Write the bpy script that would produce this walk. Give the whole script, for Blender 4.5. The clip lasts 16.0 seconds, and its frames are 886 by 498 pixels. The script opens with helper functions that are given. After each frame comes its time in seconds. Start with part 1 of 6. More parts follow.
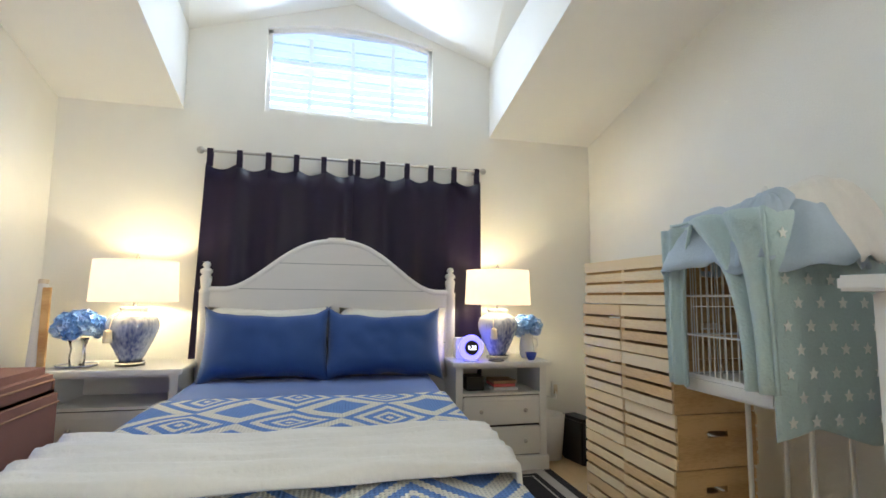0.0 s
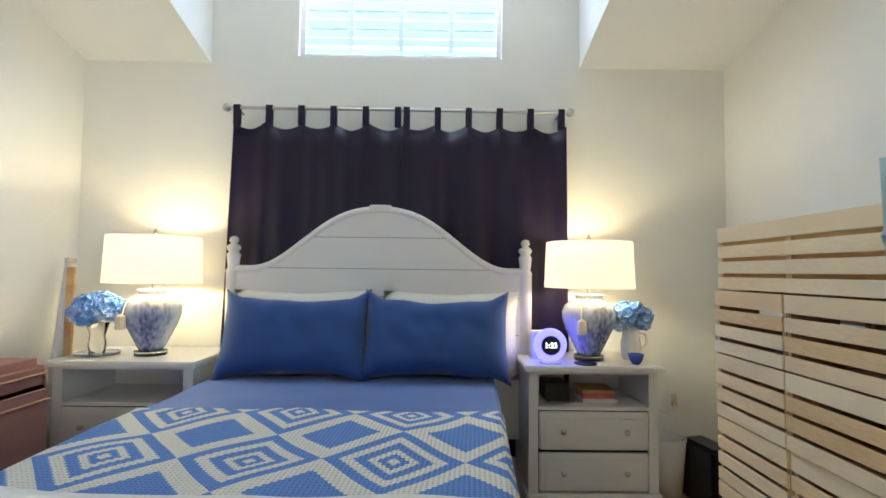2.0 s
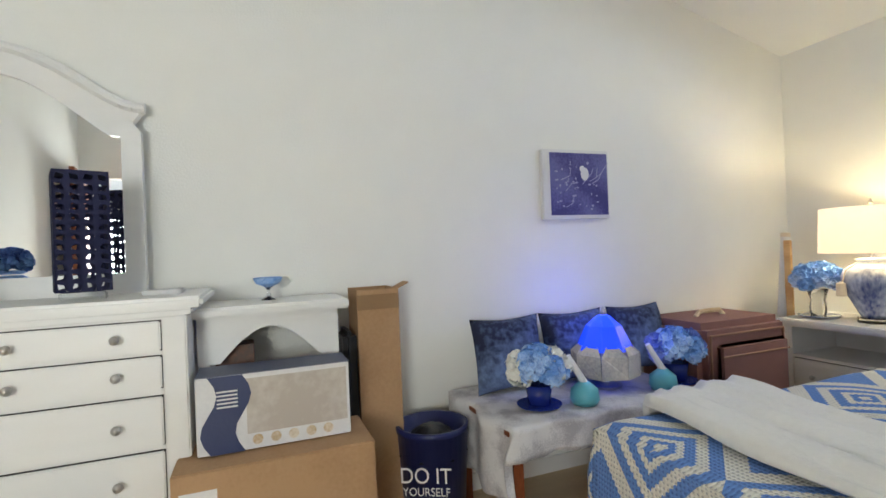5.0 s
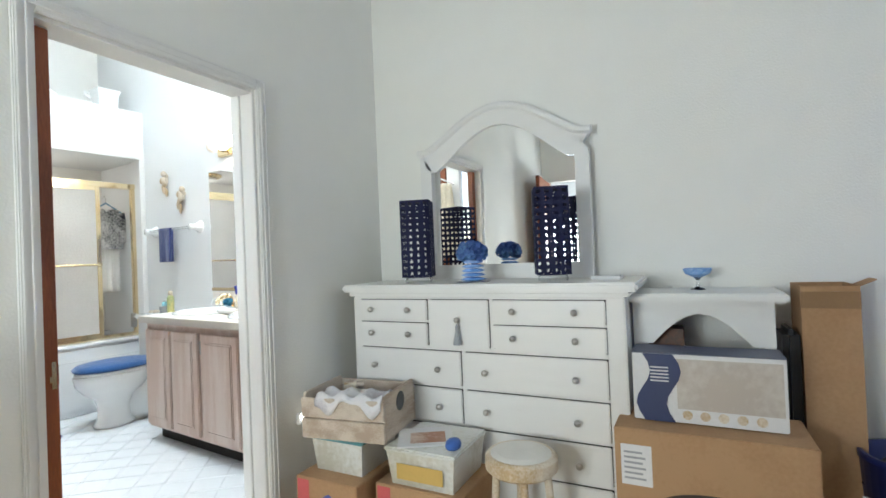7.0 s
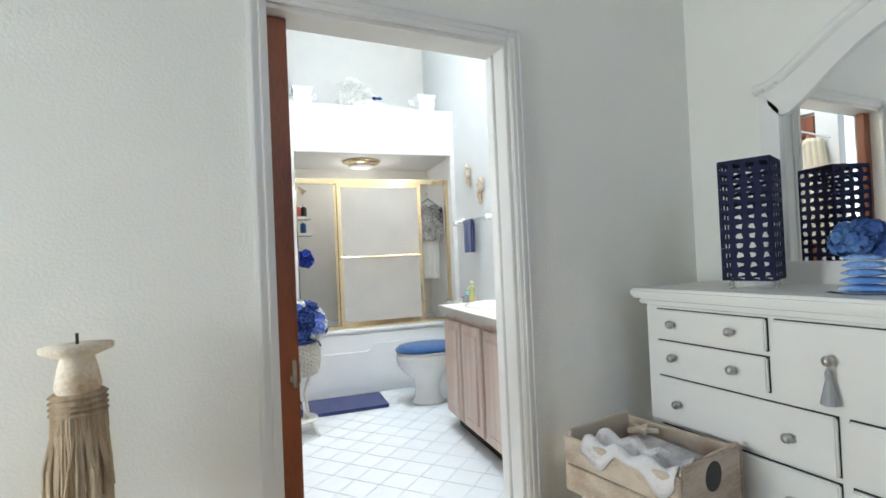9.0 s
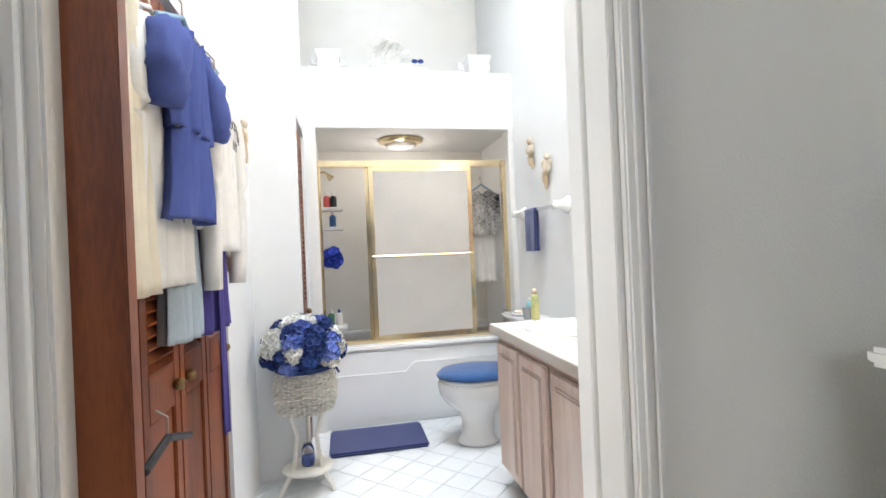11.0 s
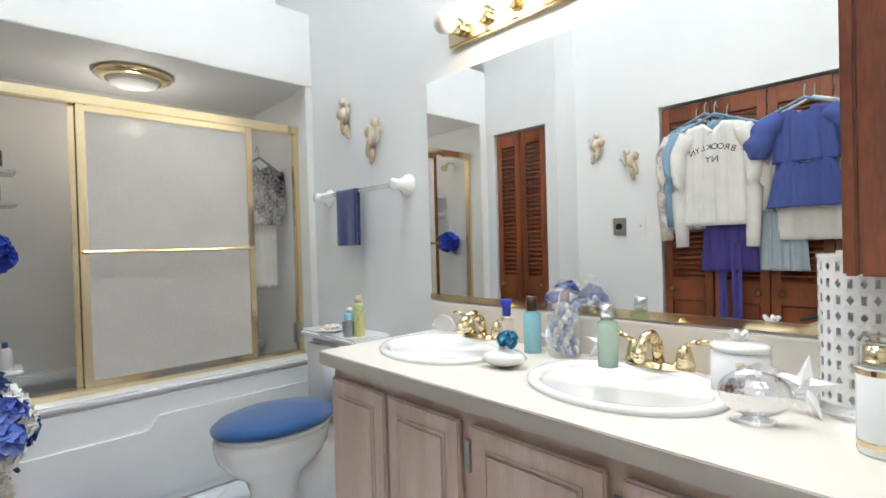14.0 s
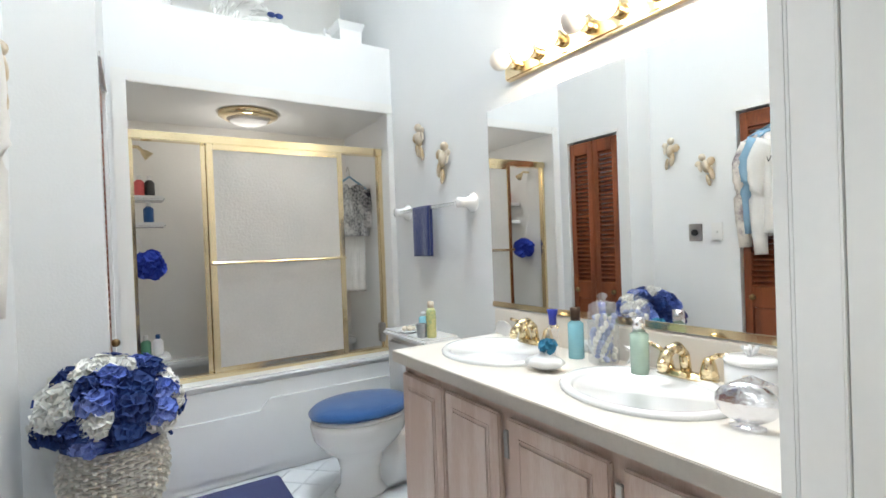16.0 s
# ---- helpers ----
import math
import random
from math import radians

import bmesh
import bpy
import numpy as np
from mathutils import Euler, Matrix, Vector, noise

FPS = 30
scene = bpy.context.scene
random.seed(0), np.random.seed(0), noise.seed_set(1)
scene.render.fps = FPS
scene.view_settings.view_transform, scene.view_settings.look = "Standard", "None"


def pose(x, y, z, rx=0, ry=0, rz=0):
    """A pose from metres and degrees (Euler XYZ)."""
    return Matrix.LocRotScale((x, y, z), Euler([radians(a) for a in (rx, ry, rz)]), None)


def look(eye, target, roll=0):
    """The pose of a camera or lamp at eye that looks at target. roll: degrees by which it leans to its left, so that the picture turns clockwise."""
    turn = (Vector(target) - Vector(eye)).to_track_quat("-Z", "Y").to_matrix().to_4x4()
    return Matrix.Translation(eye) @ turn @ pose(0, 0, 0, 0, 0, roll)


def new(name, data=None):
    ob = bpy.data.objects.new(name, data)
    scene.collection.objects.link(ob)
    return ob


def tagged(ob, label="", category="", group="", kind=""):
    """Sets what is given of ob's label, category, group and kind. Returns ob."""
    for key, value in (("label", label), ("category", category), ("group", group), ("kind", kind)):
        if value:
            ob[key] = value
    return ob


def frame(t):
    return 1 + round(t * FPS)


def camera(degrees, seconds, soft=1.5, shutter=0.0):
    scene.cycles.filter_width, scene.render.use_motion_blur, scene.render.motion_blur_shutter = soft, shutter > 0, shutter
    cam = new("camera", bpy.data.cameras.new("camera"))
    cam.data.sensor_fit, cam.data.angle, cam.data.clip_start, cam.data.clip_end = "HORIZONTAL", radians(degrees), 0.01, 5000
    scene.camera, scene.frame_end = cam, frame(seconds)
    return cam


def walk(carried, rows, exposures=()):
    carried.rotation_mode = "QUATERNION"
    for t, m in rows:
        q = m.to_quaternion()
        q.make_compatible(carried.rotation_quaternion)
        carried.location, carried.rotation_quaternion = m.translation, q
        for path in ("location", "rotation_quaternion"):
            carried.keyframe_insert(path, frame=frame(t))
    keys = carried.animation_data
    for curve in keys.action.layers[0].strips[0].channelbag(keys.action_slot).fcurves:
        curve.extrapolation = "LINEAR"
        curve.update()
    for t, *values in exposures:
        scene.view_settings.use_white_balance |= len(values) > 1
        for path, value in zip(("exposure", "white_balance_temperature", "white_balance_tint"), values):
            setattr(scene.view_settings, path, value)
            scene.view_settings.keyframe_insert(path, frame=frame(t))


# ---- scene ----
cam = camera(85.0, 16.0, soft=1.6)
PATH = [
    (0, (1.682, 1.418, 1.115), (2.158, 3.35, 1.311), 0.7),
    (0.5, (1.807, 1.625, 1.112), (2.284, 3.56, 1.284), 0.7),
    (1, (1.927, 1.856, 1.119), (2.34, 3.808, 1.264), 0.7),
    (1.5, (2.016, 2.029, 1.131), (2.297, 4.006, 1.25), 0.7),
    (2, (2.079, 2.097, 1.139), (2.098, 4.095, 1.233), 0.7),
    (2.5, (2.076, 2.054, 1.178), (1.756, 4.028, 1.219), 0.5),
    (3, (2.044, 1.961, 1.154), (1.335, 3.83, 1.183), -0.9),
    (3.5, (2.058, 1.949, 1.134), (0.923, 3.595, 1.166), -1.8),
    (4, (2.028, 1.797, 1.137), (0.596, 3.194, 1.158), -2.1),
    (4.5, (2.055, 1.663, 1.166), (0.38, 2.755, 1.161), -1.9),
    (4.7, (2.094, 1.622, 1.164), (0.333, 2.571, 1.161), -2.1),
    (6.8, (2.415, 1.64, 1.159), (0.566, 0.879, 1.199), -2.3),
    (7, (2.393, 1.638, 1.186), (0.612, 0.728, 1.211), -2.4),
    (7.5, (2.319, 1.623, 1.216), (0.751, 0.381, 1.227), -2.6),
    (8, (2.181, 1.588, 1.228), (0.868, 0.08, 1.234), -3.2),
    (8.5, (1.998, 1.523, 1.199), (0.935, -0.17, 1.225), -2.7),
    (9, (1.845, 1.4, 1.198), (0.992, -0.409, 1.229), -2.5),
    (9.2, (1.794, 1.341, 1.211), (1.001, -0.495, 1.243), -2.6),
    (11.3, (1.426, 0.555, 1.269), (0.82, -1.351, 1.271), -2.4),
    (11.5, (1.433, 0.478, 1.282), (0.78, -1.413, 1.273), -2.5),
    (12, (1.5, 0.312, 1.289), (0.645, -1.496, 1.259), -2.4),
    (12.5, (1.541, 0.157, 1.291), (0.451, -1.519, 1.244), -2.0),
    (13, (1.511, 0.002, 1.247), (0.235, -1.538, 1.216), -2.1),
    (13.5, (1.475, -0.141, 1.232), (0.049, -1.542, 1.207), -1.7),
    (14, (1.438, -0.216, 1.221), (-0.078, -1.521, 1.198), -1.6),
    (14.5, (1.432, -0.226, 1.217), (-0.114, -1.494, 1.2), -1.5),
    (15, (1.462, -0.187, 1.244), (-0.063, -1.481, 1.221), -1.5),
    (15.5, (1.49, -0.096, 1.271), (0.06, -1.494, 1.241), -1.7),
    (16, (1.505, 0.040, 1.283), (0.264, -1.530, 1.264), -2.1),
]
walk(cam, [(t, look(e, g, r)) for t, e, g, r in PATH], exposures=(
    (0, 1.82, 6500, 8), (3, 1.70, 6150, 5), (4, 1.66, 6650, 9), (4.7, 1.58, 6550, 9), (7, 1.5, 6000, 7), (9.2, 1.4, 6000, 8), (11.3, 1.5, 6300, 14), (12, 1.35, 6250, 12),
    (12.5, 1.22, 6350, 13), (13, 1.1, 6400, 14), (13.5, 1.0, 6250, 11), (15, 0.95, 6150, 10), (16, 1.05, 6150, 10)))


# ---- light ----
world = bpy.data.worlds.new("world")
scene.world = world
world.use_nodes = True
_nt = world.node_tree
_sky = _nt.nodes.new("ShaderNodeTexSky")
_sky.sky_type, _sky.sun_disc, _sky.sun_elevation, _sky.sun_rotation = "NISHITA", False, radians(50), radians(120)
_nt.links.new(_sky.outputs[0], _nt.nodes["Background"].inputs[0])
_nt.nodes["Background"].inputs[1].default_value = 0.12

BATH = Matrix.Translation((0.9, -0.13, 0.06)) @ pose(0, 0, 0, 0, 0, -6)
WX, YN = 3.76, 4.9


def area(name, m, sx, sy, power, colour):
    d = bpy.data.lights.new(name, "AREA")
    d.shape, d.size, d.size_y, d.energy, d.color = "RECTANGLE", sx, sy, power, colour
    new(name, d).matrix_world = m


def bulb(name, place, power, colour, r=0.04):
    d = bpy.data.lights.new(name, "POINT")
    d.energy, d.color, d.shadow_soft_size = power, colour, r
    new(name, d).matrix_world = Matrix.Translation(place)


LAMP_L, LAMP_R = (0.62, 4.60), (2.86, 4.60)
area("gable_daylight", look((1.84, 4.96, 2.72), (1.84, 3.0, 1.9)), 1.15, 0.6, 12, (0.72, 0.85, 1.0))
area("skylight_daylight", BATH @ look((0.0, -1.1, 5.5), (0.0, -1.1, 0)), 0.96, 1.44, 58, (0.90, 0.97, 1.0))
area("hall_daylight", look((3.95, 0.50, 1.25), (0.0, 1.7, 1.3)), 1.9, 0.78, 38, (0.95, 1.0, 0.98))
for lx, ly in (LAMP_L, LAMP_R):
    bulb("table_lamp_bulb", (lx, ly, 1.17), 4.1, (1.0, 0.86, 0.55))
# added fill for the shower alcove; its ceiling fixture is unlit
bulb("alcove_bulb", BATH @ Vector((-0.02, -2.95, 1.80)), 1.4, (1.0, 0.93, 0.82))
bulb("glass_lamp_bulb", (0.34, 3.1, 0.90), 0.8, (0.12, 0.2, 1.0), 0.02)


# ---- materials ----
def mat(name, base, rough=0.6, metal=0.0, grain=0.06, size=14.0, bump=0.15, second=None, mix=0.0, trans=0.0, emit=0.0, sheen=0.0, stretch=(1, 1, 1), coat=0.0):
    """A surface with fine grain and broad variation, by object coordinates."""
    m = bpy.data.materials.new(name)
    m.use_nodes = True
    n, l = m.node_tree.nodes, m.node_tree.links
    b = n["Principled BSDF"]
    b.inputs["Roughness"].default_value, b.inputs["Metallic"].default_value = rough, metal
    b.inputs["Transmission Weight"].default_value, b.inputs["Sheen Weight"].default_value = trans, sheen
    b.inputs["Coat Weight"].default_value = coat
    co = n.new("ShaderNodeTexCoord")
    mp = n.new("ShaderNodeMapping")
    mp.inputs["Scale"].default_value = stretch
    l.new(co.outputs["Object"], mp.inputs[0])
    fine, wide = n.new("ShaderNodeTexNoise"), n.new("ShaderNodeTexNoise")
    fine.inputs["Scale"].default_value, fine.inputs["Detail"].default_value = size * 6, 5
    wide.inputs["Scale"].default_value, wide.inputs["Detail"].default_value = size * 0.3, 3
    l.new(mp.outputs[0], fine.inputs["Vector"])
    l.new(mp.outputs[0], wide.inputs["Vector"])
    ramp = n.new("ShaderNodeMixRGB")
    c2 = second or tuple(c * (1 - 3 * grain) for c in base)
    ramp.inputs[1].default_value, ramp.inputs[2].default_value = (*base, 1), (*c2, 1)
    add = n.new("ShaderNodeMath")
    add.operation = "MULTIPLY_ADD"
    l.new(wide.outputs[0], add.inputs[0])
    add.inputs[1].default_value = 1.0 if second else 0.7
    sc = n.new("ShaderNodeMath")
    sc.operation = "MULTIPLY"
    sc.inputs[1].default_value = 0.4
    l.new(fine.outputs[0], sc.inputs[0])
    l.new(sc.outputs[0], add.inputs[2])
    rm = n.new("ShaderNodeMapRange")
    rm.inputs[1].default_value, rm.inputs[2].default_value = (0.62 - mix, 0.85 - mix) if second else (0.35, 0.95)
    l.new(add.outputs[0], rm.inputs[0])
    l.new(rm.outputs[0], ramp.inputs[0])
    l.new(ramp.outputs[0], b.inputs["Base Color"])
    if bump:
        bp = n.new("ShaderNodeBump")
        bp.inputs["Strength"].default_value, bp.inputs["Distance"].default_value = bump, 0.004
        l.new(fine.outputs[0], bp.inputs["Height"])
        l.new(bp.outputs[0], b.inputs["Normal"])
    if emit:
        b.inputs["Emission Color"].default_value, b.inputs["Emission Strength"].default_value = (*base, 1), emit
    return m


def crochet(name, white, blue, s):
    """Crocheted squares set on their corners: plain blue ones and ringed ones by turns, each with a white rim, with the holes of the stitches."""
    m = mat(name, white, 0.95, bump=0.0)
    n, l = m.node_tree.nodes, m.node_tree.links
    b = n["Principled BSDF"]

    def math_(op, a, c=None, third=None):
        x = n.new("ShaderNodeMath")
        x.operation = op
        for i, v in enumerate((a, c, third)):
            if v is not None:
                if hasattr(v, "links"):
                    l.new(v, x.inputs[i])
                else:
                    x.inputs[i].default_value = v
        return x.outputs[0]
    uv = n.new("ShaderNodeUVMap")
    sep = n.new("ShaderNodeSeparateXYZ")
    l.new(uv.outputs[0], sep.inputs[0])
    u, v = sep.outputs[0], sep.outputs[1]
    p, q = math_("DIVIDE", math_("ADD", u, v), s), math_("DIVIDE", math_("SUBTRACT", u, v), s)
    fp, fq = (math_("FRACT", math_("ADD", math_("DIVIDE", math_("ROUND", math_("MULTIPLY_ADD", math_("SINE", math_("MULTIPLY", b_, 95.0)), 0.28, math_("MULTIPLY", a_, 30.0))), 30.0), 50.0)) for a_, b_ in ((p, q), (q, p)))
    d = math_("MAXIMUM", math_("ABSOLUTE", math_("SUBTRACT", fp, 0.5)), math_("ABSOLUTE", math_("SUBTRACT", fq, 0.5)))
    par = math_("GREATER_THAN", math_("FRACT", math_("MULTIPLY", math_("ADD", math_("SUBTRACT", math_("FLOOR", math_("ADD", p, 50.0)), math_("FLOOR", math_("ADD", q, 50.0))), 100.5), 0.5)), 0.5)
    def between(lo, hi):
        return math_("MULTIPLY", math_("GREATER_THAN", d, lo), math_("LESS_THAN", d, hi))
    plain = math_("LESS_THAN", d, 0.30)
    ring = math_("ADD", math_("ADD", between(0.05, 0.12), between(0.20, 0.285)), math_("GREATER_THAN", d, 0.385))
    isblue = math_("ADD", math_("MULTIPLY", plain, par), math_("MULTIPLY", ring, math_("SUBTRACT", 1.0, par)))
    su, sv = math_("SINE", math_("MULTIPLY", p, 95.0)), math_("SINE", math_("MULTIPLY", q, 95.0))
    st = math_("MULTIPLY_ADD", math_("MULTIPLY", su, sv), 0.5, 0.5)
    mx = n.new("ShaderNodeMixRGB")
    mx.inputs[1].default_value, mx.inputs[2].default_value = (*white, 1), (*blue, 1)
    l.new(isblue, mx.inputs[0])
    dk = n.new("ShaderNodeMixRGB")
    dk.blend_type = "MULTIPLY"
    l.new(mx.outputs[0], dk.inputs[1])
    dk.inputs[2].default_value = (0.45, 0.47, 0.55, 1)
    l.new(math_("MULTIPLY", math_("LESS_THAN", st, 0.22), 0.7), dk.inputs[0])
    l.new(dk.outputs[0], b.inputs["Base Color"])
    bp = n.new("ShaderNodeBump")
    bp.inputs["Strength"].default_value, bp.inputs["Distance"].default_value = 0.9, 0.006
    l.new(st, bp.inputs["Height"])
    l.new(bp.outputs[0], b.inputs["Normal"])
    return m


PAINT = mat("wall_paint", (0.85, 0.84, 0.79), 0.75, size=20, grain=0.015, bump=0.35)
CEIL = mat("ceiling_paint", (0.83, 0.83, 0.80), 0.85, size=18, grain=0.012, bump=0.3)
BPAINT = mat("bath_paint", (0.81, 0.815, 0.81), 0.6, size=18, grain=0.01, bump=0.2)
TRIM = mat("white_gloss_trim", (0.82, 0.81, 0.78), 0.35, grain=0.02, bump=0.03)
FURN = mat("white_furniture_paint", (0.80, 0.79, 0.76), 0.38, grain=0.02, bump=0.05, stretch=(1, 1, 5))
DARKGAP = mat("dark_gap", (0.03, 0.028, 0.026), 0.9)
OAKFLOOR = mat("pale_wood_floor", (0.62, 0.46, 0.26), 0.4, grain=0.1, stretch=(6, 1, 1), size=6)
PINE = mat("pine", (0.72, 0.47, 0.22), 0.55, size=5, grain=0.08, stretch=(1, 1, 6), second=(0.55, 0.30, 0.12), mix=0.0)
PINES = [mat("pine_slat", c, 0.55, size=5, stretch=(5, 1, 5), second=d) for c, d in (((0.86, 0.68, 0.43), (0.76, 0.54, 0.30)), ((0.80, 0.58, 0.33), (0.68, 0.44, 0.21)), ((0.88, 0.73, 0.50), (0.80, 0.60, 0.36)))]
WALNUT = mat("red_brown_stained_wood", (0.27, 0.074, 0.024), 0.40, size=5, grain=0.1, second=(0.16, 0.041, 0.014), stretch=(6, 6, 1))
PICKLED = mat("pickled_oak", (0.66, 0.50, 0.41), 0.5, size=6, second=(0.76, 0.63, 0.55), stretch=(7, 7, 0.8), bump=0.25)
NAVY = mat("navy_curtain_cloth", (0.011, 0.005, 0.028), 0.42, grain=0.1, size=40, bump=0.1)
NAVY.node_tree.nodes["Principled BSDF"].inputs["Specular IOR Level"].default_value = 0.35
BLUESHEET = mat("blue_cotton_sheet", (0.05, 0.13, 0.40), 0.8, grain=0.06, size=30, sheen=0.2)
BLUEPILLOW = mat("deep_blue_cotton", (0.022, 0.075, 0.26), 0.8, grain=0.06, size=30, sheen=0.2)
FLEECE = mat("white_fleece", (0.80, 0.78, 0.72), 0.95, size=10, grain=0.05, bump=0.9, sheen=0.4)
AFGHAN = crochet("crochet_blanket", (0.76, 0.73, 0.64), (0.13, 0.26, 0.60), 0.42)
SHADE = mat("lit_linen_shade", (1.0, 0.80, 0.50), 0.9, emit=0.36, bump=0.2, size=40)
PORC = mat("blue_white_porcelain", (0.50, 0.57, 0.72), 0.10, second=(0.03, 0.06, 0.24), size=10, stretch=(1, 1, 0.4), coat=0.6, bump=0.0, mix=-0.06)
GLASS = mat("clear_glass", (0.95, 0.97, 0.98), 0.03, trans=1.0, bump=0)
JARGLASS = mat("thin_clear_glass", (0.97, 0.98, 0.99), 0.03, trans=1.0, bump=0)
JARGLASS.node_tree.nodes["Principled BSDF"].inputs["Transmission Weight"].default_value = 0.0
JARGLASS.node_tree.nodes["Principled BSDF"].inputs["Alpha"].default_value = 0.16
FROST = mat("pebbled_glass", (0.90, 0.86, 0.80), 0.24, trans=0.4, size=12, bump=0.6)
MIRROR = mat("mirror_silver", (0.93, 0.94, 0.94), 0.0, 1.0, grain=0, bump=0)
GOLD = mat("polished_brass", (0.86, 0.71, 0.45), 0.14, 1.0, bump=0.02)
NICKEL = mat("brushed_nickel", (0.55, 0.53, 0.50), 0.3, 1.0)
SILVER = mat("polished_silver", (0.85, 0.85, 0.87), 0.12, 1.0, bump=0.4, size=20)
HYDR = mat("blue_petals", (0.16, 0.34, 0.72), 0.8, second=(0.45, 0.62, 0.88), size=20)
DKPETAL = mat("indigo_petals", (0.016, 0.036, 0.16), 0.8, second=(0.035, 0.085, 0.30), size=25)
LILAC = mat("periwinkle_petals", (0.09, 0.15, 0.50), 0.8, second=(0.24, 0.32, 0.70), size=25)
WHPETAL = mat("white_petals", (0.84, 0.83, 0.78), 0.8, size=25)
CARD = mat("cardboard", (0.44, 0.27, 0.14), 0.85, size=12, grain=0.06, second=(0.38, 0.22, 0.11))
TEXTILE_BLUE = mat("blue_bath_plush", (0.024, 0.10, 0.29), 1.0, size=30, bump=1.0, sheen=0.5)
NAVYTOWEL = mat("navy_terry", (0.022, 0.038, 0.17), 1.0, size=40, bump=1.0, sheen=0.4)
ACRYL = mat("white_acrylic", (0.86, 0.87, 0.87), 0.15, grain=0.01, bump=0.0, coat=0.3)
CERAM = mat("white_ceramic", (0.88, 0.88, 0.87), 0.08, grain=0.01, bump=0.0, coat=0.5)
LAMIN = mat("cream_laminate", (0.80, 0.75, 0.68), 0.3, grain=0.02, bump=0.05)
TILE = mat("white_floor_tile", (0.82, 0.84, 0.85), 0.25, grain=0.03, size=5, bump=0.03)
GROUT = mat("grout", (0.66, 0.68, 0.68), 0.9)
SHTILE = mat("shower_surround", (0.84, 0.82, 0.78), 0.3, grain=0.03, bump=0.05)
BLACK = mat("black_plastic", (0.012, 0.012, 0.014), 0.4)
WICKER = mat("white_wicker", (0.78, 0.75, 0.68), 0.6, size=30, bump=0.5)
LACE = mat("white_lace", (0.72, 0.70, 0.70), 0.95, second=(0.42, 0.40, 0.42), size=30, bump=0.8)
NAVYLANTERN = mat("navy_pierced_metal", (0.010, 0.012, 0.05), 0.85, bump=0.1)
PLUM = mat("plum_suitcase_cloth", (0.26, 0.125, 0.11), 0.8, size=40, bump=0.5)
CREAMCLOTH = mat("cream_knit", (0.78, 0.71, 0.56), 0.95, size=40, bump=0.4)
WHITECLOTH = mat("white_knit", (0.82, 0.80, 0.76), 0.95, size=40, bump=0.4)
DENIM = mat("blue_gauze", (0.075, 0.11, 0.36), 0.95, size=30, bump=0.5, stretch=(8, 8, 1))
SKYCLOTH = mat("pale_blue_knit", (0.26, 0.42, 0.56), 0.95, size=30, bump=0.4)
PURPLE = mat("indigo_cloth", (0.07, 0.055, 0.26), 0.9, size=30, bump=0.3)
MINT = mat("mint_plush", (0.50, 0.64, 0.65), 1.0, size=16, bump=0.8, sheen=0.4)
STAR = mat("white_plush_star", (0.88, 0.90, 0.88), 1.0, size=16, bump=0.6)
GLOBE_LIT = mat("lit_globe", (1.0, 0.87, 0.68), 0.4, emit=16.0, bump=0)
NIGHT_LENS = mat("lit_night_lens", (1.0, 0.93, 0.82), 0.4, emit=2.2, bump=0)
GLOBE_OFF = mat("unlit_globe", (0.85, 0.78, 0.70), 0.3, bump=0)
BLUEGLASS = mat("lit_cobalt_glass", (0.01, 0.05, 0.8), 0.2, emit=0.4, bump=0)
GREYMAT = mat("grey_plastic", (0.35, 0.36, 0.37), 0.5)
IVORY = mat("aged_ivory_plaster", (0.72, 0.64, 0.52), 0.6, second=(0.5, 0.36, 0.2), size=20)
WHITEWASH = mat("whitewashed_wood", (0.58, 0.50, 0.41), 0.8, second=(0.40, 0.31, 0.23), size=8, stretch=(1, 4, 6))
RUGDARK = mat("black_rug_pile", (0.012, 0.012, 0.018), 1.0, size=40, bump=1.0)
RUGPALE = mat("grey_rug_pile", (0.42, 0.40, 0.40), 1.0, size=40, bump=1.0)
AQUA = mat("aqua_liquid", (0.38, 0.78, 0.90), 0.1, trans=0.25, bump=0)
GREENISH = mat("pale_green_liquid", (0.66, 0.86, 0.72), 0.1, trans=0.25, bump=0)
# bluish emission stands in for daylight coming through the blind
BLINDMAT = mat("blind_daylight_glow", (0.50, 0.66, 1.0), 0.8, emit=0.25, bump=0.0)
PINKISH = mat("rose_print", (0.62, 0.12, 0.12), 0.8)
PAPER = mat("paper", (0.78, 0.77, 0.76), 0.9)
CREAMTASSEL = mat("jute_tassel", (0.56, 0.45, 0.31), 1.0, second=(0.4, 0.29, 0.18), size=30, stretch=(6, 6, 1), bump=0.8)
BLUEPRINT = mat("navy_print", (0.055, 0.05, 0.19), 0.8, second=(0.14, 0.14, 0.34), size=14)


# ---- mesh helpers ----
def B():
    return bmesh.new()


def box(bm, x0, y0, z0, x1, y1, z1, bev=0.0):
    r = bmesh.ops.create_cube(bm, size=1, matrix=Matrix.Translation(((x0 + x1) / 2, (y0 + y1) / 2, (z0 + z1) / 2)) @ Matrix.Diagonal((abs(x1 - x0), abs(y1 - y0), abs(z1 - z0), 1)))
    if bev:
        es = list({e for v in r["verts"] for e in v.link_edges})
        bmesh.ops.bevel(bm, geom=es, offset=bev, segments=2, affect="EDGES", clamp_overlap=True)
    return bm


def cyl(bm, a, b, r0, r1=None, seg=16):
    a, b = Vector(a), Vector(b)
    m = Matrix.Translation((a + b) / 2) @ (b - a).to_track_quat("Z", "Y").to_matrix().to_4x4()
    bmesh.ops.create_cone(bm, cap_ends=True, segments=seg, radius1=r0, radius2=r0 if r1 is None else r1, depth=(b - a).length, matrix=m)
    return bm


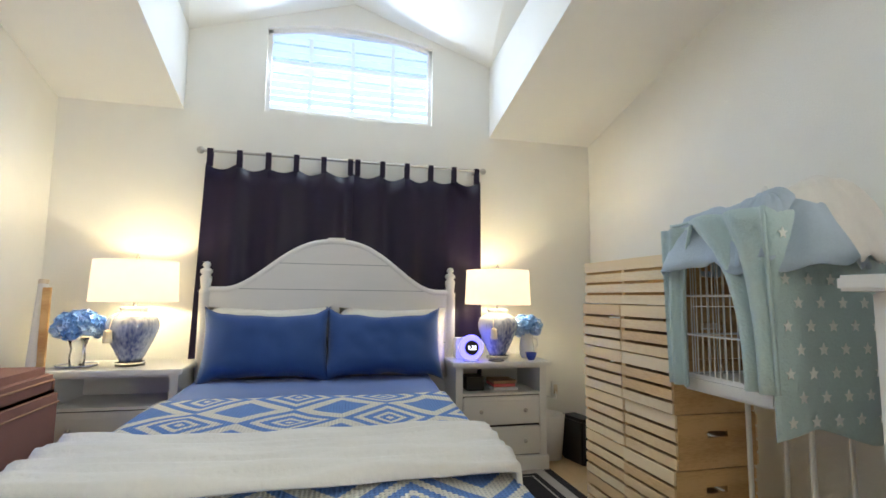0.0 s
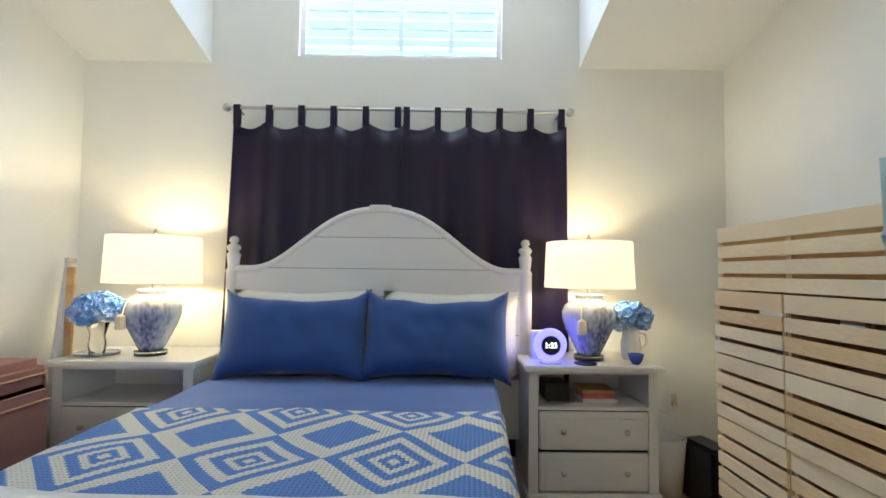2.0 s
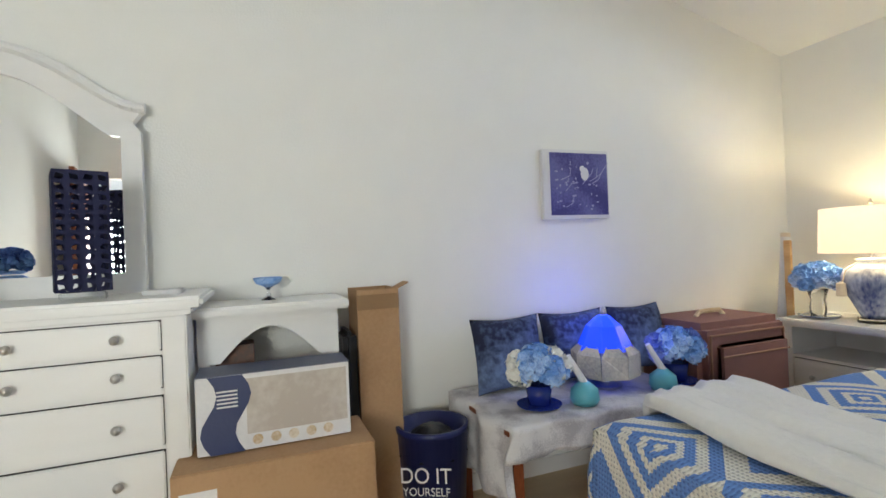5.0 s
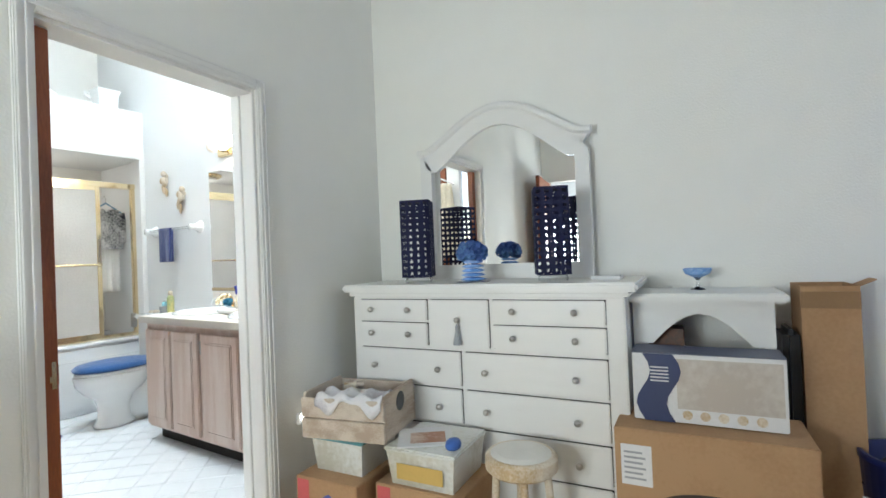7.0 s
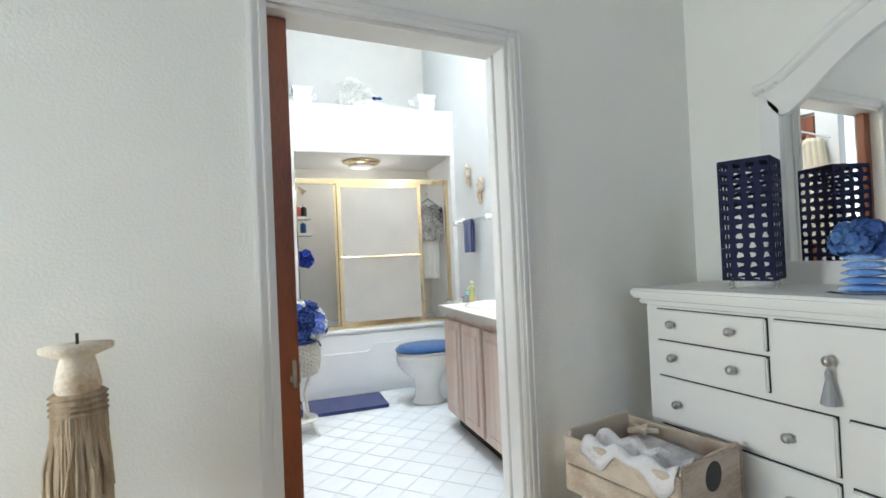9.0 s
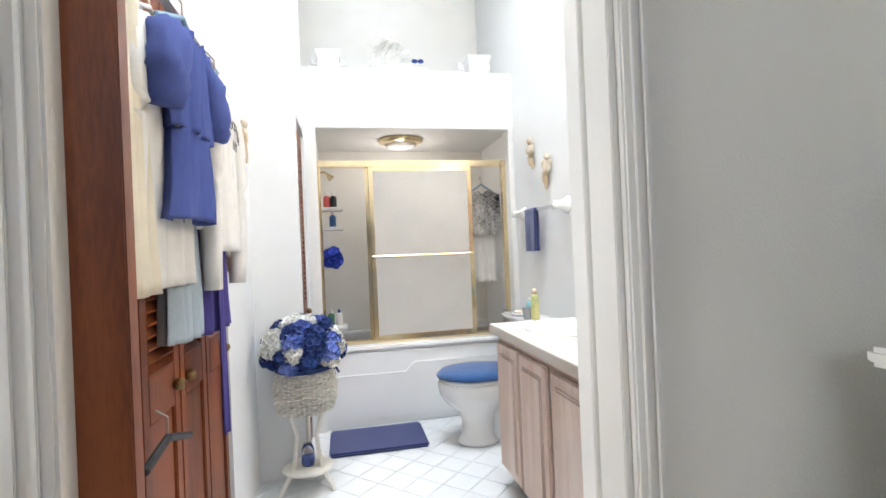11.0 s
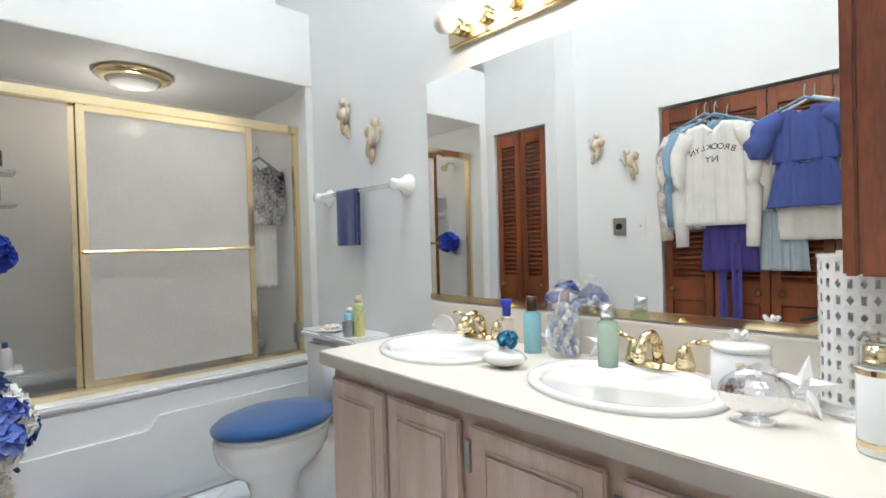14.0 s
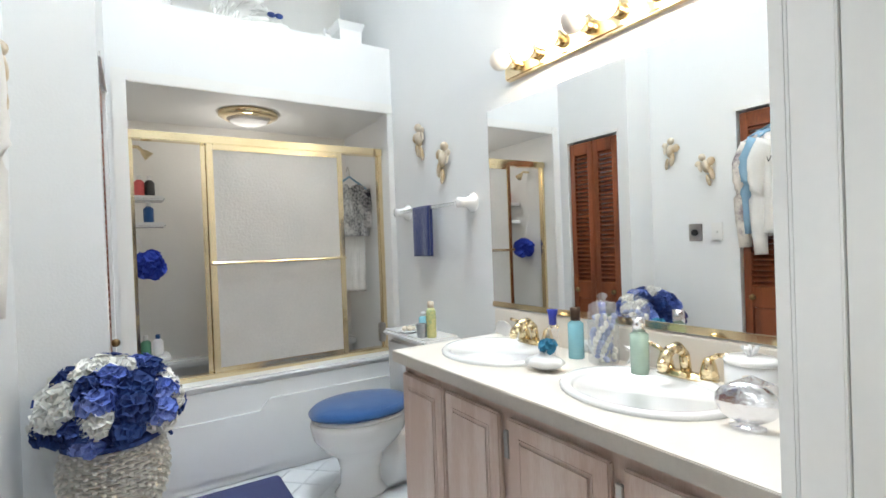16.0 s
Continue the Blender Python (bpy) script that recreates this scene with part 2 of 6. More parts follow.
def ball(bm, c, rx, ry=None, rz=None, seg=16):
    bmesh.ops.create_uvsphere(bm, u_segments=seg, v_segments=max(6, seg // 2), radius=1, matrix=Matrix.Translation(c) @ Matrix.Diagonal((rx, ry or rx, rz or rx, 1)))
    return bm


def lathe(bm, prof, c=(0, 0, 0), seg=28, wob=0.0, sq=(1, 1)):
    """A turned body: prof is a row of (radius, height)."""
    rings = []
    for r, z in prof:
        rings.append([bm.verts.new((c[0] + sq[0] * r * (1 + wob * math.sin(7 * a)) * math.cos(a), c[1] + sq[1] * r * (1 + wob * math.sin(7 * a)) * math.sin(a), c[2] + z)) for a in (2 * math.pi * i / seg for i in range(seg))])
    for p, q in zip(rings, rings[1:]):
        for i in range(seg):
            bm.faces.new((p[i], p[(i + 1) % seg], q[(i + 1) % seg], q[i]))
    for ring, flip in ((rings[0], True), (rings[-1], False)):
        if len({round(v.co.x, 5) for v in ring}) > 1:
            bm.faces.new(ring[::-1] if flip else ring)
    return bm


def poly(bm, pts, depth, m=Matrix()):
    """A flat outline in x and z, given depth along y, laid by m."""
    f = [bm.verts.new(m @ Vector((x, 0, z))) for x, z in pts]
    g = [bm.verts.new(m @ Vector((x, depth, z))) for x, z in pts]
    n = len(pts)
    bm.faces.new(f)
    bm.faces.new(g[::-1])
    for i in range(n):
        bm.faces.new((f[(i + 1) % n], f[i], g[i], g[(i + 1) % n]))
    bmesh.ops.recalc_face_normals(bm, faces=bm.faces)
    return bm


def sheet(bm, nu, nv, f):
    """A cloth: a grid of nu x nv points given by f(u, v) with u and v from 0 to 1."""
    uvl = bm.loops.layers.uv.verify()
    vs = [[bm.verts.new(f(i / nu, j / nv)) for j in range(nv + 1)] for i in range(nu + 1)]
    for i in range(nu):
        for j in range(nv):
            fc = bm.faces.new((vs[i][j], vs[i + 1][j], vs[i + 1][j + 1], vs[i][j + 1]))
            for lp, (a, b) in zip(fc.loops, ((i, j), (i + 1, j), (i + 1, j + 1), (i, j + 1))):
                lp[uvl].uv = (a / nu, b / nv)
    return bm


def tube(bm, pts, r, seg=8):
    for a, b in zip(pts, pts[1:]):
        if (Vector(b) - Vector(a)).length > 1e-5:
            cyl(bm, a, b, r, r, seg)
            ball(bm, b, r, seg=8)
    return bm


def sweep(bm, pts, radii, seg=16):
    """One smooth closed sleeve of rings along a bent line."""
    rings, P = [], [Vector(p) for p in pts]
    fine = []
    for k in range(len(P) - 1):
        for j in range(4):
            f = j / 4
            fine.append((P[k].lerp(P[k + 1], f), radii[k] + (radii[k + 1] - radii[k]) * f))
    fine.append((P[-1], radii[-1]))
    for i, (p, r) in enumerate(fine):
        d = (fine[min(i + 2, len(fine) - 1)][0] - fine[max(i - 2, 0)][0]).normalized()
        m = d.to_track_quat("Z", "Y").to_matrix()
        rings.append([bm.verts.new(p + m @ Vector((r * 0.8 * math.cos(6.2832 * k / seg), r * math.sin(6.2832 * k / seg), 0)) * (1 + 0.07 * math.sin(3 * k + i))) for k in range(seg)])
    for a, b in zip(rings, rings[1:]):
        for k in range(seg):
            bm.faces.new((a[k], a[(k + 1) % seg], b[(k + 1) % seg], b[k]))
    bm.faces.new(rings[0][::-1]), bm.faces.new(rings[-1])
    bmesh.ops.recalc_face_normals(bm, faces=bm.faces)
    return bm


def cushion(bm, w, h, d, n=14, sag=0.05):
    for s in (1, -1):
        def f(u, v):
            x, z = (u - 0.5) * 2, (v - 0.5) * 2
            k = max(0.0, (1 - x ** 4) * (1 - z ** 4)) ** 0.5
            pull = 1 - sag * (1 - abs(x)) * z * z
            return (x * w / 2 * (1 - 0.06 * (1 - z * z)), s * d / 2 * k, z * h / 2 * pull * (1 - 0.05 * (1 - x * x)))
        sheet(bm, n, n, f)
    bmesh.ops.remove_doubles(bm, verts=bm.verts, dist=0.0005)
    bmesh.ops.recalc_face_normals(bm, faces=bm.faces)
    return bm


def part(name, bm, material, parent=None, label="", smooth=False, solid=0.0, m=None):
    me = bpy.data.meshes.new(name)
    bm.to_mesh(me)
    bm.free()
    me.materials.append(material)
    if smooth:
        me.polygons.foreach_set("use_smooth", [True] * len(me.polygons))
    ob = new(name, me)
    if parent is not None:
        ob.parent = parent
    if m is not None:
        ob.matrix_basis = m
    if solid:
        md = ob.modifiers.new("thickness", "SOLIDIFY")
        md.thickness = solid
    if label:
        ob["label"] = label
    return ob


def thing(name, label, category, m=Matrix(), group=""):
    ob = new(name)
    ob.matrix_basis = m
    return tagged(ob, label, category, group)


def struct(name, bm, material, label="", m=None, smooth=False):
    return tagged(part(name, bm, material, None, "", smooth, 0.0, m), label, "", "", "structure")


def piece(name, mesh, parent, m):
    ob = new(name, mesh)
    ob.parent = parent
    ob.matrix_basis = m
    return ob


# ---- bedroom shell ----
RISE, CX, KNEE = 0.25, (0.73, 2.90), 2.35
DOOR = (0.905, 1.70, 1.93)
struct("floor", box(B(), -0.1, -0.2, -0.1, WX + 0.1, YN + 0.1, 0.0), OAKFLOOR, "pale wooden bedroom floor")
struct("wall_west", box(B(), -0.12, -0.12, 0, 0, YN + 0.12, 4.0), PAINT, "cream painted bedroom wall")
_b = B()
box(_b, WX, 0.91, 0, WX + 0.12, YN + 0.12, 4.0)
box(_b, WX, -0.12, 0, WX + 0.12, 0.09, 4.0)
box(_b, WX, 0.09, 2.04, WX + 0.12, 0.91, 4.0)
struct("wall_east", _b, PAINT, "cream painted bedroom wall with a doorway")
_b = B()
box(_b, 0, -0.12, 0, DOOR[0], 0, 4.0)
box(_b, DOOR[1], -0.12, 0, WX, 0, 4.0)
box(_b, DOOR[0], -0.12, DOOR[2], DOOR[1], 0, 4.0)
struct("wall_south", _b, PAINT, "cream painted bedroom wall with the bathroom doorway")
WL, WR, WB, WS, WT = 1.24, 2.44, 2.40, 3.01, 3.09
_b = B()
box(_b, 0, YN, 0, WX, YN + 0.14, WB)
poly(_b, [(0, WB), (WL, WB), (WL, WS)] + [(WL + (WR - WL) * k / 12, WS + (WT - WS) * math.sin(math.pi * k / 12)) for k in range(1, 7)] + [(1.84, 4.0), (0, 4.0)], 0.14, Matrix.Translation((0, YN, 0)))
poly(_b, [(WX, WB), (WX, 4.0), (1.84, 4.0)] + [(WL + (WR - WL) * k / 12, WS + (WT - WS) * math.sin(math.pi * k / 12)) for k in range(6, 12)] + [(WR, WS), (WR, WB)], 0.14, Matrix.Translation((0, YN, 0)))
struct("wall_north", _b, PAINT, "cream painted wall behind the bed with a high arched window")


def slab(bm, pts, t=0.1):
    vs = [bm.verts.new(p) for p in pts]
    up = [bm.verts.new(Vector(p) + Vector((0, 0, t))) for p in pts]
    n = len(pts)
    bm.faces.new(vs)
    bm.faces.new(up[::-1])
    for i in range(n):
        bm.faces.new((vs[(i + 1) % n], vs[i], up[i], up[(i + 1) % n]))
    bmesh.ops.recalc_face_normals(bm, faces=bm.faces)


_hi = lambda y: KNEE + RISE * (YN - y)
for i, (a, c) in enumerate(((0.0, CX[0] - 0.03), (CX[1] + 0.03, WX))):
    _b = B()
    slab(_b, [(a, YN, KNEE + 0.003), (c, YN, KNEE + 0.003), (c, 0.0, _hi(0) + 0.003), (a, 0.0, _hi(0) + 0.003)])
    struct("ceiling_slope_%d" % (i + 1), _b, CEIL, "sloping cream ceiling")
_b = B()
GE, GR = 2.92, 3.28
for s, x in ((1, CX[0]), (-1, CX[1])):
    slab(_b, [(x, YN, GE), (1.84, YN, GR), (1.84, 0.0, GR + 0.3), (x, 0.0, GE + 0.65)])
struct("ceiling_gable", _b, CEIL, "white gabled dormer ceiling")
for i, x in enumerate(CX):
    _b = B()
    d = -0.06 if i == 0 else 0.06
    vs = [(x, YN, KNEE), (x, YN, GE + 0.05), (x, 0.0, GE + 0.75), (x, 0.0, _hi(0))]
    p = [_b.verts.new(v) for v in vs]
    q = [_b.verts.new((v[0] + d, v[1], v[2])) for v in vs]
    _b.faces.new(p), _b.faces.new(q[::-1])
    for k in range(4):
        _b.faces.new((p[k], p[(k + 1) % 4], q[(k + 1) % 4], q[k]))
    bmesh.ops.recalc_face_normals(_b, faces=_b.faces)
    struct("dormer_cheek_%d" % (i + 1), _b, CEIL, "white upright side of the dormer")

# high arched window with its blind
win = tagged(thing("window_1", "arched white window with lowered pleated blind", "window"), kind="structure")
_b = B()
arch = lambda k, n: (WL + (WR - WL) * k / n, WS + (WT - WS) * math.sin(math.pi * k / n))
poly(_b, [(WL, WB), (WR, WB), (WR, WB + 0.03), (WL, WB + 0.03)], 0.05, Matrix.Translation((0, YN + 0.03, 0)))
for x in (WL, WR - 0.03):
    box(_b, x, YN + 0.03, WB + 0.03, x + 0.03, YN + 0.08, WS)
for k in range(12):
    (x0, z0), (x1, z1) = arch(k, 12), arch(k + 1, 12)
    poly(_b, [(x0, z0 - 0.03), (x1, z1 - 0.03), (x1, z1), (x0, z0)], 0.05, Matrix.Translation((0, YN + 0.03, 0)))
part("window_frame", _b, TRIM, win)
# dimmer glowing strips before the blind imitate the muntins' shade on it
_b = B()
for k in (1, 2, 3):
    x = WL + (WR - WL) * k / 4
    box(_b, x - 0.016, YN + 0.036, WB + 0.031, x + 0.016, YN + 0.039, WS - 0.01)
box(_b, WL + 0.031, YN + 0.0365, WS - 0.24, WR - 0.031, YN + 0.0385, WS - 0.21)
part("muntins", _b, mat("painted_muntin_shade", (0.60, 0.74, 1.0), 0.6, emit=0.13), win)
_b = B()
for k in range(11):
    z0 = WB + 0.03 + k * 0.056
    e = 0.012 if k % 2 else 0.0
    box(_b, WL + 0.03, YN + 0.055 - e, z0, WR - 0.03, YN + 0.060 - e, z0 + 0.046)
part("blind", _b, BLINDMAT, win, "white pleated blind with daylight put in as a bluish glow")
part("pane", box(B(), WL, YN + 0.105, WB, WR, YN + 0.11, WT), GLASS, win).visible_shadow = False

# bathroom doorway: casing, jamb, sliding pocket door
_b = B()
for x0, x1 in ((DOOR[0] - 0.05, DOOR[0] + 0.004), (DOOR[1] - 0.004, DOOR[1] + 0.05)):
    box(_b, x0, 0.0, 0, x1, 0.016, DOOR[2] + 0.045, 0.004)
box(_b, DOOR[0] + 0.004, 0.0, DOOR[2] - 0.004, DOOR[1] - 0.004, 0.016, DOOR[2] + 0.045, 0.004)
for d in (0.012, 0.034):
    for x0, x1 in ((DOOR[0] - d - 0.008, DOOR[0] - d), (DOOR[1] + d, DOOR[1] + d + 0.008)):
        box(_b, x0, 0.0165, 0, x1, 0.0215, DOOR[2] + d, 0.0015)
    box(_b, DOOR[0] - d, 0.0165, DOOR[2] + d, DOOR[1] + d, 0.0215, DOOR[2] + d + 0.008, 0.0015)
struct("door_casing", _b, TRIM, "white moulded door casing")
_b = B()
box(_b, DOOR[0], -0.045, 0, DOOR[0] + 0.016, -0.002, DOOR[2], 0.002)
box(_b, DOOR[0], -0.125, 0, DOOR[0] + 0.016, -0.085, DOOR[2], 0.002)
box(_b, DOOR[0] + 0.001, -0.084, 0, DOOR[0] + 0.006, -0.046, DOOR[2])
box(_b, DOOR[0] - 0.035, -0.145, 0, DOOR[0] + 0.008, -0.128, DOOR[2] + 0.04, 0.003)
box(_b, DOOR[0] + 0.016, -0.12, DOOR[2] - 0.016, DOOR[1], -0.003, DOOR[2] - 0.001)
struct("door_jamb", _b, TRIM, "white door jamb with a slot for the sliding door")
pd = tagged(thing("door_1", "red-brown wooden sliding pocket door, mostly pushed open", "door"), kind="structure")
part("door_leaf", box(B(), 1.637, -0.085, 0.01, DOOR[1] + 0.02, -0.045, DOOR[2] - 0.02, 0.002), WALNUT, pd)
_b = B()
box(_b, 1.644, -0.045, 0.84, 1.656, -0.041, 0.92, 0.001)
box(_b, 1.633, -0.078, 0.85, 1.637, -0.052, 0.91, 0.001)
box(_b, 1.648, -0.041, 0.86, 1.664, -0.036, 0.878)
part("latch", _b, GOLD, pd, "brass flush pull and latch")
hd = tagged(thing("door_2", "red-brown panelled wooden bedroom door standing open", "door", pose(WX - 0.03, 0.11, 0, 0, 0, 174)), kind="structure")
part("door_leaf", box(B(), 0, 0, 0.01, 0.78, 0.04, 2.02, 0.003), WALNUT, hd)
_b = B()
for z0, z1 in ((0.2, 0.85), (1.0, 1.85)):
    for x0 in (0.12, 0.43):
        box(_b, x0, -0.006, z0, x0 + 0.24, 0.046, z1, 0.004)
part("panels", _b, WALNUT, hd)
struct("hall_wall", box(B(), WX + 1.1, -0.4, 0, WX + 1.2, 2.2, 2.6), PAINT, "pale hallway wall beyond the doorway")
struct("hall_floor", box(B(), WX + 0.1, -0.4, -0.1, WX + 1.2, 2.2, -0.002), OAKFLOOR, "pale hallway floor")
_b = B()
box(_b, 0.0, 0.001, 0, DOOR[0] - 0.052, 0.013, 0.08)
box(_b, DOOR[1] + 0.052, 0.001, 0, WX - 0.001, 0.013, 0.08)
box(_b, 0.001, 0.014, 0, 0.013, YN, 0.08)
box(_b, 0.014, YN - 0.013, 0, WX - 0.014, YN - 0.001, 0.08)
box(_b, WX - 0.013, 0.92, 0, WX - 0.001, YN, 0.08)
struct("baseboard", _b, TRIM, "white baseboard")


# ---- bedroom: bed and head wall ----
def hang(bm, x0, x1, y, z0, z1, folds, amp, seed=0, nu=90, nv=14):
    """A hanging cloth in folds along x."""
    ph = [random.Random(seed + i).uniform(0, 6.28) for i in range(4)]

    def f(u, v):
        k = 0.5 + 0.5 * (1 - v)
        w = math.sin(folds * 6.28 * u + ph[0] + 0.6 * math.sin(3 * v + ph[1])) + 0.4 * math.sin(2.3 * folds * 6.28 * u + ph[2])
        return (x0 + (x1 - x0) * u, y + amp * w * k, z0 + (z1 - z0) * v)
    return sheet(bm, nu, nv, f)


rod = thing("curtain_rod", "thin nickel curtain rod with round finials", "curtain rod")
part("rod", cyl(B(), (0.89, 4.81, 2.055), (2.80, 4.81, 2.055), 0.009), NICKEL, rod)
for x in (0.87, 2.82):
    part("finial", ball(B(), (x, 4.81, 2.055), 0.024), NICKEL, rod, smooth=True)
for x in (0.93, 2.76):
    part("bracket", cyl(B(), (x, 4.81, 2.045), (x, 4.90, 2.045), 0.007), NICKEL, rod)
for i, (a, c) in enumerate(((0.90, 1.87), (1.86, 2.80))):
    cur = thing("curtain", "dark navy tab-top curtain panel hanging in folds", "curtain", group="curtain pair")
    tabs = [a + 0.03 + (c - a - 0.06) * k / 5 for k in range(6)]

    def cf(u, v, a=a, c=c, i=i):
        x = a + (c - a) * u
        k = abs(math.sin(math.pi * 5 * u))
        top = 1.975 - 0.035 * k
        fl = 0.024 * math.sin(6.28 * 3.3 * u + 2 * i + 0.5 * math.sin(2.2 * v)) + 0.012 * math.sin(6.28 * 7.4 * u + 1.5 * v + i) * (0.4 + 0.6 * (1 - v))
        return (x + (0.05 * (1 - v) * (-1 if i == 0 else 0.3) * (1 - u if i == 0 else u)), 4.825 + fl * (1 - 0.4 * v), 0.12 + (top - 0.12) * v)
    part("panel", sheet(B(), 110, 16, cf), NAVY, cur, smooth=True, solid=0.003)
    for x in tabs:
        _b = B()
        box(_b, x - 0.018, 4.797, 1.955, x + 0.018, 4.801, 2.07)
        box(_b, x - 0.018, 4.821, 1.955, x + 0.018, 4.825, 2.07)
        box(_b, x - 0.018, 4.797, 2.066, x + 0.018, 4.825, 2.070)
        part("tab", _b, NAVY, cur)

bed = thing("bed", "white wooden bed with arched panelled headboard, made up", "bed")
HB = [(0.99, 0.25), (2.53, 0.25), (2.53, 1.14)]
for k in range(41):
    u = k / 40
    x = 2.47 - 1.42 * u
    s = abs(u - 0.5) * 2
    z = 1.14 + 0.33 * (0.5 + 0.5 * math.cos(math.pi * min(1, s * 1.02) ** 1.22))
    HB.append((x, z))
HB.append((0.99, 1.14))
part("headboard", poly(B(), HB, 0.04, Matrix.Translation((0, 4.72, 0))), FURN, bed)
_b = B()
for (x0, z0), (x1, z1) in zip(HB[2:], HB[3:]):
    if abs(x1 - x0) > 1e-4:
        cyl(_b, (x0, 4.735, z0), (x1, 4.735, z1), 0.022, seg=10)
        ball(_b, (x1, 4.735, z1), 0.022, seg=8)
box(_b, 1.70, 4.705, 1.468, 1.82, 4.77, 1.498, 0.006)
part("crown_moulding", _b, FURN, bed)
_b = B()
for z in (0.80, 1.0, 1.15, 1.32):
    h = 0.76 if z < 1.2 else 0.40
    box(_b, 1.76 - h, 4.718, z - 0.002, 1.76 + h, 4.7205, z + 0.002)
part("board_seams", _b, GREYMAT, bed)
for x in (0.965, 2.555):
    part("post", lathe(B(), [(0.036, 0), (0.036, 1.12), (0.04, 1.13), (0.028, 1.15), (0.033, 1.19), (0.036, 1.22), (0.024, 1.235), (0.036, 1.25), (0.036, 1.265), (0.015, 1.28), (0.026, 1.295), (0.018, 1.315), (0.001, 1.32)], (x, 4.74, 0), 16), FURN, bed, smooth=True)
for x in (1.01, 2.10):
    part("side_rail", box(B(), x, 2.62, 0.18, x + 0.03, 4.72, 0.33, 0.004), FURN, bed)
    part("leg", box(B(), x - 0.02, 2.60, 0, x + 0.05, 2.67, 0.35, 0.006), FURN, bed)
mt = thing("mattress", "thick mattress under a blue fitted sheet", "mattress")
_b = box(B(), 0.99, 2.60, 0.30, 2.37, 4.70, 0.60, 0.05)
for vv in _b.verts:
    vv.co.x = 0.98 + (vv.co.x - 0.98) * (1 - 0.12 * (4.7 - vv.co.y) / 2.1)
part("body", _b, BLUESHEET, mt, smooth=True)


def drape(bm, x0, x1, y0, y1, z, dropz, nu, nv, bump, seed, uv=True, foot=True):
    """A cover laid on the bed, falling over both sides and, if foot, over the end at y0. UV in metres."""
    d = z - dropz
    W, H = x1 - x0 + 2 * d, y1 - y0 + (d if foot else 0)
    rn = random.Random(seed)
    ph = [rn.uniform(0, 6.28) for _ in range(6)]

    def f(u, v):
        s, t = u * W - d, v * H - (d if foot else 0)
        x, y, zz = s + x0, t + y0, z
        r = 0.03
        if s < 0:
            x, zz = x0 - r - 0.03 * math.sin(9 * t + ph[0]) * min(1, -s / 0.2) - 0.05 * (-s), z + s
        elif s > x1 - x0:
            e = s - (x1 - x0)
            x, zz = x1 + 0.012 + 0.015 * math.sin(8 * t + ph[1]) * min(1, e / 0.2) + 0.05 * e, z - e
        if t < 0:
            y, zz = y0 - r - 0.02 * math.sin(8 * s + ph[2]) * min(1, -t / 0.2), min(zz, z + t)
        x = x0 + (x - x0) * (1 - 0.12 * (4.7 - y) / 2.1)
        zz += bump * noise.noise(Vector((4 * x + seed, 4 * y, 0))) if zz > z - 0.02 else 0
        return (x, y, max(zz, 0.03))
    sheet(bm, nu, nv, f)
    uvl = bm.loops.layers.uv.verify()
    for fc in bm.faces:
        for lp in fc.loops:
            a = lp[uvl].uv
            a.x, a.y = a.x * W, a.y * H
    return bm


def rumple(bm, seed):
    """Shallow creases and loose corners for a pillow."""
    for vv in bm.verts:
        e = abs(vv.co.x) / 0.36
        vv.co.z += 0.012 * noise.noise(vv.co * 7 + Vector((seed, 0, 0))) + 0.03 * max(0, e - 0.75) * (1 if vv.co.z > 0 else -0.3) * 2
        vv.co.z *= 1 + 0.5 * max(0, e - 0.78)
        vv.co.y += 0.012 * noise.noise(vv.co * 11 + Vector((0, seed, 0))) * (1 - e) + 0.010 * math.sin(30 * vv.co.z + 9 * vv.co.x) * max(0, e - 0.55)
    return bm


sh = thing("bed_sheet", "blue cotton top sheet folded back below the pillows", "bed sheet")
part("sheet", drape(B(), 0.985, 2.375, 3.80, 4.55, 0.615, 0.22, 60, 30, 0.012, 5, foot=False), BLUESHEET, sh, smooth=True, solid=0.006)
bl = thing("crocheted_blanket", "blue and white crocheted blanket with diamond squares", "blanket")
part("blanket", drape(B(), 0.98, 2.38, 2.58, 3.90, 0.628, 0.22, 80, 70, 0.014, 9), AFGHAN, bl, smooth=True, solid=0.012)
th = thing("throw_blanket", "white fluffy fleece throw across the bed's end", "blanket")


def throwf(u, v):
    W = 1.90
    s = u * W - 0.42
    y = 2.66 + 0.45 * v + 0.10 * (1 - u) + 0.02 * math.sin(9 * u)
    edge = min(1, min(v, 1 - v) * 9)
    x, z = 0.96 + s, 0.648 + 0.035 * edge ** 0.5 + 0.018 * noise.noise(Vector((6 * u, 14 * v, 2)))
    if s < 0:
        x, z = 0.93 - 0.1 * (-s), z + s
    if s > 1.40:
        x, z = 0.96 + 1.40 + 0.02 + 0.06 * (s - 1.40), z - (s - 1.40)
    x = 0.98 + (x - 0.98) * (1 - 0.12 * (4.7 - y) / 2.1)
    return (x, y, z)


part("throw", sheet(B(), 100, 30, throwf), FLEECE, th, smooth=True, solid=0.014)
for x, rz in ((1.37, 2), (2.07, -3)):
    pl = thing("bed_pillow", "plump pillow in deep blue cotton case", "pillow", pose(x, 4.52, 0.81, -22, 0, rz), "pillows on the bed")
    part("pillow", rumple(cushion(B(), 0.74, 0.41, 0.20, 36, 0.10), x), BLUEPILLOW, pl, smooth=True)
for x in (1.36, 2.15):
    pl = thing("back_pillow", "white pillow leaning on the headboard", "pillow", pose(x, 4.645, 0.81, -8, 0, 0), "pillows on the bed")
    part("pillow", cushion(B(), 0.72, 0.46, 0.13, 12), FLEECE, pl, smooth=True)


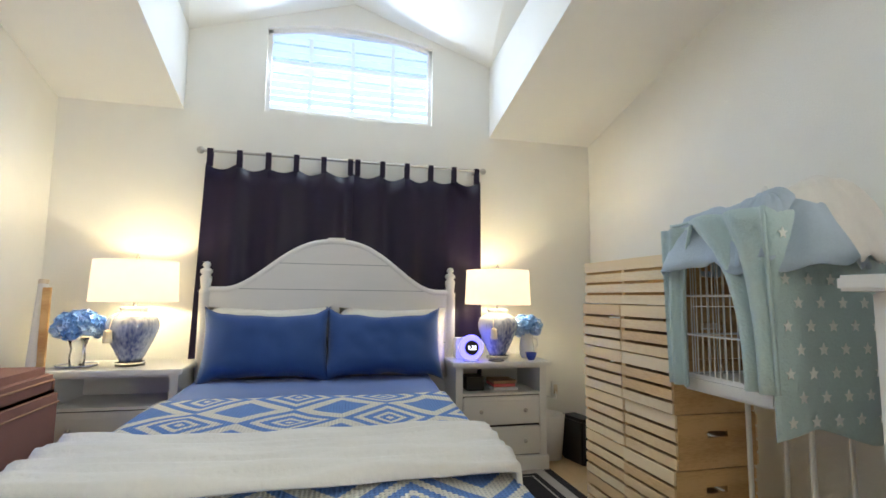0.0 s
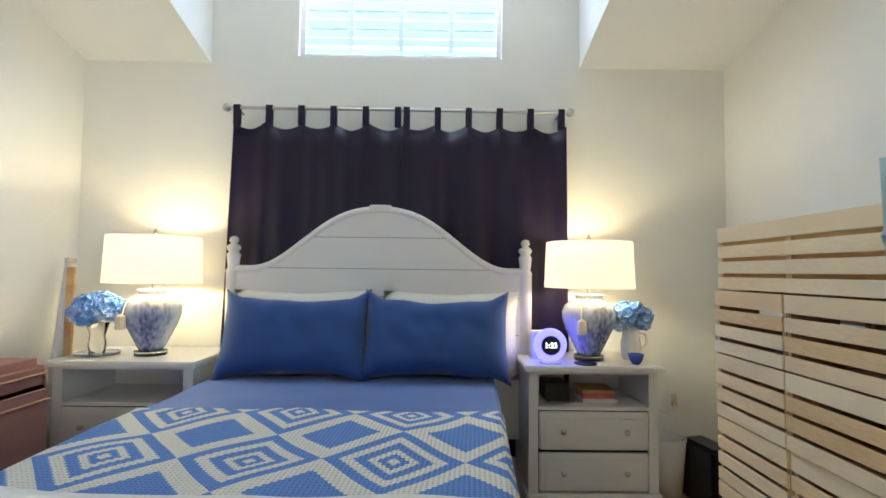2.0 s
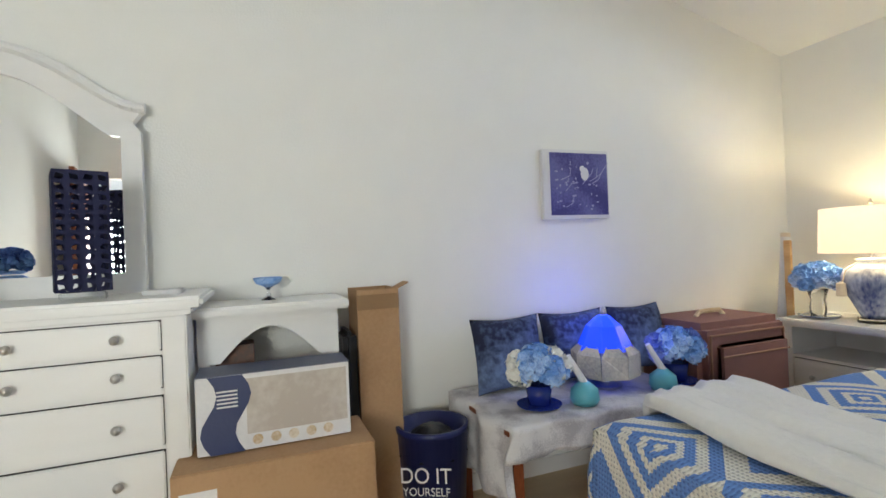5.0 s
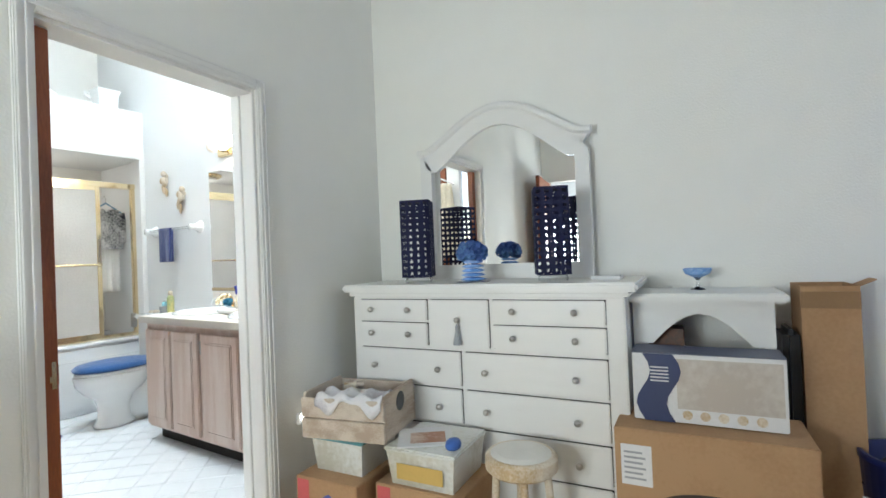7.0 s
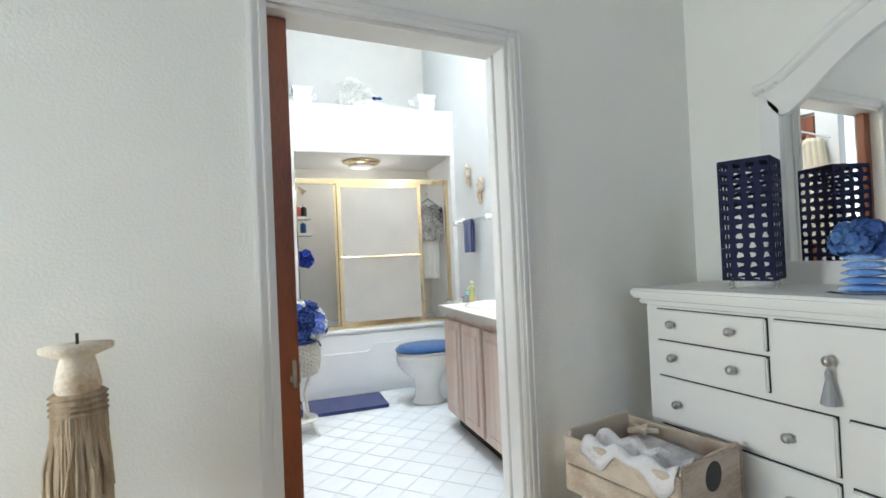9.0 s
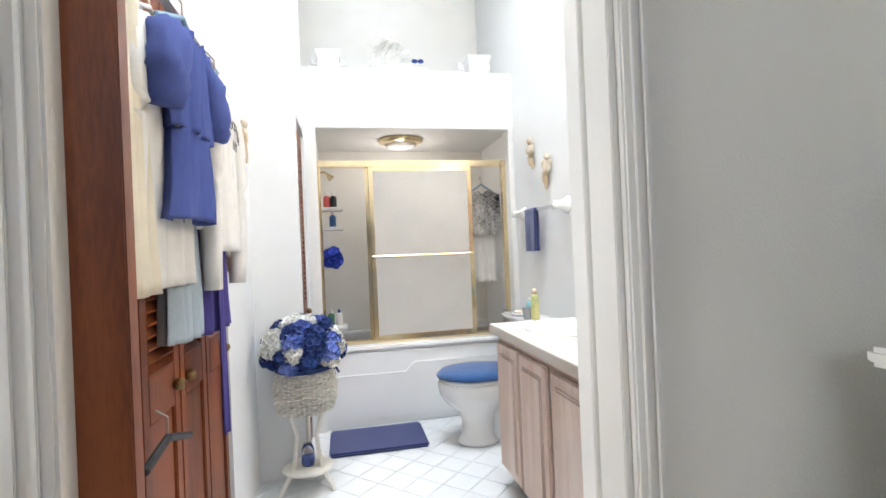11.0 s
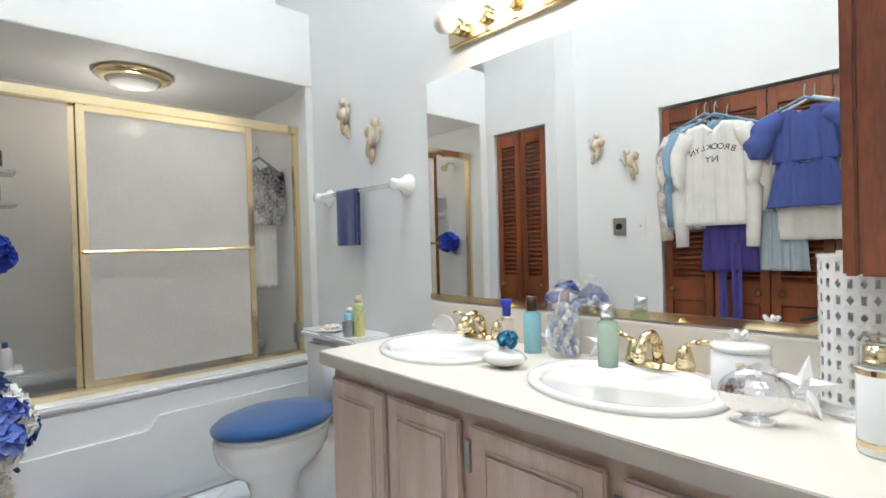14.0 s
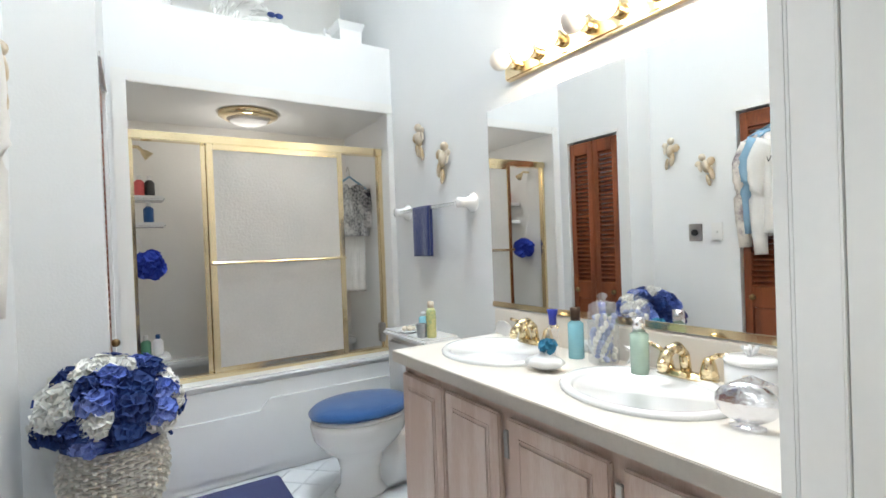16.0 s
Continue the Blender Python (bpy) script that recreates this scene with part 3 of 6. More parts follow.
def knob(p, parent, axis="y", r=0.013):
    a = Vector(p)
    d = Vector((0, -1, 0)) if axis == "y" else Vector((1, 0, 0))
    _b = B()
    cyl(_b, a, a + d * 0.018, 0.006)
    ball(_b, a + d * 0.022, r, seg=12)
    part("knob", _b, NICKEL, parent, "round nickel knob", smooth=True)


def nightstand(x0, x1, y0, top, label):
    """A night table with an open shelf above two drawers."""
    o = thing("nightstand", label, "nightstand")
    part("top", box(B(), x0 - 0.025, y0 - 0.025, top - 0.03, x1 + 0.025, 4.86, top, 0.006), FURN, o)
    part("side_panel", box(B(), x0, y0 + 0.012, 0.09, x0 + 0.045, 4.84, top - 0.03), FURN, o)
    part("side_panel", box(B(), x1 - 0.045, y0 + 0.012, 0.09, x1, 4.84, top - 0.03), FURN, o)
    part("back_panel", box(B(), x0 + 0.045, 4.82, 0.09, x1 - 0.045, 4.84, top - 0.03), FURN, o)
    part("shelf", box(B(), x0 + 0.045, y0 + 0.014, top - 0.215, x1 - 0.045, 4.82, top - 0.20), FURN, o)
    part("front_rail", box(B(), x0 + 0.045, y0 + 0.014, top - 0.045, x1 - 0.045, y0 + 0.05, top - 0.03), FURN, o)
    part("base", box(B(), x0 - 0.012, y0 - 0.005, 0.0, x1 + 0.012, 4.85, 0.10, 0.006), FURN, o)
    # near-black sheet paints the shade between the drawers
    part("drawer_gap", box(B(), x0 + 0.045, y0 + 0.03, 0.10, x1 - 0.045, y0 + 0.04, top - 0.216), DARKGAP, o)
    hh = (top - 0.216 - 0.10) / 2
    for k in range(2):
        z0 = 0.104 + k * hh
        d = part("drawer", box(B(), x0 + 0.05, y0 + 0.004, z0 + 0.006, x1 - 0.05, y0 + 0.03, z0 + hh - 0.01, 0.005), FURN, o)
        part("panel", box(B(), x0 + 0.075, y0 + 0.0, z0 + 0.03, x1 - 0.075, y0 + 0.006, z0 + hh - 0.034, 0.003), FURN, d)
        for x in (x0 + 0.16, x1 - 0.16):
            knob((x, y0 + 0.002, z0 + hh / 2), d)
    return o


nightstand(2.52, 3.14, 4.42, 0.70, "white painted nightstand with open shelf and two drawers")
nightstand(0.26, 0.92, 4.42, 0.70, "white painted nightstand with an open shelf")
bk = thing("books_on_shelf", "short stack of books and boxes on the shelf", "books")
for k, (w, c) in enumerate(((0.17, PAPER), (0.15, PINKISH), (0.16, CARD))):
    part("book", box(B(), 2.80, 4.50, 0.502 + 0.022 * k, 2.80 + w, 4.66, 0.521 + 0.022 * k, 0.002), c, bk)
part("box", box(B(), 2.62, 4.52, 0.502, 2.74, 4.68, 0.59, 0.004), BLACK, thing("black_box", "small black box on the nightstand shelf", "box"))


def lamp(x, y, z):
    o = thing("table_lamp", "blue and white porcelain jar lamp with lit cream drum shade", "table lamp", pose(x, y, z), "bedside lamps")
    part("foot", lathe(B(), [(0.075, 0), (0.075, 0.022), (0.06, 0.025)]), GLASS, o, "clear acrylic foot")
    part("base", lathe(B(), [(0.055, 0.025), (0.066, 0.045), (0.092, 0.10), (0.118, 0.155), (0.134, 0.205), (0.136, 0.24), (0.122, 0.275), (0.095, 0.296), (0.070, 0.304), (0.066, 0.315), (0.076, 0.33), (0.05, 0.336)], seg=36), PORC, o, smooth=True)
    part("stem", cyl(B(), (0, 0, 0.333), (0, 0, 0.62), 0.009), NICKEL, o)
    _b = B()
    lathe(_b, [(0.226, 0.365), (0.216, 0.60)], seg=48)
    for f in [f for f in _b.faces if len(f.verts) > 4]:
        _b.faces.remove(f)
    part("shade", _b, SHADE, o, "lit cream linen drum shade", smooth=True, solid=0.003)
    part("finial", lathe(B(), [(0.006, 0.60), (0.012, 0.62), (0.004, 0.64), (0.001, 0.645)], seg=12), NICKEL, o)
    tas = part("tassel", tube(B(), [(-0.03, -0.074, 0.315), (-0.07, -0.105, 0.27), (-0.075, -0.125, 0.21)], 0.003), CREAMCLOTH, o, "cream cord and tassel")
    part("fringe", lathe(B(), [(0.006, 0.0), (0.02, -0.01), (0.024, -0.07), (0.02, -0.075)], (-0.075, -0.135, 0.215), 12), CREAMCLOTH, tas)


lamp(*LAMP_L, 0.70)
lamp(*LAMP_R, 0.70)


def petals_mesh(seed, r, n=34):
    """A ruffled blossom of many small bent petals."""
    rn = random.Random(seed)
    bm = B()
    for k in range(n):
        z = 1 - 1.7 * (k + 0.5) / n
        a = 2.4 * k
        d = Vector((math.sqrt(max(0, 1 - z * z)) * math.cos(a), math.sqrt(max(0, 1 - z * z)) * math.sin(a), z))
        q = d.to_track_quat("Z", "Y").to_matrix()
        s = r * rn.uniform(0.42, 0.6)
        tw = rn.uniform(0, 6.28)
        c = d * r * rn.uniform(0.72, 0.95)
        ring = [bm.verts.new(c + q @ Vector((s * math.cos(tw + i * 1.257), s * math.sin(tw + i * 1.257), r * rn.uniform(0.0, 0.28)))) for i in range(5)]
        m0 = bm.verts.new(c - d * r * 0.12)
        for i in range(5):
            bm.faces.new((ring[i], ring[(i + 1) % 5], m0))
    me = bpy.data.meshes.new("blossom")
    bm.to_mesh(me)
    bm.free()
    return me


def blossom_mesh(seed, r, material, n=34):
    me = petals_mesh(seed, r, n)
    me.materials.append(material)
    return me


def bunch(parent, c, R, count, meshes, seed, flat=0.7):
    rn = random.Random(seed)
    for k in range(count):
        z = 1 - 1.35 * (k + 0.5) / count
        a = 2.4 * k + rn.uniform(-0.3, 0.3)
        rr = math.sqrt(max(0, 1 - z * z))
        piece("blossom", meshes[k % len(meshes)], parent, Matrix.Translation((c[0] + R * rr * math.cos(a), c[1] + R * rr * math.sin(a), c[2] + R * flat * z)) @ pose(0, 0, 0, rn.uniform(-40, 40), rn.uniform(-40, 40), rn.uniform(0, 360)))


HY = [blossom_mesh(s, 0.045, HYDR, 26) for s in (1, 2, 3)]
vl = thing("flower_vase", "clear glass vase of blue hydrangeas on a blue saucer", "vase", pose(0.36, 4.58, 0.70))
part("saucer", lathe(B(), [(0.05, 0), (0.10, 0.008), (0.102, 0.014), (0.05, 0.012)]), PORC, vl)
part("vase", lathe(B(), [(0.035, 0.012), (0.04, 0.05), (0.034, 0.10), (0.05, 0.16)], wob=0.04), GLASS, vl, smooth=True)
bunch(vl, (0, 0, 0.215), 0.085, 16, HY, 3)
vr = thing("flower_jug", "white ceramic jug holding blue hydrangeas", "vase", pose(3.075, 4.60, 0.70))
part("jug", lathe(B(), [(0.035, 0), (0.046, 0.02), (0.05, 0.08), (0.04, 0.13), (0.045, 0.17)]), CERAM, vr, smooth=True)
part("handle", tube(B(), [(0.045, 0, 0.14), (0.08, 0, 0.13), (0.085, 0, 0.08), (0.05, 0, 0.05)], 0.006), CERAM, vr)
bunch(vr, (0, 0, 0.205), 0.07, 13, HY, 8)
part("cup", lathe(B(), [(0.018, 0), (0.03, 0.02), (0.038, 0.05), (0.034, 0.05), (0.026, 0.02), (0.005, 0.008)]), mat("cobalt_ceramic", (0.03, 0.06, 0.35), 0.15), thing("small_bowl", "small cobalt blue bowl on the nightstand", "bowl", pose(3.05, 4.47, 0.70)), smooth=True)
ck = thing("alarm_clock", "round sunrise alarm clock glowing violet, showing 1:32", "alarm clock", pose(2.63, 4.47, 0.70))
part("rim", lathe(B(), [(0.045, -0.02), (0.078, -0.02), (0.082, 0.0), (0.075, 0.012), (0.046, 0.012)]), mat("glowing_violet_ring", (0.10, 0.09, 1.0), 0.4, emit=1.6, bump=0), ck, smooth=True, m=pose(0, 0, 0.088, 90, 0, 0))
part("face", cyl(B(), (0, -0.021, 0.088), (0, 0.02, 0.088), 0.047, seg=32), BLACK, ck)
part("foot", lathe(B(), [(0.05, 0), (0.055, 0.008), (0.03, 0.012)], (0, 0, 0), sq=(1, 0.7)), CERAM, ck)


def words(name, text, size, m, material, parent, label=""):
    c = bpy.data.curves.new(name, "FONT")
    c.body, c.size, c.align_x, c.align_y, c.extrude = text, size, "CENTER", "CENTER", 0.0006
    ob = new(name, c)
    ob.parent = parent
    ob.matrix_basis = m
    c.materials.append(material)
    if label:
        ob["label"] = label
    return ob


words("digits", "1:32", 0.036, pose(0, -0.023, 0.088, 90, 0, 0), mat("lit_digits", (0.85, 0.9, 1.0), 0.4, emit=2.0), ck)
part("box", box(B(), 2.56, 4.58, 0.70, 2.68, 4.66, 0.84, 0.006), PAPER, thing("white_box", "white tissue box behind the clock", "box"))
part("ring", lathe(B(), [(0.05, 0), (0.055, 0.004), (0.05, 0.008)], (2.80, 4.46, 0.70)), BLACK, thing("charger_cable", "coiled black charging cable on the nightstand", "cable"))

# wastebasket, black shredder, outlet
wb = thing("wastebasket", "translucent white plastic wastebasket with liner", "wastebasket", pose(3.27, 4.66, 0))
part("bin", lathe(B(), [(0.085, 0), (0.11, 0.30), (0.105, 0.30), (0.08, 0.01)], seg=24), PAPER, wb, smooth=True)
sb = thing("black_bag", "black slim case leaning by the crates", "bag", pose(3.44, 4.55, 0, 0, 0, 12))
part("case", box(B(), -0.07, -0.12, 0, 0.07, 0.12, 0.30, 0.02), BLACK, sb)
ol = thing("power_outlet", "white double power outlet with a white cord", "outlet", pose(3.44, YN, 0.42))
part("plate", box(B(), -0.035, -0.006, -0.057, 0.035, 0, 0.057, 0.003), TRIM, ol)
part("sockets", box(B(), -0.016, -0.008, -0.035, 0.016, -0.006, 0.035, 0.001), IVORY, ol)
part("cord", tube(B(), [(0, -0.012, -0.02), (-0.04, -0.10, -0.05), (-0.12, -0.2, -0.02), (-0.2, -0.15, 0.0)], 0.004), PAPER, ol)

# rug
rg = thing("rug", "black rug with grey border bands", "rug", pose(2.86, 3.93, 0.0))
part("pile", box(B(), -0.30, -0.55, 0, 0.30, 0.55, 0.010, 0.003), RUGDARK, rg)
part("band", box(B(), -0.24, -0.49, 0.010, 0.24, 0.49, 0.013, 0.001), RUGPALE, rg)
part("field", box(B(), -0.17, -0.42, 0.013, 0.17, 0.42, 0.016, 0.001), RUGDARK, rg)
part("inner_line", box(B(), -0.13, -0.38, 0.016, 0.13, 0.38, 0.018, 0.001), RUGPALE, rg)
part("centre", box(B(), -0.115, -0.365, 0.018, 0.115, 0.365, 0.021, 0.001), RUGDARK, rg)

# stacked pine crates
CW, CH, CD = 0.335, 0.2175, 0.40
for col in range(2):
    for row in range(6):
        rn = random.Random(col * 10 + row)
        o = thing("wooden_crate", "unpainted pine slatted crate in a tall stack", "crate", Matrix.Translation((3.06 + rn.uniform(-0.008, 0.008), 3.125 + col * 0.338, row * CH)), "stacked pine crates")
        for k in range(4):
            z0 = 0.002 + k * (CH - 0.004) / 4
            part("slat", box(B(), 0, 0.001, z0 + 0.002, 0.010, CW, z0 + (CH - 0.004) / 4 - 0.011 * (k < 3), 0.0015), PINES[rn.randrange(3)], o)
            part("slat", box(B(), CD - 0.01, 0.001, z0 + 0.002, CD, CW, z0 + (CH - 0.004) / 4 - 0.011, 0.0015), PINES[rn.randrange(3)], o)
        for y in (0.0, CW - 0.014):
            _b = B()
            cz, hw = CH * 0.62, 0.05
            box(_b, 0.0105, y, 0.002, CD - 0.0105, y + 0.014, cz - 0.013)
            box(_b, 0.0105, y, cz + 0.013, CD - 0.0105, y + 0.014, CH - 0.002)
            box(_b, 0.0105, y, cz - 0.013, CD / 2 - hw, y + 0.014, cz + 0.013)
            box(_b, CD / 2 + hw, y, cz - 0.013, CD - 0.0105, y + 0.014, cz + 0.013)
            part("end_board", _b, PINE, o)
        part("back", box(B(), 0.012, 0.016, 0.003, CD - 0.012, CW - 0.016, 0.012), PINE, o)
pole = thing("long_tube", "long white roll with yellowed end leaning in the corner", "tube")
part("tube", cyl(B(), (0.11, 4.56, 0.0), (0.10, 4.72, 1.16), 0.025), PAPER, pole)
part("cap", cyl(B(), (0.10, 4.72, 1.161), (0.099, 4.7235, 1.185), 0.026), IVORY, pole)
part("batten", box(B(), 0.125, 4.66, 0.0, 0.165, 4.68, 1.14, 0.002), PINE, pole)
st = thing("tall_strip", "dark batten standing beside the crates", "batten")
part("batten", box(B(), 3.12, 3.82, 0, 3.14, 3.85, 0.95, 0.002), BLACK, st)

# covered bird cage on its stand
CAGE = pose(3.29, 2.87, 0.03) @ Matrix.Diagonal((0.95, 0.78, 1.0, 1))
cg = thing("bird_cage", "white wire bird cage on a white stand", "bird cage", CAGE)
_b = B()
for i in range(15):
    y = -0.24 + i * 0.48 / 14
    for x in (-0.22, 0.22):
        cyl(_b, (x, y, 0.80), (x, y, 1.30), 0.0025, seg=6)
for i in range(13):
    x = -0.22 + i * 0.44 / 12
    for y in (-0.24, 0.24):
        cyl(_b, (x, y, 0.80), (x, y, 1.30), 0.0025, seg=6)
for z in (0.80, 0.95, 1.10, 1.30):
    for y in (-0.24, 0.24):
        cyl(_b, (-0.22, y, z), (0.22, y, z), 0.004, seg=6)
    for x in (-0.22, 0.22):
        cyl(_b, (x, -0.24, z), (x, 0.24, z), 0.004, seg=6)
part("wires", _b, TRIM, cg)
part("tray", box(B(), -0.24, -0.26, 0.74, 0.24, 0.26, 0.80, 0.012), TRIM, cg)
part("top_frame", box(B(), -0.20, -0.22, 1.30, 0.20, 0.22, 1.33, 0.01), TRIM, cg)
part("hook", tube(B(), [(0.0, 0.0, 1.33), (0.0, 0.0, 1.47), (0.0, 0.02, 1.49), (0.0, 0.0, 1.51), (0.0, -0.015, 1.49)], 0.008), TRIM, cg)
for x, y in ((0.0, -0.16), (0.18, -0.16), (0.0, 0.16), (0.18, 0.16)):
    part("leg", cyl(B(), (x, y, -0.03), (x, y, 0.74), 0.011), TRIM, cg)
cv = thing("star_blanket", "mint plush blanket with white stars draped on the cage", "blanket", CAGE)


def coverf(u, v):
    s = u * 1.36 - 0.80
    y = -0.31 + 0.06 * math.sin(5 * v) + s
    z = 1.37 + 0.03 * noise.noise(Vector((5 * u, 5 * v, 1)))
    x = -0.28 + 0.56 * v
    if y < -0.27:
        z, y = z + (y + 0.27), -0.27 - 0.03 - 0.02 * math.sin(12 * v)
    if y > 0.27:
        z, y = z - (y - 0.27), 0.27 + 0.03
    return (x, y, max(z, 0.67 + 0.03 * math.sin(6 * v)))


def sidef(u, v):
    w = 0.02 * math.sin(14 * u)
    return (-0.285 - 0.02 * v + w, -0.33 + 0.15 * u + 0.28 * u * v * v * v, 0.80 + 0.58 * v)


part("cover", sheet(B(), 60, 24, coverf), MINT, cv, smooth=True, solid=0.012)
part("side_fold", sheet(B(), 20, 14, sidef), MINT, cv, smooth=True, solid=0.012)
part("far_fold", sheet(B(), 16, 14, lambda u, v: (-0.28 - 0.02 * v + 0.016 * math.sin(11 * u), 0.29 - (0.13 + 0.10 * v ** 3) * u, 0.76 + 0.60 * v)), MINT, cv, smooth=True, solid=0.012)
_b = B()
for i in range(9):
    for j in range(6):
        x, z = -0.24 + 0.094 * j + 0.047 * (i % 2), 0.72 + 0.072 * i
        if x < 0.27:
            pts = [(x + (0.02 if k % 2 == 0 else 0.009) * math.sin(k * 0.628), z + (0.02 if k % 2 == 0 else 0.009) * math.cos(k * 0.628)) for k in range(10)]
            poly(_b, pts, 0.004, Matrix.Translation((0, -0.334, 0)))
part("stars", _b, STAR, cv, "white plush stars")
PALEBLUE = mat("washed_blue_cotton", (0.46, 0.56, 0.66), 0.95, size=20, bump=0.5)
gm = thing("heaped_clothes", "pale blue and white garments heaped over the cage top", "clothes", CAGE @ pose(0, 0, 1.33))


def heap(cx, cy, rx, ry, h, droop, seed):
    """A crumpled cloth thrown over a low mound, its rim hanging in ruffles."""
    def f(u, v):
        a = 6.2832 * u
        rim = 1 + 0.10 * math.sin(3 * a + seed) + 0.06 * math.sin(7 * a + 2 * seed)
        r = v * rim
        p = Vector((cx + rx * r * math.cos(a), cy + ry * r * math.sin(a), 0))
        crease = noise.noise(Vector((5 * p.x + seed, 6 * p.y, seed))) * 0.05 + 0.030 * abs(noise.noise(Vector((11 * p.x, 4 * p.y + seed, 3)))) + 0.012 * math.sin(14 * a + 5 * v) * v
        return (p.x, p.y, h * (1 - min(1, v) ** 2.4) - droop * max(0, v - 0.72) / 0.28 + crease)
    return sheet(B(), 72, 22, f)


part("garment", heap(-0.06, -0.02, 0.29, 0.42, 0.10, 0.15, 1.0), PALEBLUE, gm, smooth=True, solid=0.006)
part("garment", heap(0.05, -0.16, 0.24, 0.26, 0.15, 0.09, 4.0), WHITECLOTH, gm, "white cotton garment", smooth=True, solid=0.006)
part("garment", heap(0.20, 0.0, 0.18, 0.32, 0.11, 0.10, 7.0), MINT, gm, "mint plush garment", smooth=True, solid=0.008)
part("cuff", heap(-0.18, -0.20, 0.13, 0.13, 0.10, 0.10, 9.0), PALEBLUE, gm, smooth=True, solid=0.006)

# white chest by the east wall with a black device on it
ch = thing("white_chest", "tall white painted chest of drawers", "chest of drawers", pose(3.255, 1.90, 0))
part("top", box(B(), -0.33, -0.48, 1.14, 0.44, 0.46, 1.18, 0.008), FURN, ch)
part("body", box(B(), -0.27, -0.44, 0, 0.47, 0.42, 1.14, 0.006), FURN, ch)
for k in range(4):
    d = part("drawer", box(B(), -0.285, -0.38, 0.12 + 0.25 * k, -0.27, 0.36, 0.34 + 0.25 * k, 0.005), FURN, ch)
    part("knob", ball(B(), (-0.30, 0.2, 0.23 + 0.25 * k), 0.014), NICKEL, d)
pr = thing("media_player", "black flat media box with silver edges", "device", pose(3.28, 2.12, 1.18))
for k in range(3):
    part("tray", box(B(), -0.22, -0.18, 0.004 + 0.032 * k, 0.2, 0.18, 0.028 + 0.032 * k, 0.004), BLACK if k != 1 else GREYMAT, pr)

# ---- west wall ----
pc = thing("wall_picture", "white canvas with indigo print of a white bird on branches", "picture", pose(0, 3.215, 1.485))
part("canvas", box(B(), 0.002, -0.208, -0.182, 0.035, 0.208, 0.182, 0.003), PAPER, pc)
part("print", box(B(), 0.035, -0.165, -0.162, 0.037, 0.198, 0.165), BLUEPRINT, pc)
_b = B()
for k in range(7):
    rn = random.Random(k)
    y, z = rn.uniform(-0.14, 0.14), rn.uniform(-0.14, 0.05)
    tube(_b, [(0.0375, y, z), (0.0375, y + rn.uniform(0.02, 0.07), z + rn.uniform(0.01, 0.06)), (0.0375, y + rn.uniform(0.05, 0.08), z + rn.uniform(0.04, 0.09))], 0.0022, 5)
for k in range(40):
    rn = random.Random(k + 60)
    ball(_b, (0.0375, rn.uniform(-0.15, 0.15), rn.uniform(-0.14, 0.13)), 0.002, rn.uniform(0.003, 0.010), rn.uniform(0.003, 0.007), 8)
part("branches", _b, mat("pale_lilac_ink", (0.36, 0.36, 0.55), 0.8), pc)
_b = B()
ball(_b, (0.038, 0.05, 0.055), 0.004, 0.026, 0.036, 12)
ball(_b, (0.038, 0.035, 0.082), 0.004, 0.017, 0.017, 10)
poly(_b, [(0.06, 0.035), (0.10, 0.02), (0.075, 0.05)], 0.004, Matrix.Translation((0.036, 0, 0)) @ pose(0, 0, 0, 0, 0, 90))
part("bird_shape", _b, PAPER, pc)

lt = thing("low_table", "low wooden table under a white lace cloth", "table", pose(0.36, 3.0, 0))
part("tabletop", box(B(), -0.32, -0.55, 0.47, 0.24, 0.42, 0.50, 0.006), WALNUT, lt)
for x, y in ((-0.28, -0.51), (0.20, -0.51), (-0.28, 0.38), (0.20, 0.38)):
    part("leg", box(B(), x - 0.025, y - 0.025, 0, x + 0.025, y + 0.025, 0.47, 0.005), WALNUT, lt)
lc = thing("lace_cloth", "white lace tablecloth hanging over the table's edges", "tablecloth", pose(0.36, 3.0, 0))


def lacef(u, v):
    d = 0.20
    s, t = u * (0.56 + 0.11) - 0.32, v * (0.97 + d) - 0.55 - d
    x, y, z = s, t, 0.508
    if s > 0.24:
        x, z = 0.255 + 0.015 * math.sin(22 * t), 0.508 - (s - 0.24)
    if t < -0.55:
        y, z = -0.565 - 0.02 * math.sin(20 * s), min(z, 0.508 + (t + 0.55) * 1.4)
    return (x, y, z - 0.012 * abs(math.sin(26 * (s + t))) * (z < 0.4))


part("cloth", sheet(B(), 50, 60, lacef), LACE, lc, smooth=True, solid=0.004)
for y, w in ((2.70, 0.36), (3.07, 0.37), (3.46, 0.34)):
    cu = thing("scatter_cushion", "dark navy cushion printed with pale hydrangeas", "cushion", pose(0.16, y, 0.675, -12, 0, 90), "cushions along the wall")
    part("cushion", cushion(B(), w, 0.34, 0.13, 14), mat("navy_floral_cloth", (0.016, 0.022, 0.06), 0.9, second=(0.15, 0.22, 0.40), size=6, mix=-0.02), cu, smooth=True)
gl = thing("glass_lamp", "blue and white glass lamp shade glowing blue", "table lamp", pose(0.34, 3.10, 0.512))
part("column", cyl(B(), (0, 0, 0), (0, 0, 0.20), 0.016), PAPER, gl)
part("foot", lathe(B(), [(0.07, 0), (0.07, 0.01), (0.02, 0.02)]), NICKEL, gl)
part("shade", lathe(B(), [(0.128, 0.175), (0.078, 0.28), (0.026, 0.325), (0.02, 0.327)], seg=8), BLUEGLASS, gl, "cobalt glass lit from inside")
OPAL = mat("opal_glass", (0.60, 0.56, 0.52), 0.2, second=(0.34, 0.33, 0.34), size=14)
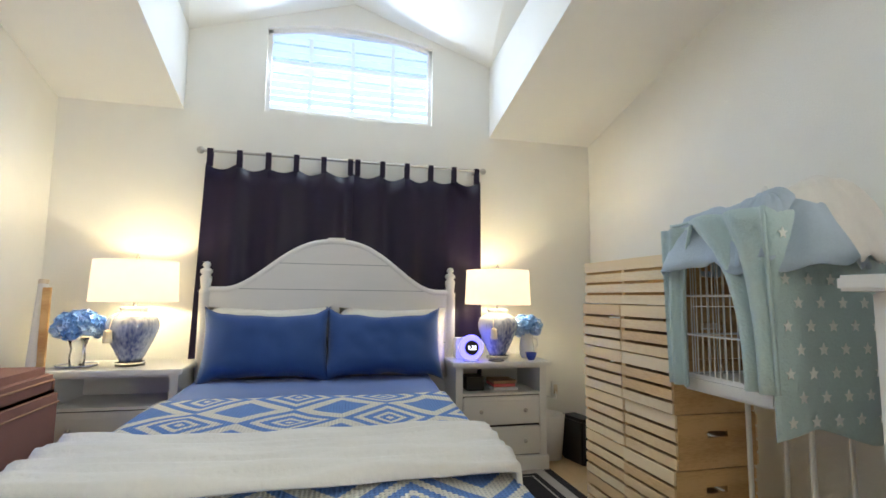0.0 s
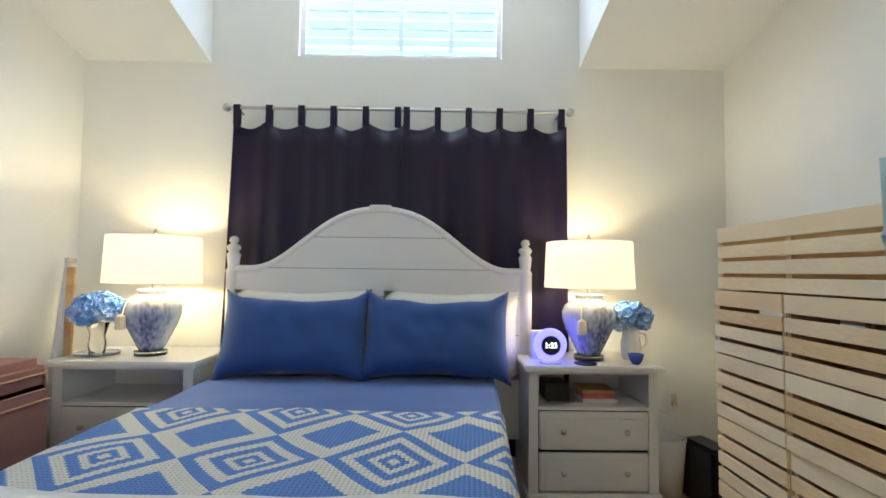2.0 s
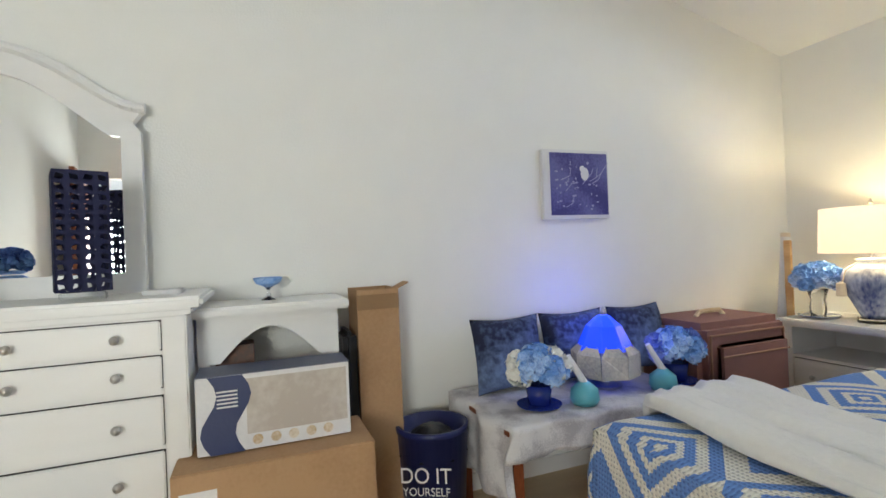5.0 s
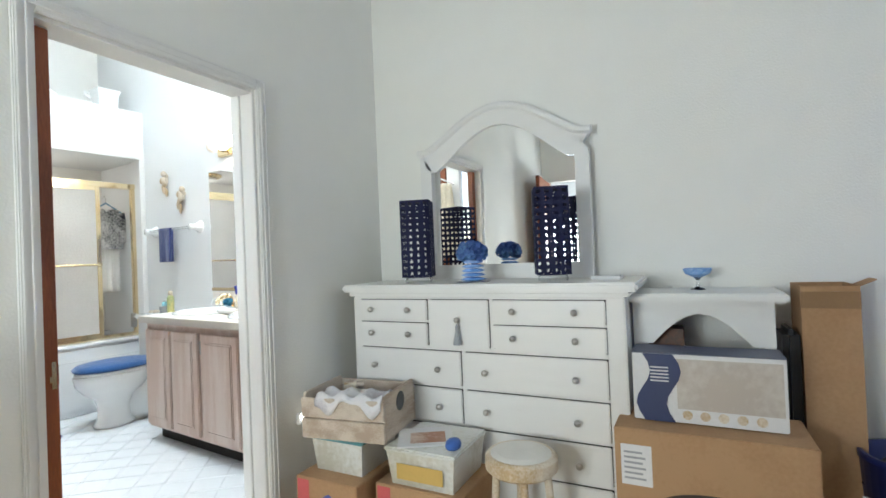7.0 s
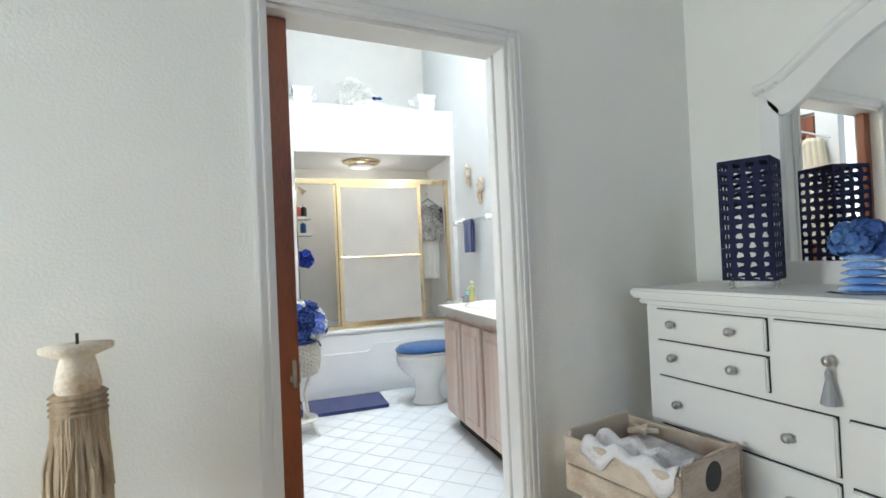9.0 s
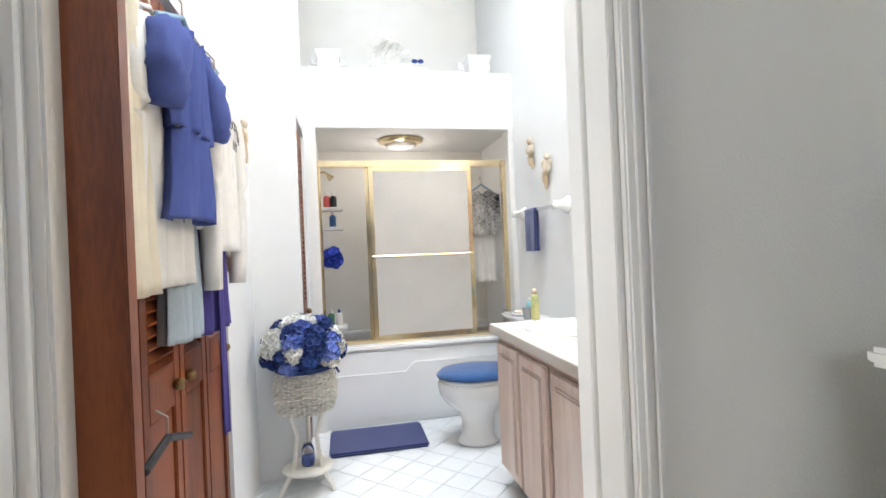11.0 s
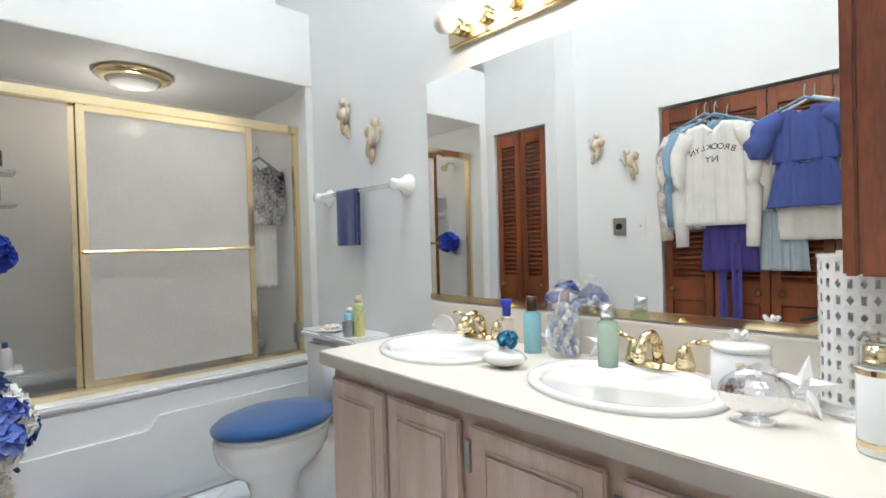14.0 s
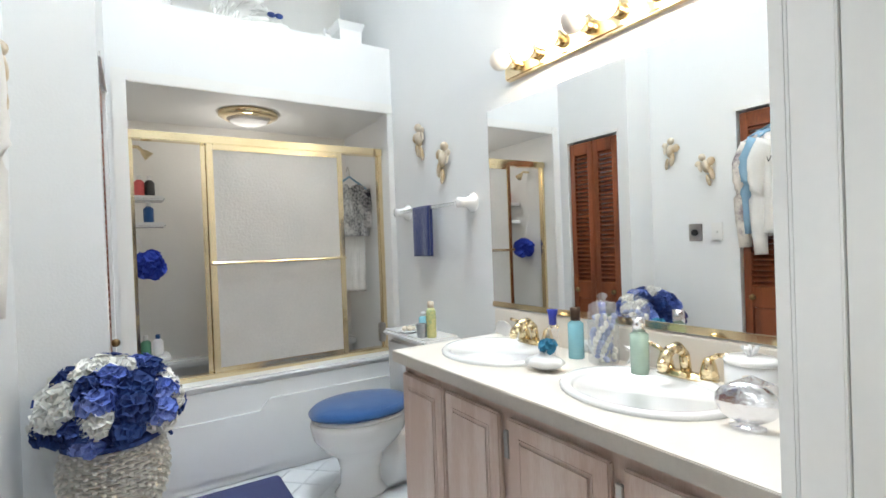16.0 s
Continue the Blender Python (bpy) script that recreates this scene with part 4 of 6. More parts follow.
for k in range(8):
    _b = B()
    a = math.pi / 4 * (k + 0.5)
    c, s = math.cos(a), math.sin(a)
    ra = [(-0.058, 0.06), (0.058, 0.06), (0.056, 0.16), (0.0, 0.225), (-0.056, 0.16)]
    _b.faces.new([_b.verts.new(((0.142 - 0.9 * max(0, z - 0.16)) * c - x * s, (0.142 - 0.9 * max(0, z - 0.16)) * s + x * c, z)) for x, z in ra])
    part("petal_panel", _b, OPAL, gl, "mottled opal glass petal", solid=0.003)
part("finial", lathe(B(), [(0.012, 0.327), (0.014, 0.34), (0.004, 0.36), (0.001, 0.365)], seg=10), NICKEL, gl)
for y, lab in ((2.68, "blue pot of blue hydrangeas on a saucer"), (3.42, "dark blue vase of periwinkle hydrangeas")):
    fp = thing("flower_pot", lab, "flower pot", pose(0.44, y, 0.512))
    part("saucer", lathe(B(), [(0.06, 0), (0.09, 0.006), (0.092, 0.012)]), mat("cobalt_glaze", (0.015, 0.03, 0.22), 0.2), fp)
    part("pot", lathe(B(), [(0.045, 0.01), (0.055, 0.09), (0.05, 0.09)]), mat("cobalt_glaze", (0.015, 0.03, 0.22), 0.2), fp, smooth=True)
    bunch(fp, (0, 0, 0.15), 0.085, 18, HY + [blossom_mesh(9, 0.05, LILAC if y > 3 else WHPETAL, 24)], 5)
for y in (2.86, 3.28):
    sq = thing("spray_bottle", "aqua and white bottle with long nozzle", "bottle", pose(0.50, y, 0.512))
    part("body", lathe(B(), [(0.05, 0), (0.06, 0.02), (0.055, 0.06), (0.02, 0.09)]), mat("aqua_plastic", (0.12, 0.45, 0.52), 0.3), sq, smooth=True)
    part("nozzle", cyl(B(), (0, 0, 0.085), (-0.02, -0.06, 0.20), 0.016, 0.010), PAPER, sq)
su = thing("suitcase", "plum fabric suitcase standing in the corner", "suitcase", pose(0.25, 3.94, 0))
part("shell", box(B(), -0.22, -0.36, 0.05, 0.20, 0.24, 0.76, 0.035), PLUM, su, smooth=False)
part("front_pocket", box(B(), 0.20, -0.28, 0.12, 0.235, 0.20, 0.66, 0.02), PLUM, su)
_b = B()
tube(_b, [(0.205, -0.31, 0.10), (0.205, -0.31, 0.70), (0.205, 0.20, 0.70), (0.205, 0.20, 0.10)], 0.006)
tube(_b, [(0.237, -0.27, 0.60), (0.237, 0.19, 0.60)], 0.005)
part("zip_piping", _b, mat("tan_piping", (0.32, 0.17, 0.11), 0.7), su)
part("handle", tube(B(), [(0.0, -0.17, 0.76), (0.0, -0.14, 0.785), (0.0, 0.0, 0.785), (0.0, 0.03, 0.76)], 0.012), IVORY, su)
for x in (-0.18, 0.16):
    for y in (-0.3, 0.18):
        part("wheel", cyl(B(), (x, y - 0.015, 0.025), (x, y + 0.015, 0.025), 0.025), BLACK, su)
sc = thing("folded_cloth", "red and white folded cloth on a tan bag", "cloth", pose(0.16, 4.33, 0))
part("bag", box(B(), -0.13, -0.14, 0, 0.09, 0.08, 0.66, 0.03), IVORY, sc)
part("cloth", box(B(), -0.12, -0.12, 0.662, 0.08, 0.07, 0.70, 0.015), mat("coral_cloth", (0.75, 0.22, 0.13), 0.9, second=(0.8, 0.7, 0.62), size=12), sc)
bu = thing("paint_bucket", "navy plastic bucket with white lettering", "bucket", pose(0.27, 2.27, 0) @ Matrix.Diagonal((1, 1, 1.15, 1)))
part("pail", lathe(B(), [(0.12, 0), (0.145, 0.38), (0.15, 0.38), (0.15, 0.40), (0.135, 0.40), (0.11, 0.02)], seg=32), mat("navy_plastic", (0.012, 0.018, 0.10), 0.35), bu, smooth=True)
part("contents", lathe(B(), [(0.132, 0.30), (0.09, 0.36), (0.04, 0.39), (0.001, 0.39)], wob=0.1), BLACK, bu, smooth=True)
words("lettering", "DO IT", 0.075, pose(0.118, -0.075, 0.26, 90, 0, 62), PAPER, bu)
words("lettering", "YOURSELF", 0.040, pose(0.113, -0.072, 0.205, 90, 0, 62), PAPER, bu)
tb = thing("tall_carton", "tall narrow open cardboard carton against the wall", "carton", pose(0.15, 2.07, 0))
for x0, y0, x1, y1 in ((-0.10, -0.085, 0.10, -0.080), (-0.10, 0.080, 0.10, 0.085), (-0.10, -0.08, -0.095, 0.08), (0.095, -0.08, 0.10, 0.08)):
    part("side", box(B(), x0, y0, 0, x1, y1, 1.02), CARD, tb)
part("flap", box(B(), -0.02, 0.0, -0.002, 0.02, 0.05, 0.002), CARD, tb, m=pose(0.06, 0.085, 1.02, 25, 0, 0) @ Matrix.Diagonal((2, 1, 1, 1)))
part("tape", box(B(), 0.1002, -0.086, 0.94, 0.101, 0.086, 1.0), mat("packing_tape", (0.30, 0.18, 0.09), 0.3), tb)
wt = thing("white_side_table", "white mantel-like side table with arched apron", "side table", pose(0.0, 1.66, 0))
part("top", box(B(), 0.02, -0.28, 0.965, 0.34, 0.28, 1.0, 0.008), FURN, wt)
part("apron", poly(B(), [(-0.24, 0.965), (-0.24, 0.80), (-0.17, 0.80)] + [(-0.17 + 0.34 * k / 12, 0.80 + 0.12 * math.sin(math.pi * k / 12)) for k in range(1, 12)] + [(0.17, 0.80), (0.24, 0.80), (0.24, 0.965)], 0.02, pose(0.30, 0, 0, 0, 0, 90)), FURN, wt)
for y in (-0.24, 0.20):
    part("leg", box(B(), 0.26, y, 0, 0.30, y + 0.04, 0.80, 0.004), FURN, wt)
    part("leg", box(B(), 0.04, y, 0, 0.08, y + 0.04, 0.965, 0.004), FURN, wt)
part("shelf", box(B(), 0.04, -0.24, 0.55, 0.28, 0.24, 0.57), FURN, wt)
bd = thing("blue_glass_dish", "blue dish on a clear stem on the side table", "dish", pose(0.14, 1.66, 1.0))
part("stem", lathe(B(), [(0.03, 0), (0.008, 0.012), (0.006, 0.04), (0.015, 0.05)]), GLASS, bd)
part("bowl", lathe(B(), [(0.012, 0.05), (0.045, 0.065), (0.055, 0.085), (0.05, 0.088), (0.01, 0.07)]), HYDR, bd)
fb = thing("ceiling_fan_box", "retail carton with fan picture and navy wave stripe", "carton", pose(0.36, 1.665, 0.56))
part("carton", box(B(), -0.02, -0.235, 0, 0.14, 0.235, 0.24, 0.003), PAPER, fb)
part("lid_print", box(B(), -0.02, -0.236, 0.2405, 0.1405, 0.236, 0.243), mat("slate_print", (0.10, 0.11, 0.17), 0.5), fb)
part("photo", box(B(), 0.1402, -0.09, 0.05, 0.1415, 0.225, 0.225), mat("room_photo", (0.48, 0.42, 0.36), 0.5, second=(0.62, 0.58, 0.52), size=6), fb)
wave = [(-0.20 + 0.025 * math.sin(k * 0.8), 0.24 - 0.24 * k / 8) for k in range(9)]
part("stripe", poly(B(), wave + [(x + 0.10, z) for x, z in wave[::-1]], 0.002, pose(0.1435, 0, 0, 0, 0, 90)), mat("navy_card", (0.035, 0.05, 0.13), 0.4), fb)
for k in range(5):
    part("round_picture", cyl(B(), (0.1415, 0.16 - 0.055 * k, 0.03), (0.143, 0.16 - 0.055 * k, 0.03), 0.016), IVORY, fb)
_b = B()
for k in range(5):
    box(_b, 0.1438, -0.175, 0.19 - 0.012 * k, 0.1445, -0.115, 0.195 - 0.012 * k)
part("printed_lines", _b, PAPER, fb)
bc = thing("moving_carton", "large brown cardboard carton with dark oval print", "carton", pose(0.32, 1.67, 0))
part("carton", box(B(), 0.0, -0.30, 0, 0.28, 0.29, 0.555, 0.004), CARD, bc)
part("oval_print", cyl(B(), (0, 0, -0.0008), (0, 0, 0.0008), 1, seg=40), mat("dark_print", (0.05, 0.035, 0.028), 0.7), bc, m=Matrix.Translation((0.2812, 0.02, 0.30)) @ pose(0, 0, 0, 0, 90, 0) @ Matrix.Diagonal((0.065, 0.19, 1, 1)))
_b = B()
for k in range(9):
    box(_b, 0.2822, -0.13 + 0.032 * k, 0.285, 0.2826, -0.108 + 0.032 * k, 0.315 - 0.01 * (k % 3))
part("brand_bars", _b, CARD, bc)
part("label", box(B(), 0.2802, -0.28, 0.36, 0.281, -0.18, 0.50), PAPER, bc)
_b = B()
for k in range(6):
    box(_b, 0.2812, -0.27, 0.38 + 0.018 * k, 0.2815, -0.20 - 0.01 * (k % 2), 0.387 + 0.018 * k)
part("printed_lines", _b, GREYMAT, bc)
bkb = thing("black_case", "black soft case standing behind the cartons", "bag", pose(0.16, 1.955, 0))
part("case", box(B(), -0.10, -0.03, 0, 0.10, 0.025, 0.86, 0.02), BLACK, bkb)
sbx = thing("small_carton", "small printed box on the side table's shelf", "box", pose(0.18, 1.52, 0.57))
part("carton", box(B(), -0.06, -0.05, 0, 0.06, 0.08, 0.28, 0.003), mat("printed_card", (0.22, 0.10, 0.06), 0.6, second=(0.08, 0.07, 0.06), size=10), sbx)

# dresser with mirror
DX = 0.46
dr = thing("dresser", "white painted dresser with many drawers and a small door", "dresser")
part("top", box(B(), 0.02, 0.09, 1.02, DX + 0.03, 1.46, 1.055, 0.01), FURN, dr)
part("cornice", box(B(), 0.03, 0.12, 1.0, DX + 0.015, 1.43, 1.02, 0.006), FURN, dr)
part("body", box(B(), 0.03, 0.14, 0.06, DX, 1.41, 1.0, 0.005), FURN, dr)
part("plinth", box(B(), 0.03, 0.13, 0.0, DX + 0.012, 1.42, 0.08, 0.006), FURN, dr)


def front(y0, y1, z0, z1, knobs, name="drawer"):
    # thin dark backing, painted shade around each front
    part("gap", box(B(), DX + 0.0005, y0 - 0.0015, z0 - 0.001, DX + 0.002, y1 + 0.0015, z1 + 0.003), DARKGAP, dr)
    d = part(name, box(B(), DX + 0.002, y0, z0, DX + 0.016, y1, z1, 0.004), FURN, dr)
    for y, z in knobs:
        knob((DX + 0.014, y, z), d, "x", 0.014)
    return d


for z0, z1 in ((0.895, 0.985), (0.78, 0.878)):
    for y0, y1 in ((0.19, 0.56), (0.88, 1.34)):
        front(y0, y1, z0, z1, ((y0 + (y1 - y0) * 0.2, (z0 + z1) / 2), (y0 + (y1 - y0) * 0.75, (z0 + z1) / 2)))
front(0.58, 0.86, 0.78, 0.985, ((0.72, 0.90),), "door")
for k in range(4):
    z0 = 0.11 + 0.166 * k
    for y0, y1 in ((0.19, 0.72), (0.745, 1.34)):
        front(y0, y1, z0, z0 + 0.148, ((y0 + (y1 - y0) * 0.16, z0 + 0.07), (y0 + (y1 - y0) * 0.8, z0 + 0.07)))
ts = thing("tassel", "grey silky tassel hanging on the dresser door knob", "tassel", pose(DX + 0.036, 0.72, 0.885))
part("fringe", lathe(B(), [(0.002, 0.0), (0.008, -0.015), (0.007, -0.03), (0.02, -0.09), (0.018, -0.092)], seg=12), GREYMAT, ts)
mr = thing("dresser_mirror", "white framed mirror with curved arched top", "mirror", pose(0.055, 0.0, 1.055))
MO = lambda u: (0.32 + 0.93 * u, 0.69 + 0.19 * max(0, math.cos((u - 0.5) * 3.5)) ** 1.3)
MI = lambda u: (0.40 + 0.77 * u, 0.58 + 0.205 * max(0, math.cos((u - 0.5) * 3.4)) ** 1.2)
PM = pose(0.02, 0, 0, 0, 0, 90)
_b = B()
for k in range(24):
    a, c, d, e = MI(k / 24), MI((k + 1) / 24), MO((k + 1) / 24), MO(k / 24)
    poly(_b, [a, c, d, e], 0.045, PM)
for x0, x1 in ((0.335, 0.40), (1.17, 1.235)):
    poly(_b, [(x0, 0.0), (x1, 0.0), (x1, 0.60), (x0, 0.69)], 0.04, PM)
poly(_b, [(0.40, 0.0), (1.17, 0.0), (1.17, 0.075), (0.40, 0.075)], 0.04, PM)
part("frame", _b, FURN, mr)
_b = B()
for k in range(24):
    a, c = MO(k / 24), MO((k + 1) / 24)
    cyl(_b, (0.01, a[0], a[1]), (0.01, c[0], c[1]), 0.022, seg=10)
part("crown", _b, FURN, mr)
part("glass", poly(B(), [(0.40, 0.07), (1.17, 0.07), (1.17, 0.58)] + [MI(1 - k / 24) for k in range(25)] + [(0.40, 0.58)], 0.004, pose(0.006, 0, 0, 0, 0, 90)), MIRROR, mr)


def lantern(y, x):
    o = thing("pierced_lantern", "navy pierced square lantern on a clear base", "lantern", pose(x, y, 1.055, 0, 0, 20), "pair of lanterns")
    part("foot", box(B(), -0.06, -0.06, 0, 0.06, 0.06, 0.025, 0.004), GLASS, o)
    hw, h = 0.072, 0.37
    for k in range(4):
        _b = B()
        nx, nz = 4, 12
        cw, chh = 2 * hw / nx, h / nz
        for i in range(nx):
            for j in range(nz):
                x0, z0 = -hw + i * cw, 0.028 + j * chh
                e, f = (0.14, 0.30) if (i + j) % 2 else (0.24, 0.16)
                ins = [(x0 + cw * e, z0 + chh * 0.3), (x0 + cw * (1 - f), z0 + chh * 0.14), (x0 + cw * (1 - e), z0 + chh * 0.7), (x0 + cw * f, z0 + chh * 0.86)]
                out = [(x0, z0), (x0 + cw, z0), (x0 + cw, z0 + chh), (x0, z0 + chh)]
                vi = [_b.verts.new((a, -hw, b)) for a, b in ins]
                vo = [_b.verts.new((a, -hw, b)) for a, b in out]
                for t in range(4):
                    _b.faces.new((vo[t], vo[(t + 1) % 4], vi[(t + 1) % 4], vi[t]))
        bmesh.ops.remove_doubles(_b, verts=_b.verts, dist=0.0005)
        part("pierced_panel", _b, NAVYLANTERN, o, solid=0.003, m=pose(0, 0, 0, 0, 0, 90 * k))
    part("cap", box(B(), -hw, -hw, 0.398, hw, hw, 0.404, 0.001), NAVYLANTERN, o)


lantern(0.43, 0.30)
lantern(1.10, 0.30)
fv = thing("ruffled_vase", "blue ruffled glass vase with blue blossoms", "vase", pose(0.32, 0.73, 1.055))
for k in range(5):
    part("ruffle", lathe(B(), [(0.03, 0.006 + 0.02 * k), (0.058 - 0.003 * k, 0.012 + 0.02 * k), (0.03, 0.022 + 0.02 * k)], wob=0.12), HYDR, fv, smooth=True)
part("plate", lathe(B(), [(0.07, 0), (0.085, 0.003), (0.07, 0.006)]), GLASS, fv)
bunch(fv, (0, 0, 0.135), 0.042, 12, [blossom_mesh(4, 0.03, mat("mid_blue_petals", (0.06, 0.12, 0.36), 0.8, second=(0.12, 0.25, 0.5)), 24)], 2)
part("dish", box(B(), 0.2, 1.26, 1.055, 0.3, 1.38, 1.07, 0.004), PAPER, thing("small_tray", "small white tray on the dresser", "tray"))

# boxes and bins before the dresser
for k, (y0, y1, x0, x1) in enumerate(((0.14, 0.45, 0.51, 0.89), (0.49, 0.87, 0.50, 0.82))):
    o = thing("moving_box", "brown moving box with red edge stripe and blue mark", "carton", group="moving boxes")
    part("carton", box(B(), x0, y0, 0, x1, y1, 0.30, 0.004), CARD, o)
    part("red_stripe", box(B(), x1 + 0.0005, y0 + 0.01, 0.02, x1 + 0.0015, y0 + 0.07, 0.29), PINKISH, o)
    part("blue_mark", poly(B(), [(0.12, 0.18), (0.22, 0.18), (0.22, 0.22), (0.17, 0.25), (0.12, 0.22)], 0.002, pose(x1 + 0.0022, y0, 0, 0, 0, 90)), mat("blue_ink", (0.08, 0.10, 0.38), 0.7), o)
CLEARP = mat("cloudy_plastic", (0.70, 0.70, 0.66), 0.35, second=(0.5, 0.47, 0.38), size=8)
for k, (y, x, z, w, lid) in enumerate(((0.30, 0.69, 0.30, 0.14, mat("teal_lid", (0.10, 0.28, 0.30), 0.4)), (0.69, 0.665, 0.30, 0.16, CLEARP))):
    o = thing("storage_bin", "cloudy plastic storage bin with its lid on", "storage bin", pose(x, y, z), "storage bins")
    part("tub", lathe(B(), [(0.9, 0), (1.0, 0.13)], seg=4, sq=(w * 1.3, w * 1.3)), CLEARP, o, m=pose(0, 0, 0, 0, 0, 45))
    part("lid", box(B(), -w * 0.97, -w * 0.97, 0.131, w * 0.97, w * 0.97, 0.148, 0.006), lid, o)
    if k:
        part("yellow_cloth", box(B(), w * 0.93, -0.1, 0.03, w * 0.935, 0.1, 0.09), mat("yellow_cloth", (0.62, 0.42, 0.12), 0.8), o)
mg = thing("magazine", "printed magazine lying on a storage bin", "magazine", pose(0.685, 0.65, 0.4495, 0, 0, 30))
part("page_block", box(B(), -0.10, -0.11, 0, 0.10, 0.11, 0.006, 0.001), PAPER, mg)
part("cover_print", box(B(), -0.04, -0.06, 0.006, 0.07, 0.08, 0.0072), mat("photo_print", (0.4, 0.2, 0.12), 0.5, second=(0.7, 0.55, 0.45), size=12), mg)
part("cloth", ball(B(), (0, 0, 0.012), 0.04, 0.03, 0.025), BLUESHEET, thing("blue_cloth", "scrunched dark blue cloth on the bin", "cloth", pose(0.735, 0.80, 0.449)), smooth=True)
wc = thing("wooden_bin", "whitewashed wooden crate with starfish and cut handle", "crate", pose(0.685, 0.33, 0.449, 0, 0, 8))
for k in range(2):
    for x in (0.145, -0.16):
        part("side_board", box(B(), x, -0.19, 0.002 + 0.085 * k, x + 0.015, 0.19, 0.083 + 0.085 * k, 0.003), WHITEWASH, wc)
for y in (-0.19, 0.175):
    part("end_board", box(B(), -0.145, y, 0.002, 0.145, y + 0.015, 0.185, 0.003), WHITEWASH, wc)
# flat black disc on the uncut board paints the hole's dark inside
part("handle_hole", cyl(B(), (0, 0.19, 0.13), (0, 0.191, 0.13), 0.04), BLACK, wc)
part("bottom", box(B(), -0.145, -0.175, 0.0, 0.145, 0.175, 0.01), WHITEWASH, wc)
lcl = thing("lace_towel", "white lace towel hanging over the crate's rim", "cloth", pose(0.685, 0.33, 0.449, 0, 0, 8))
part("cloth", sheet(B(), 16, 24, lambda u, v: (0.05 + 0.115 * u if u < 0.9 else 0.168, -0.12 + 0.30 * v, 0.175 + 0.01 * math.sin(20 * v) - (0.07 * (0.6 + 0.4 * math.sin(9 * v)) * max(0, u - 0.85) / 0.15) + 0.012 * math.sin(9 * u))), LACE, lcl, smooth=True, solid=0.004)
sf = thing("starfish", "pale dried starfish resting in the crate", "starfish", pose(0.605, 0.23, 0.60))
STARF = [((0.05 if k % 2 == 0 else 0.018) * math.sin(k * 0.628), (0.05 if k % 2 == 0 else 0.018) * math.cos(k * 0.628)) for k in range(10)]
part("star", poly(B(), STARF, 0.014, pose(0, 0, 0, 90, 0, 0)), IVORY, sf)
part("filling", box(B(), 0.56, 0.19, 0.465, 0.80, 0.47, 0.585, 0.02), LACE, thing("folded_linen", "pale folded linen filling the crate", "linen"))
so = thing("round_stool", "small round cream stool with caned top", "stool", pose(0.71, 1.06, 0))
part("seat", lathe(B(), [(0.12, 0.40), (0.13, 0.41), (0.13, 0.45), (0.12, 0.46)]), IVORY, so)
part("cane_top", lathe(B(), [(0.11, 0.46), (0.09, 0.468), (0.001, 0.47)]), WICKER, so)
for k in range(4):
    a = k * 1.571 + 0.4
    part("leg", cyl(B(), (0.09 * math.cos(a), 0.09 * math.sin(a), 0.40), (0.12 * math.cos(a), 0.12 * math.sin(a), 0), 0.014), IVORY, so)
nl = thing("night_light", "small plug-in night light glowing by the doorway", "night light", pose(0.72, 0.0, 0.47))
part("body", box(B(), -0.02, 0, -0.03, 0.02, 0.03, 0.02, 0.005), TRIM, nl)
part("lens", ball(B(), (0, 0.035, 0.005), 0.018), NIGHT_LENS, nl)
cs = thing("candle_holder", "tall turned cream candle holder with a jute tassel", "candle holder", pose(2.115, 0.14, 0))
part("column", lathe(B(), [(0.09, 0), (0.09, 0.03), (0.04, 0.06), (0.03, 0.2), (0.045, 0.4), (0.035, 0.6), (0.045, 0.75), (0.04, 0.86), (0.03, 0.92), (0.042, 0.96), (0.035, 1.0), (0.03, 1.02), (0.065, 1.035), (0.065, 1.045), (0.02, 1.047)]), IVORY, cs, smooth=True)
part("spike", cyl(B(), (0, 0, 1.045), (0, 0, 1.07), 0.003), BLACK, cs)
_b = B()
for k in range(60):
    rn = random.Random(k)
    a = k * 0.1047
    r0, sw = rn.uniform(0.040, 0.062), rn.uniform(-0.25, 0.25)
    tube(_b, [(0.043 * math.cos(a), 0.043 * math.sin(a), 0.93), (0.046 * math.cos(a), 0.046 * math.sin(a), 0.87), (r0 * math.cos(a + sw * 0.5), r0 * math.sin(a + sw * 0.5), 0.80), (r0 * 1.05 * math.cos(a + sw), r0 * 1.05 * math.sin(a + sw), 0.69 + rn.uniform(0, 0.07))], rn.uniform(0.003, 0.006), 5)
part("tassel", _b, CREAMTASSEL, cs)
_b = B()
for k in range(4):
    lathe(_b, [(0.046, 0.90 + 0.012 * k), (0.053, 0.906 + 0.012 * k), (0.046, 0.912 + 0.012 * k)])
part("cord_wrap", _b, CREAMTASSEL, cs)


# ---- bathroom shell (u east, v south of its doorway, own floor level) ----
UW, UE, VT, VS, VB, BC = -0.80, 0.93, 2.50, 2.62, 3.32, 4.2
U2, C2 = 0.68, (1.96, 2.42)


def bb(bm, u0, v0, z0, u1, v1, z1, bev=0.0):
    return box(bm, u0, -v1, z0, u1, -v0, z1, bev)


def bt(name, label, category, u=0.0, v=0.0, z=0.0, rz=0.0, group=""):
    return thing(name, label, category, BATH @ pose(u, -v, z, 0, 0, rz), group)


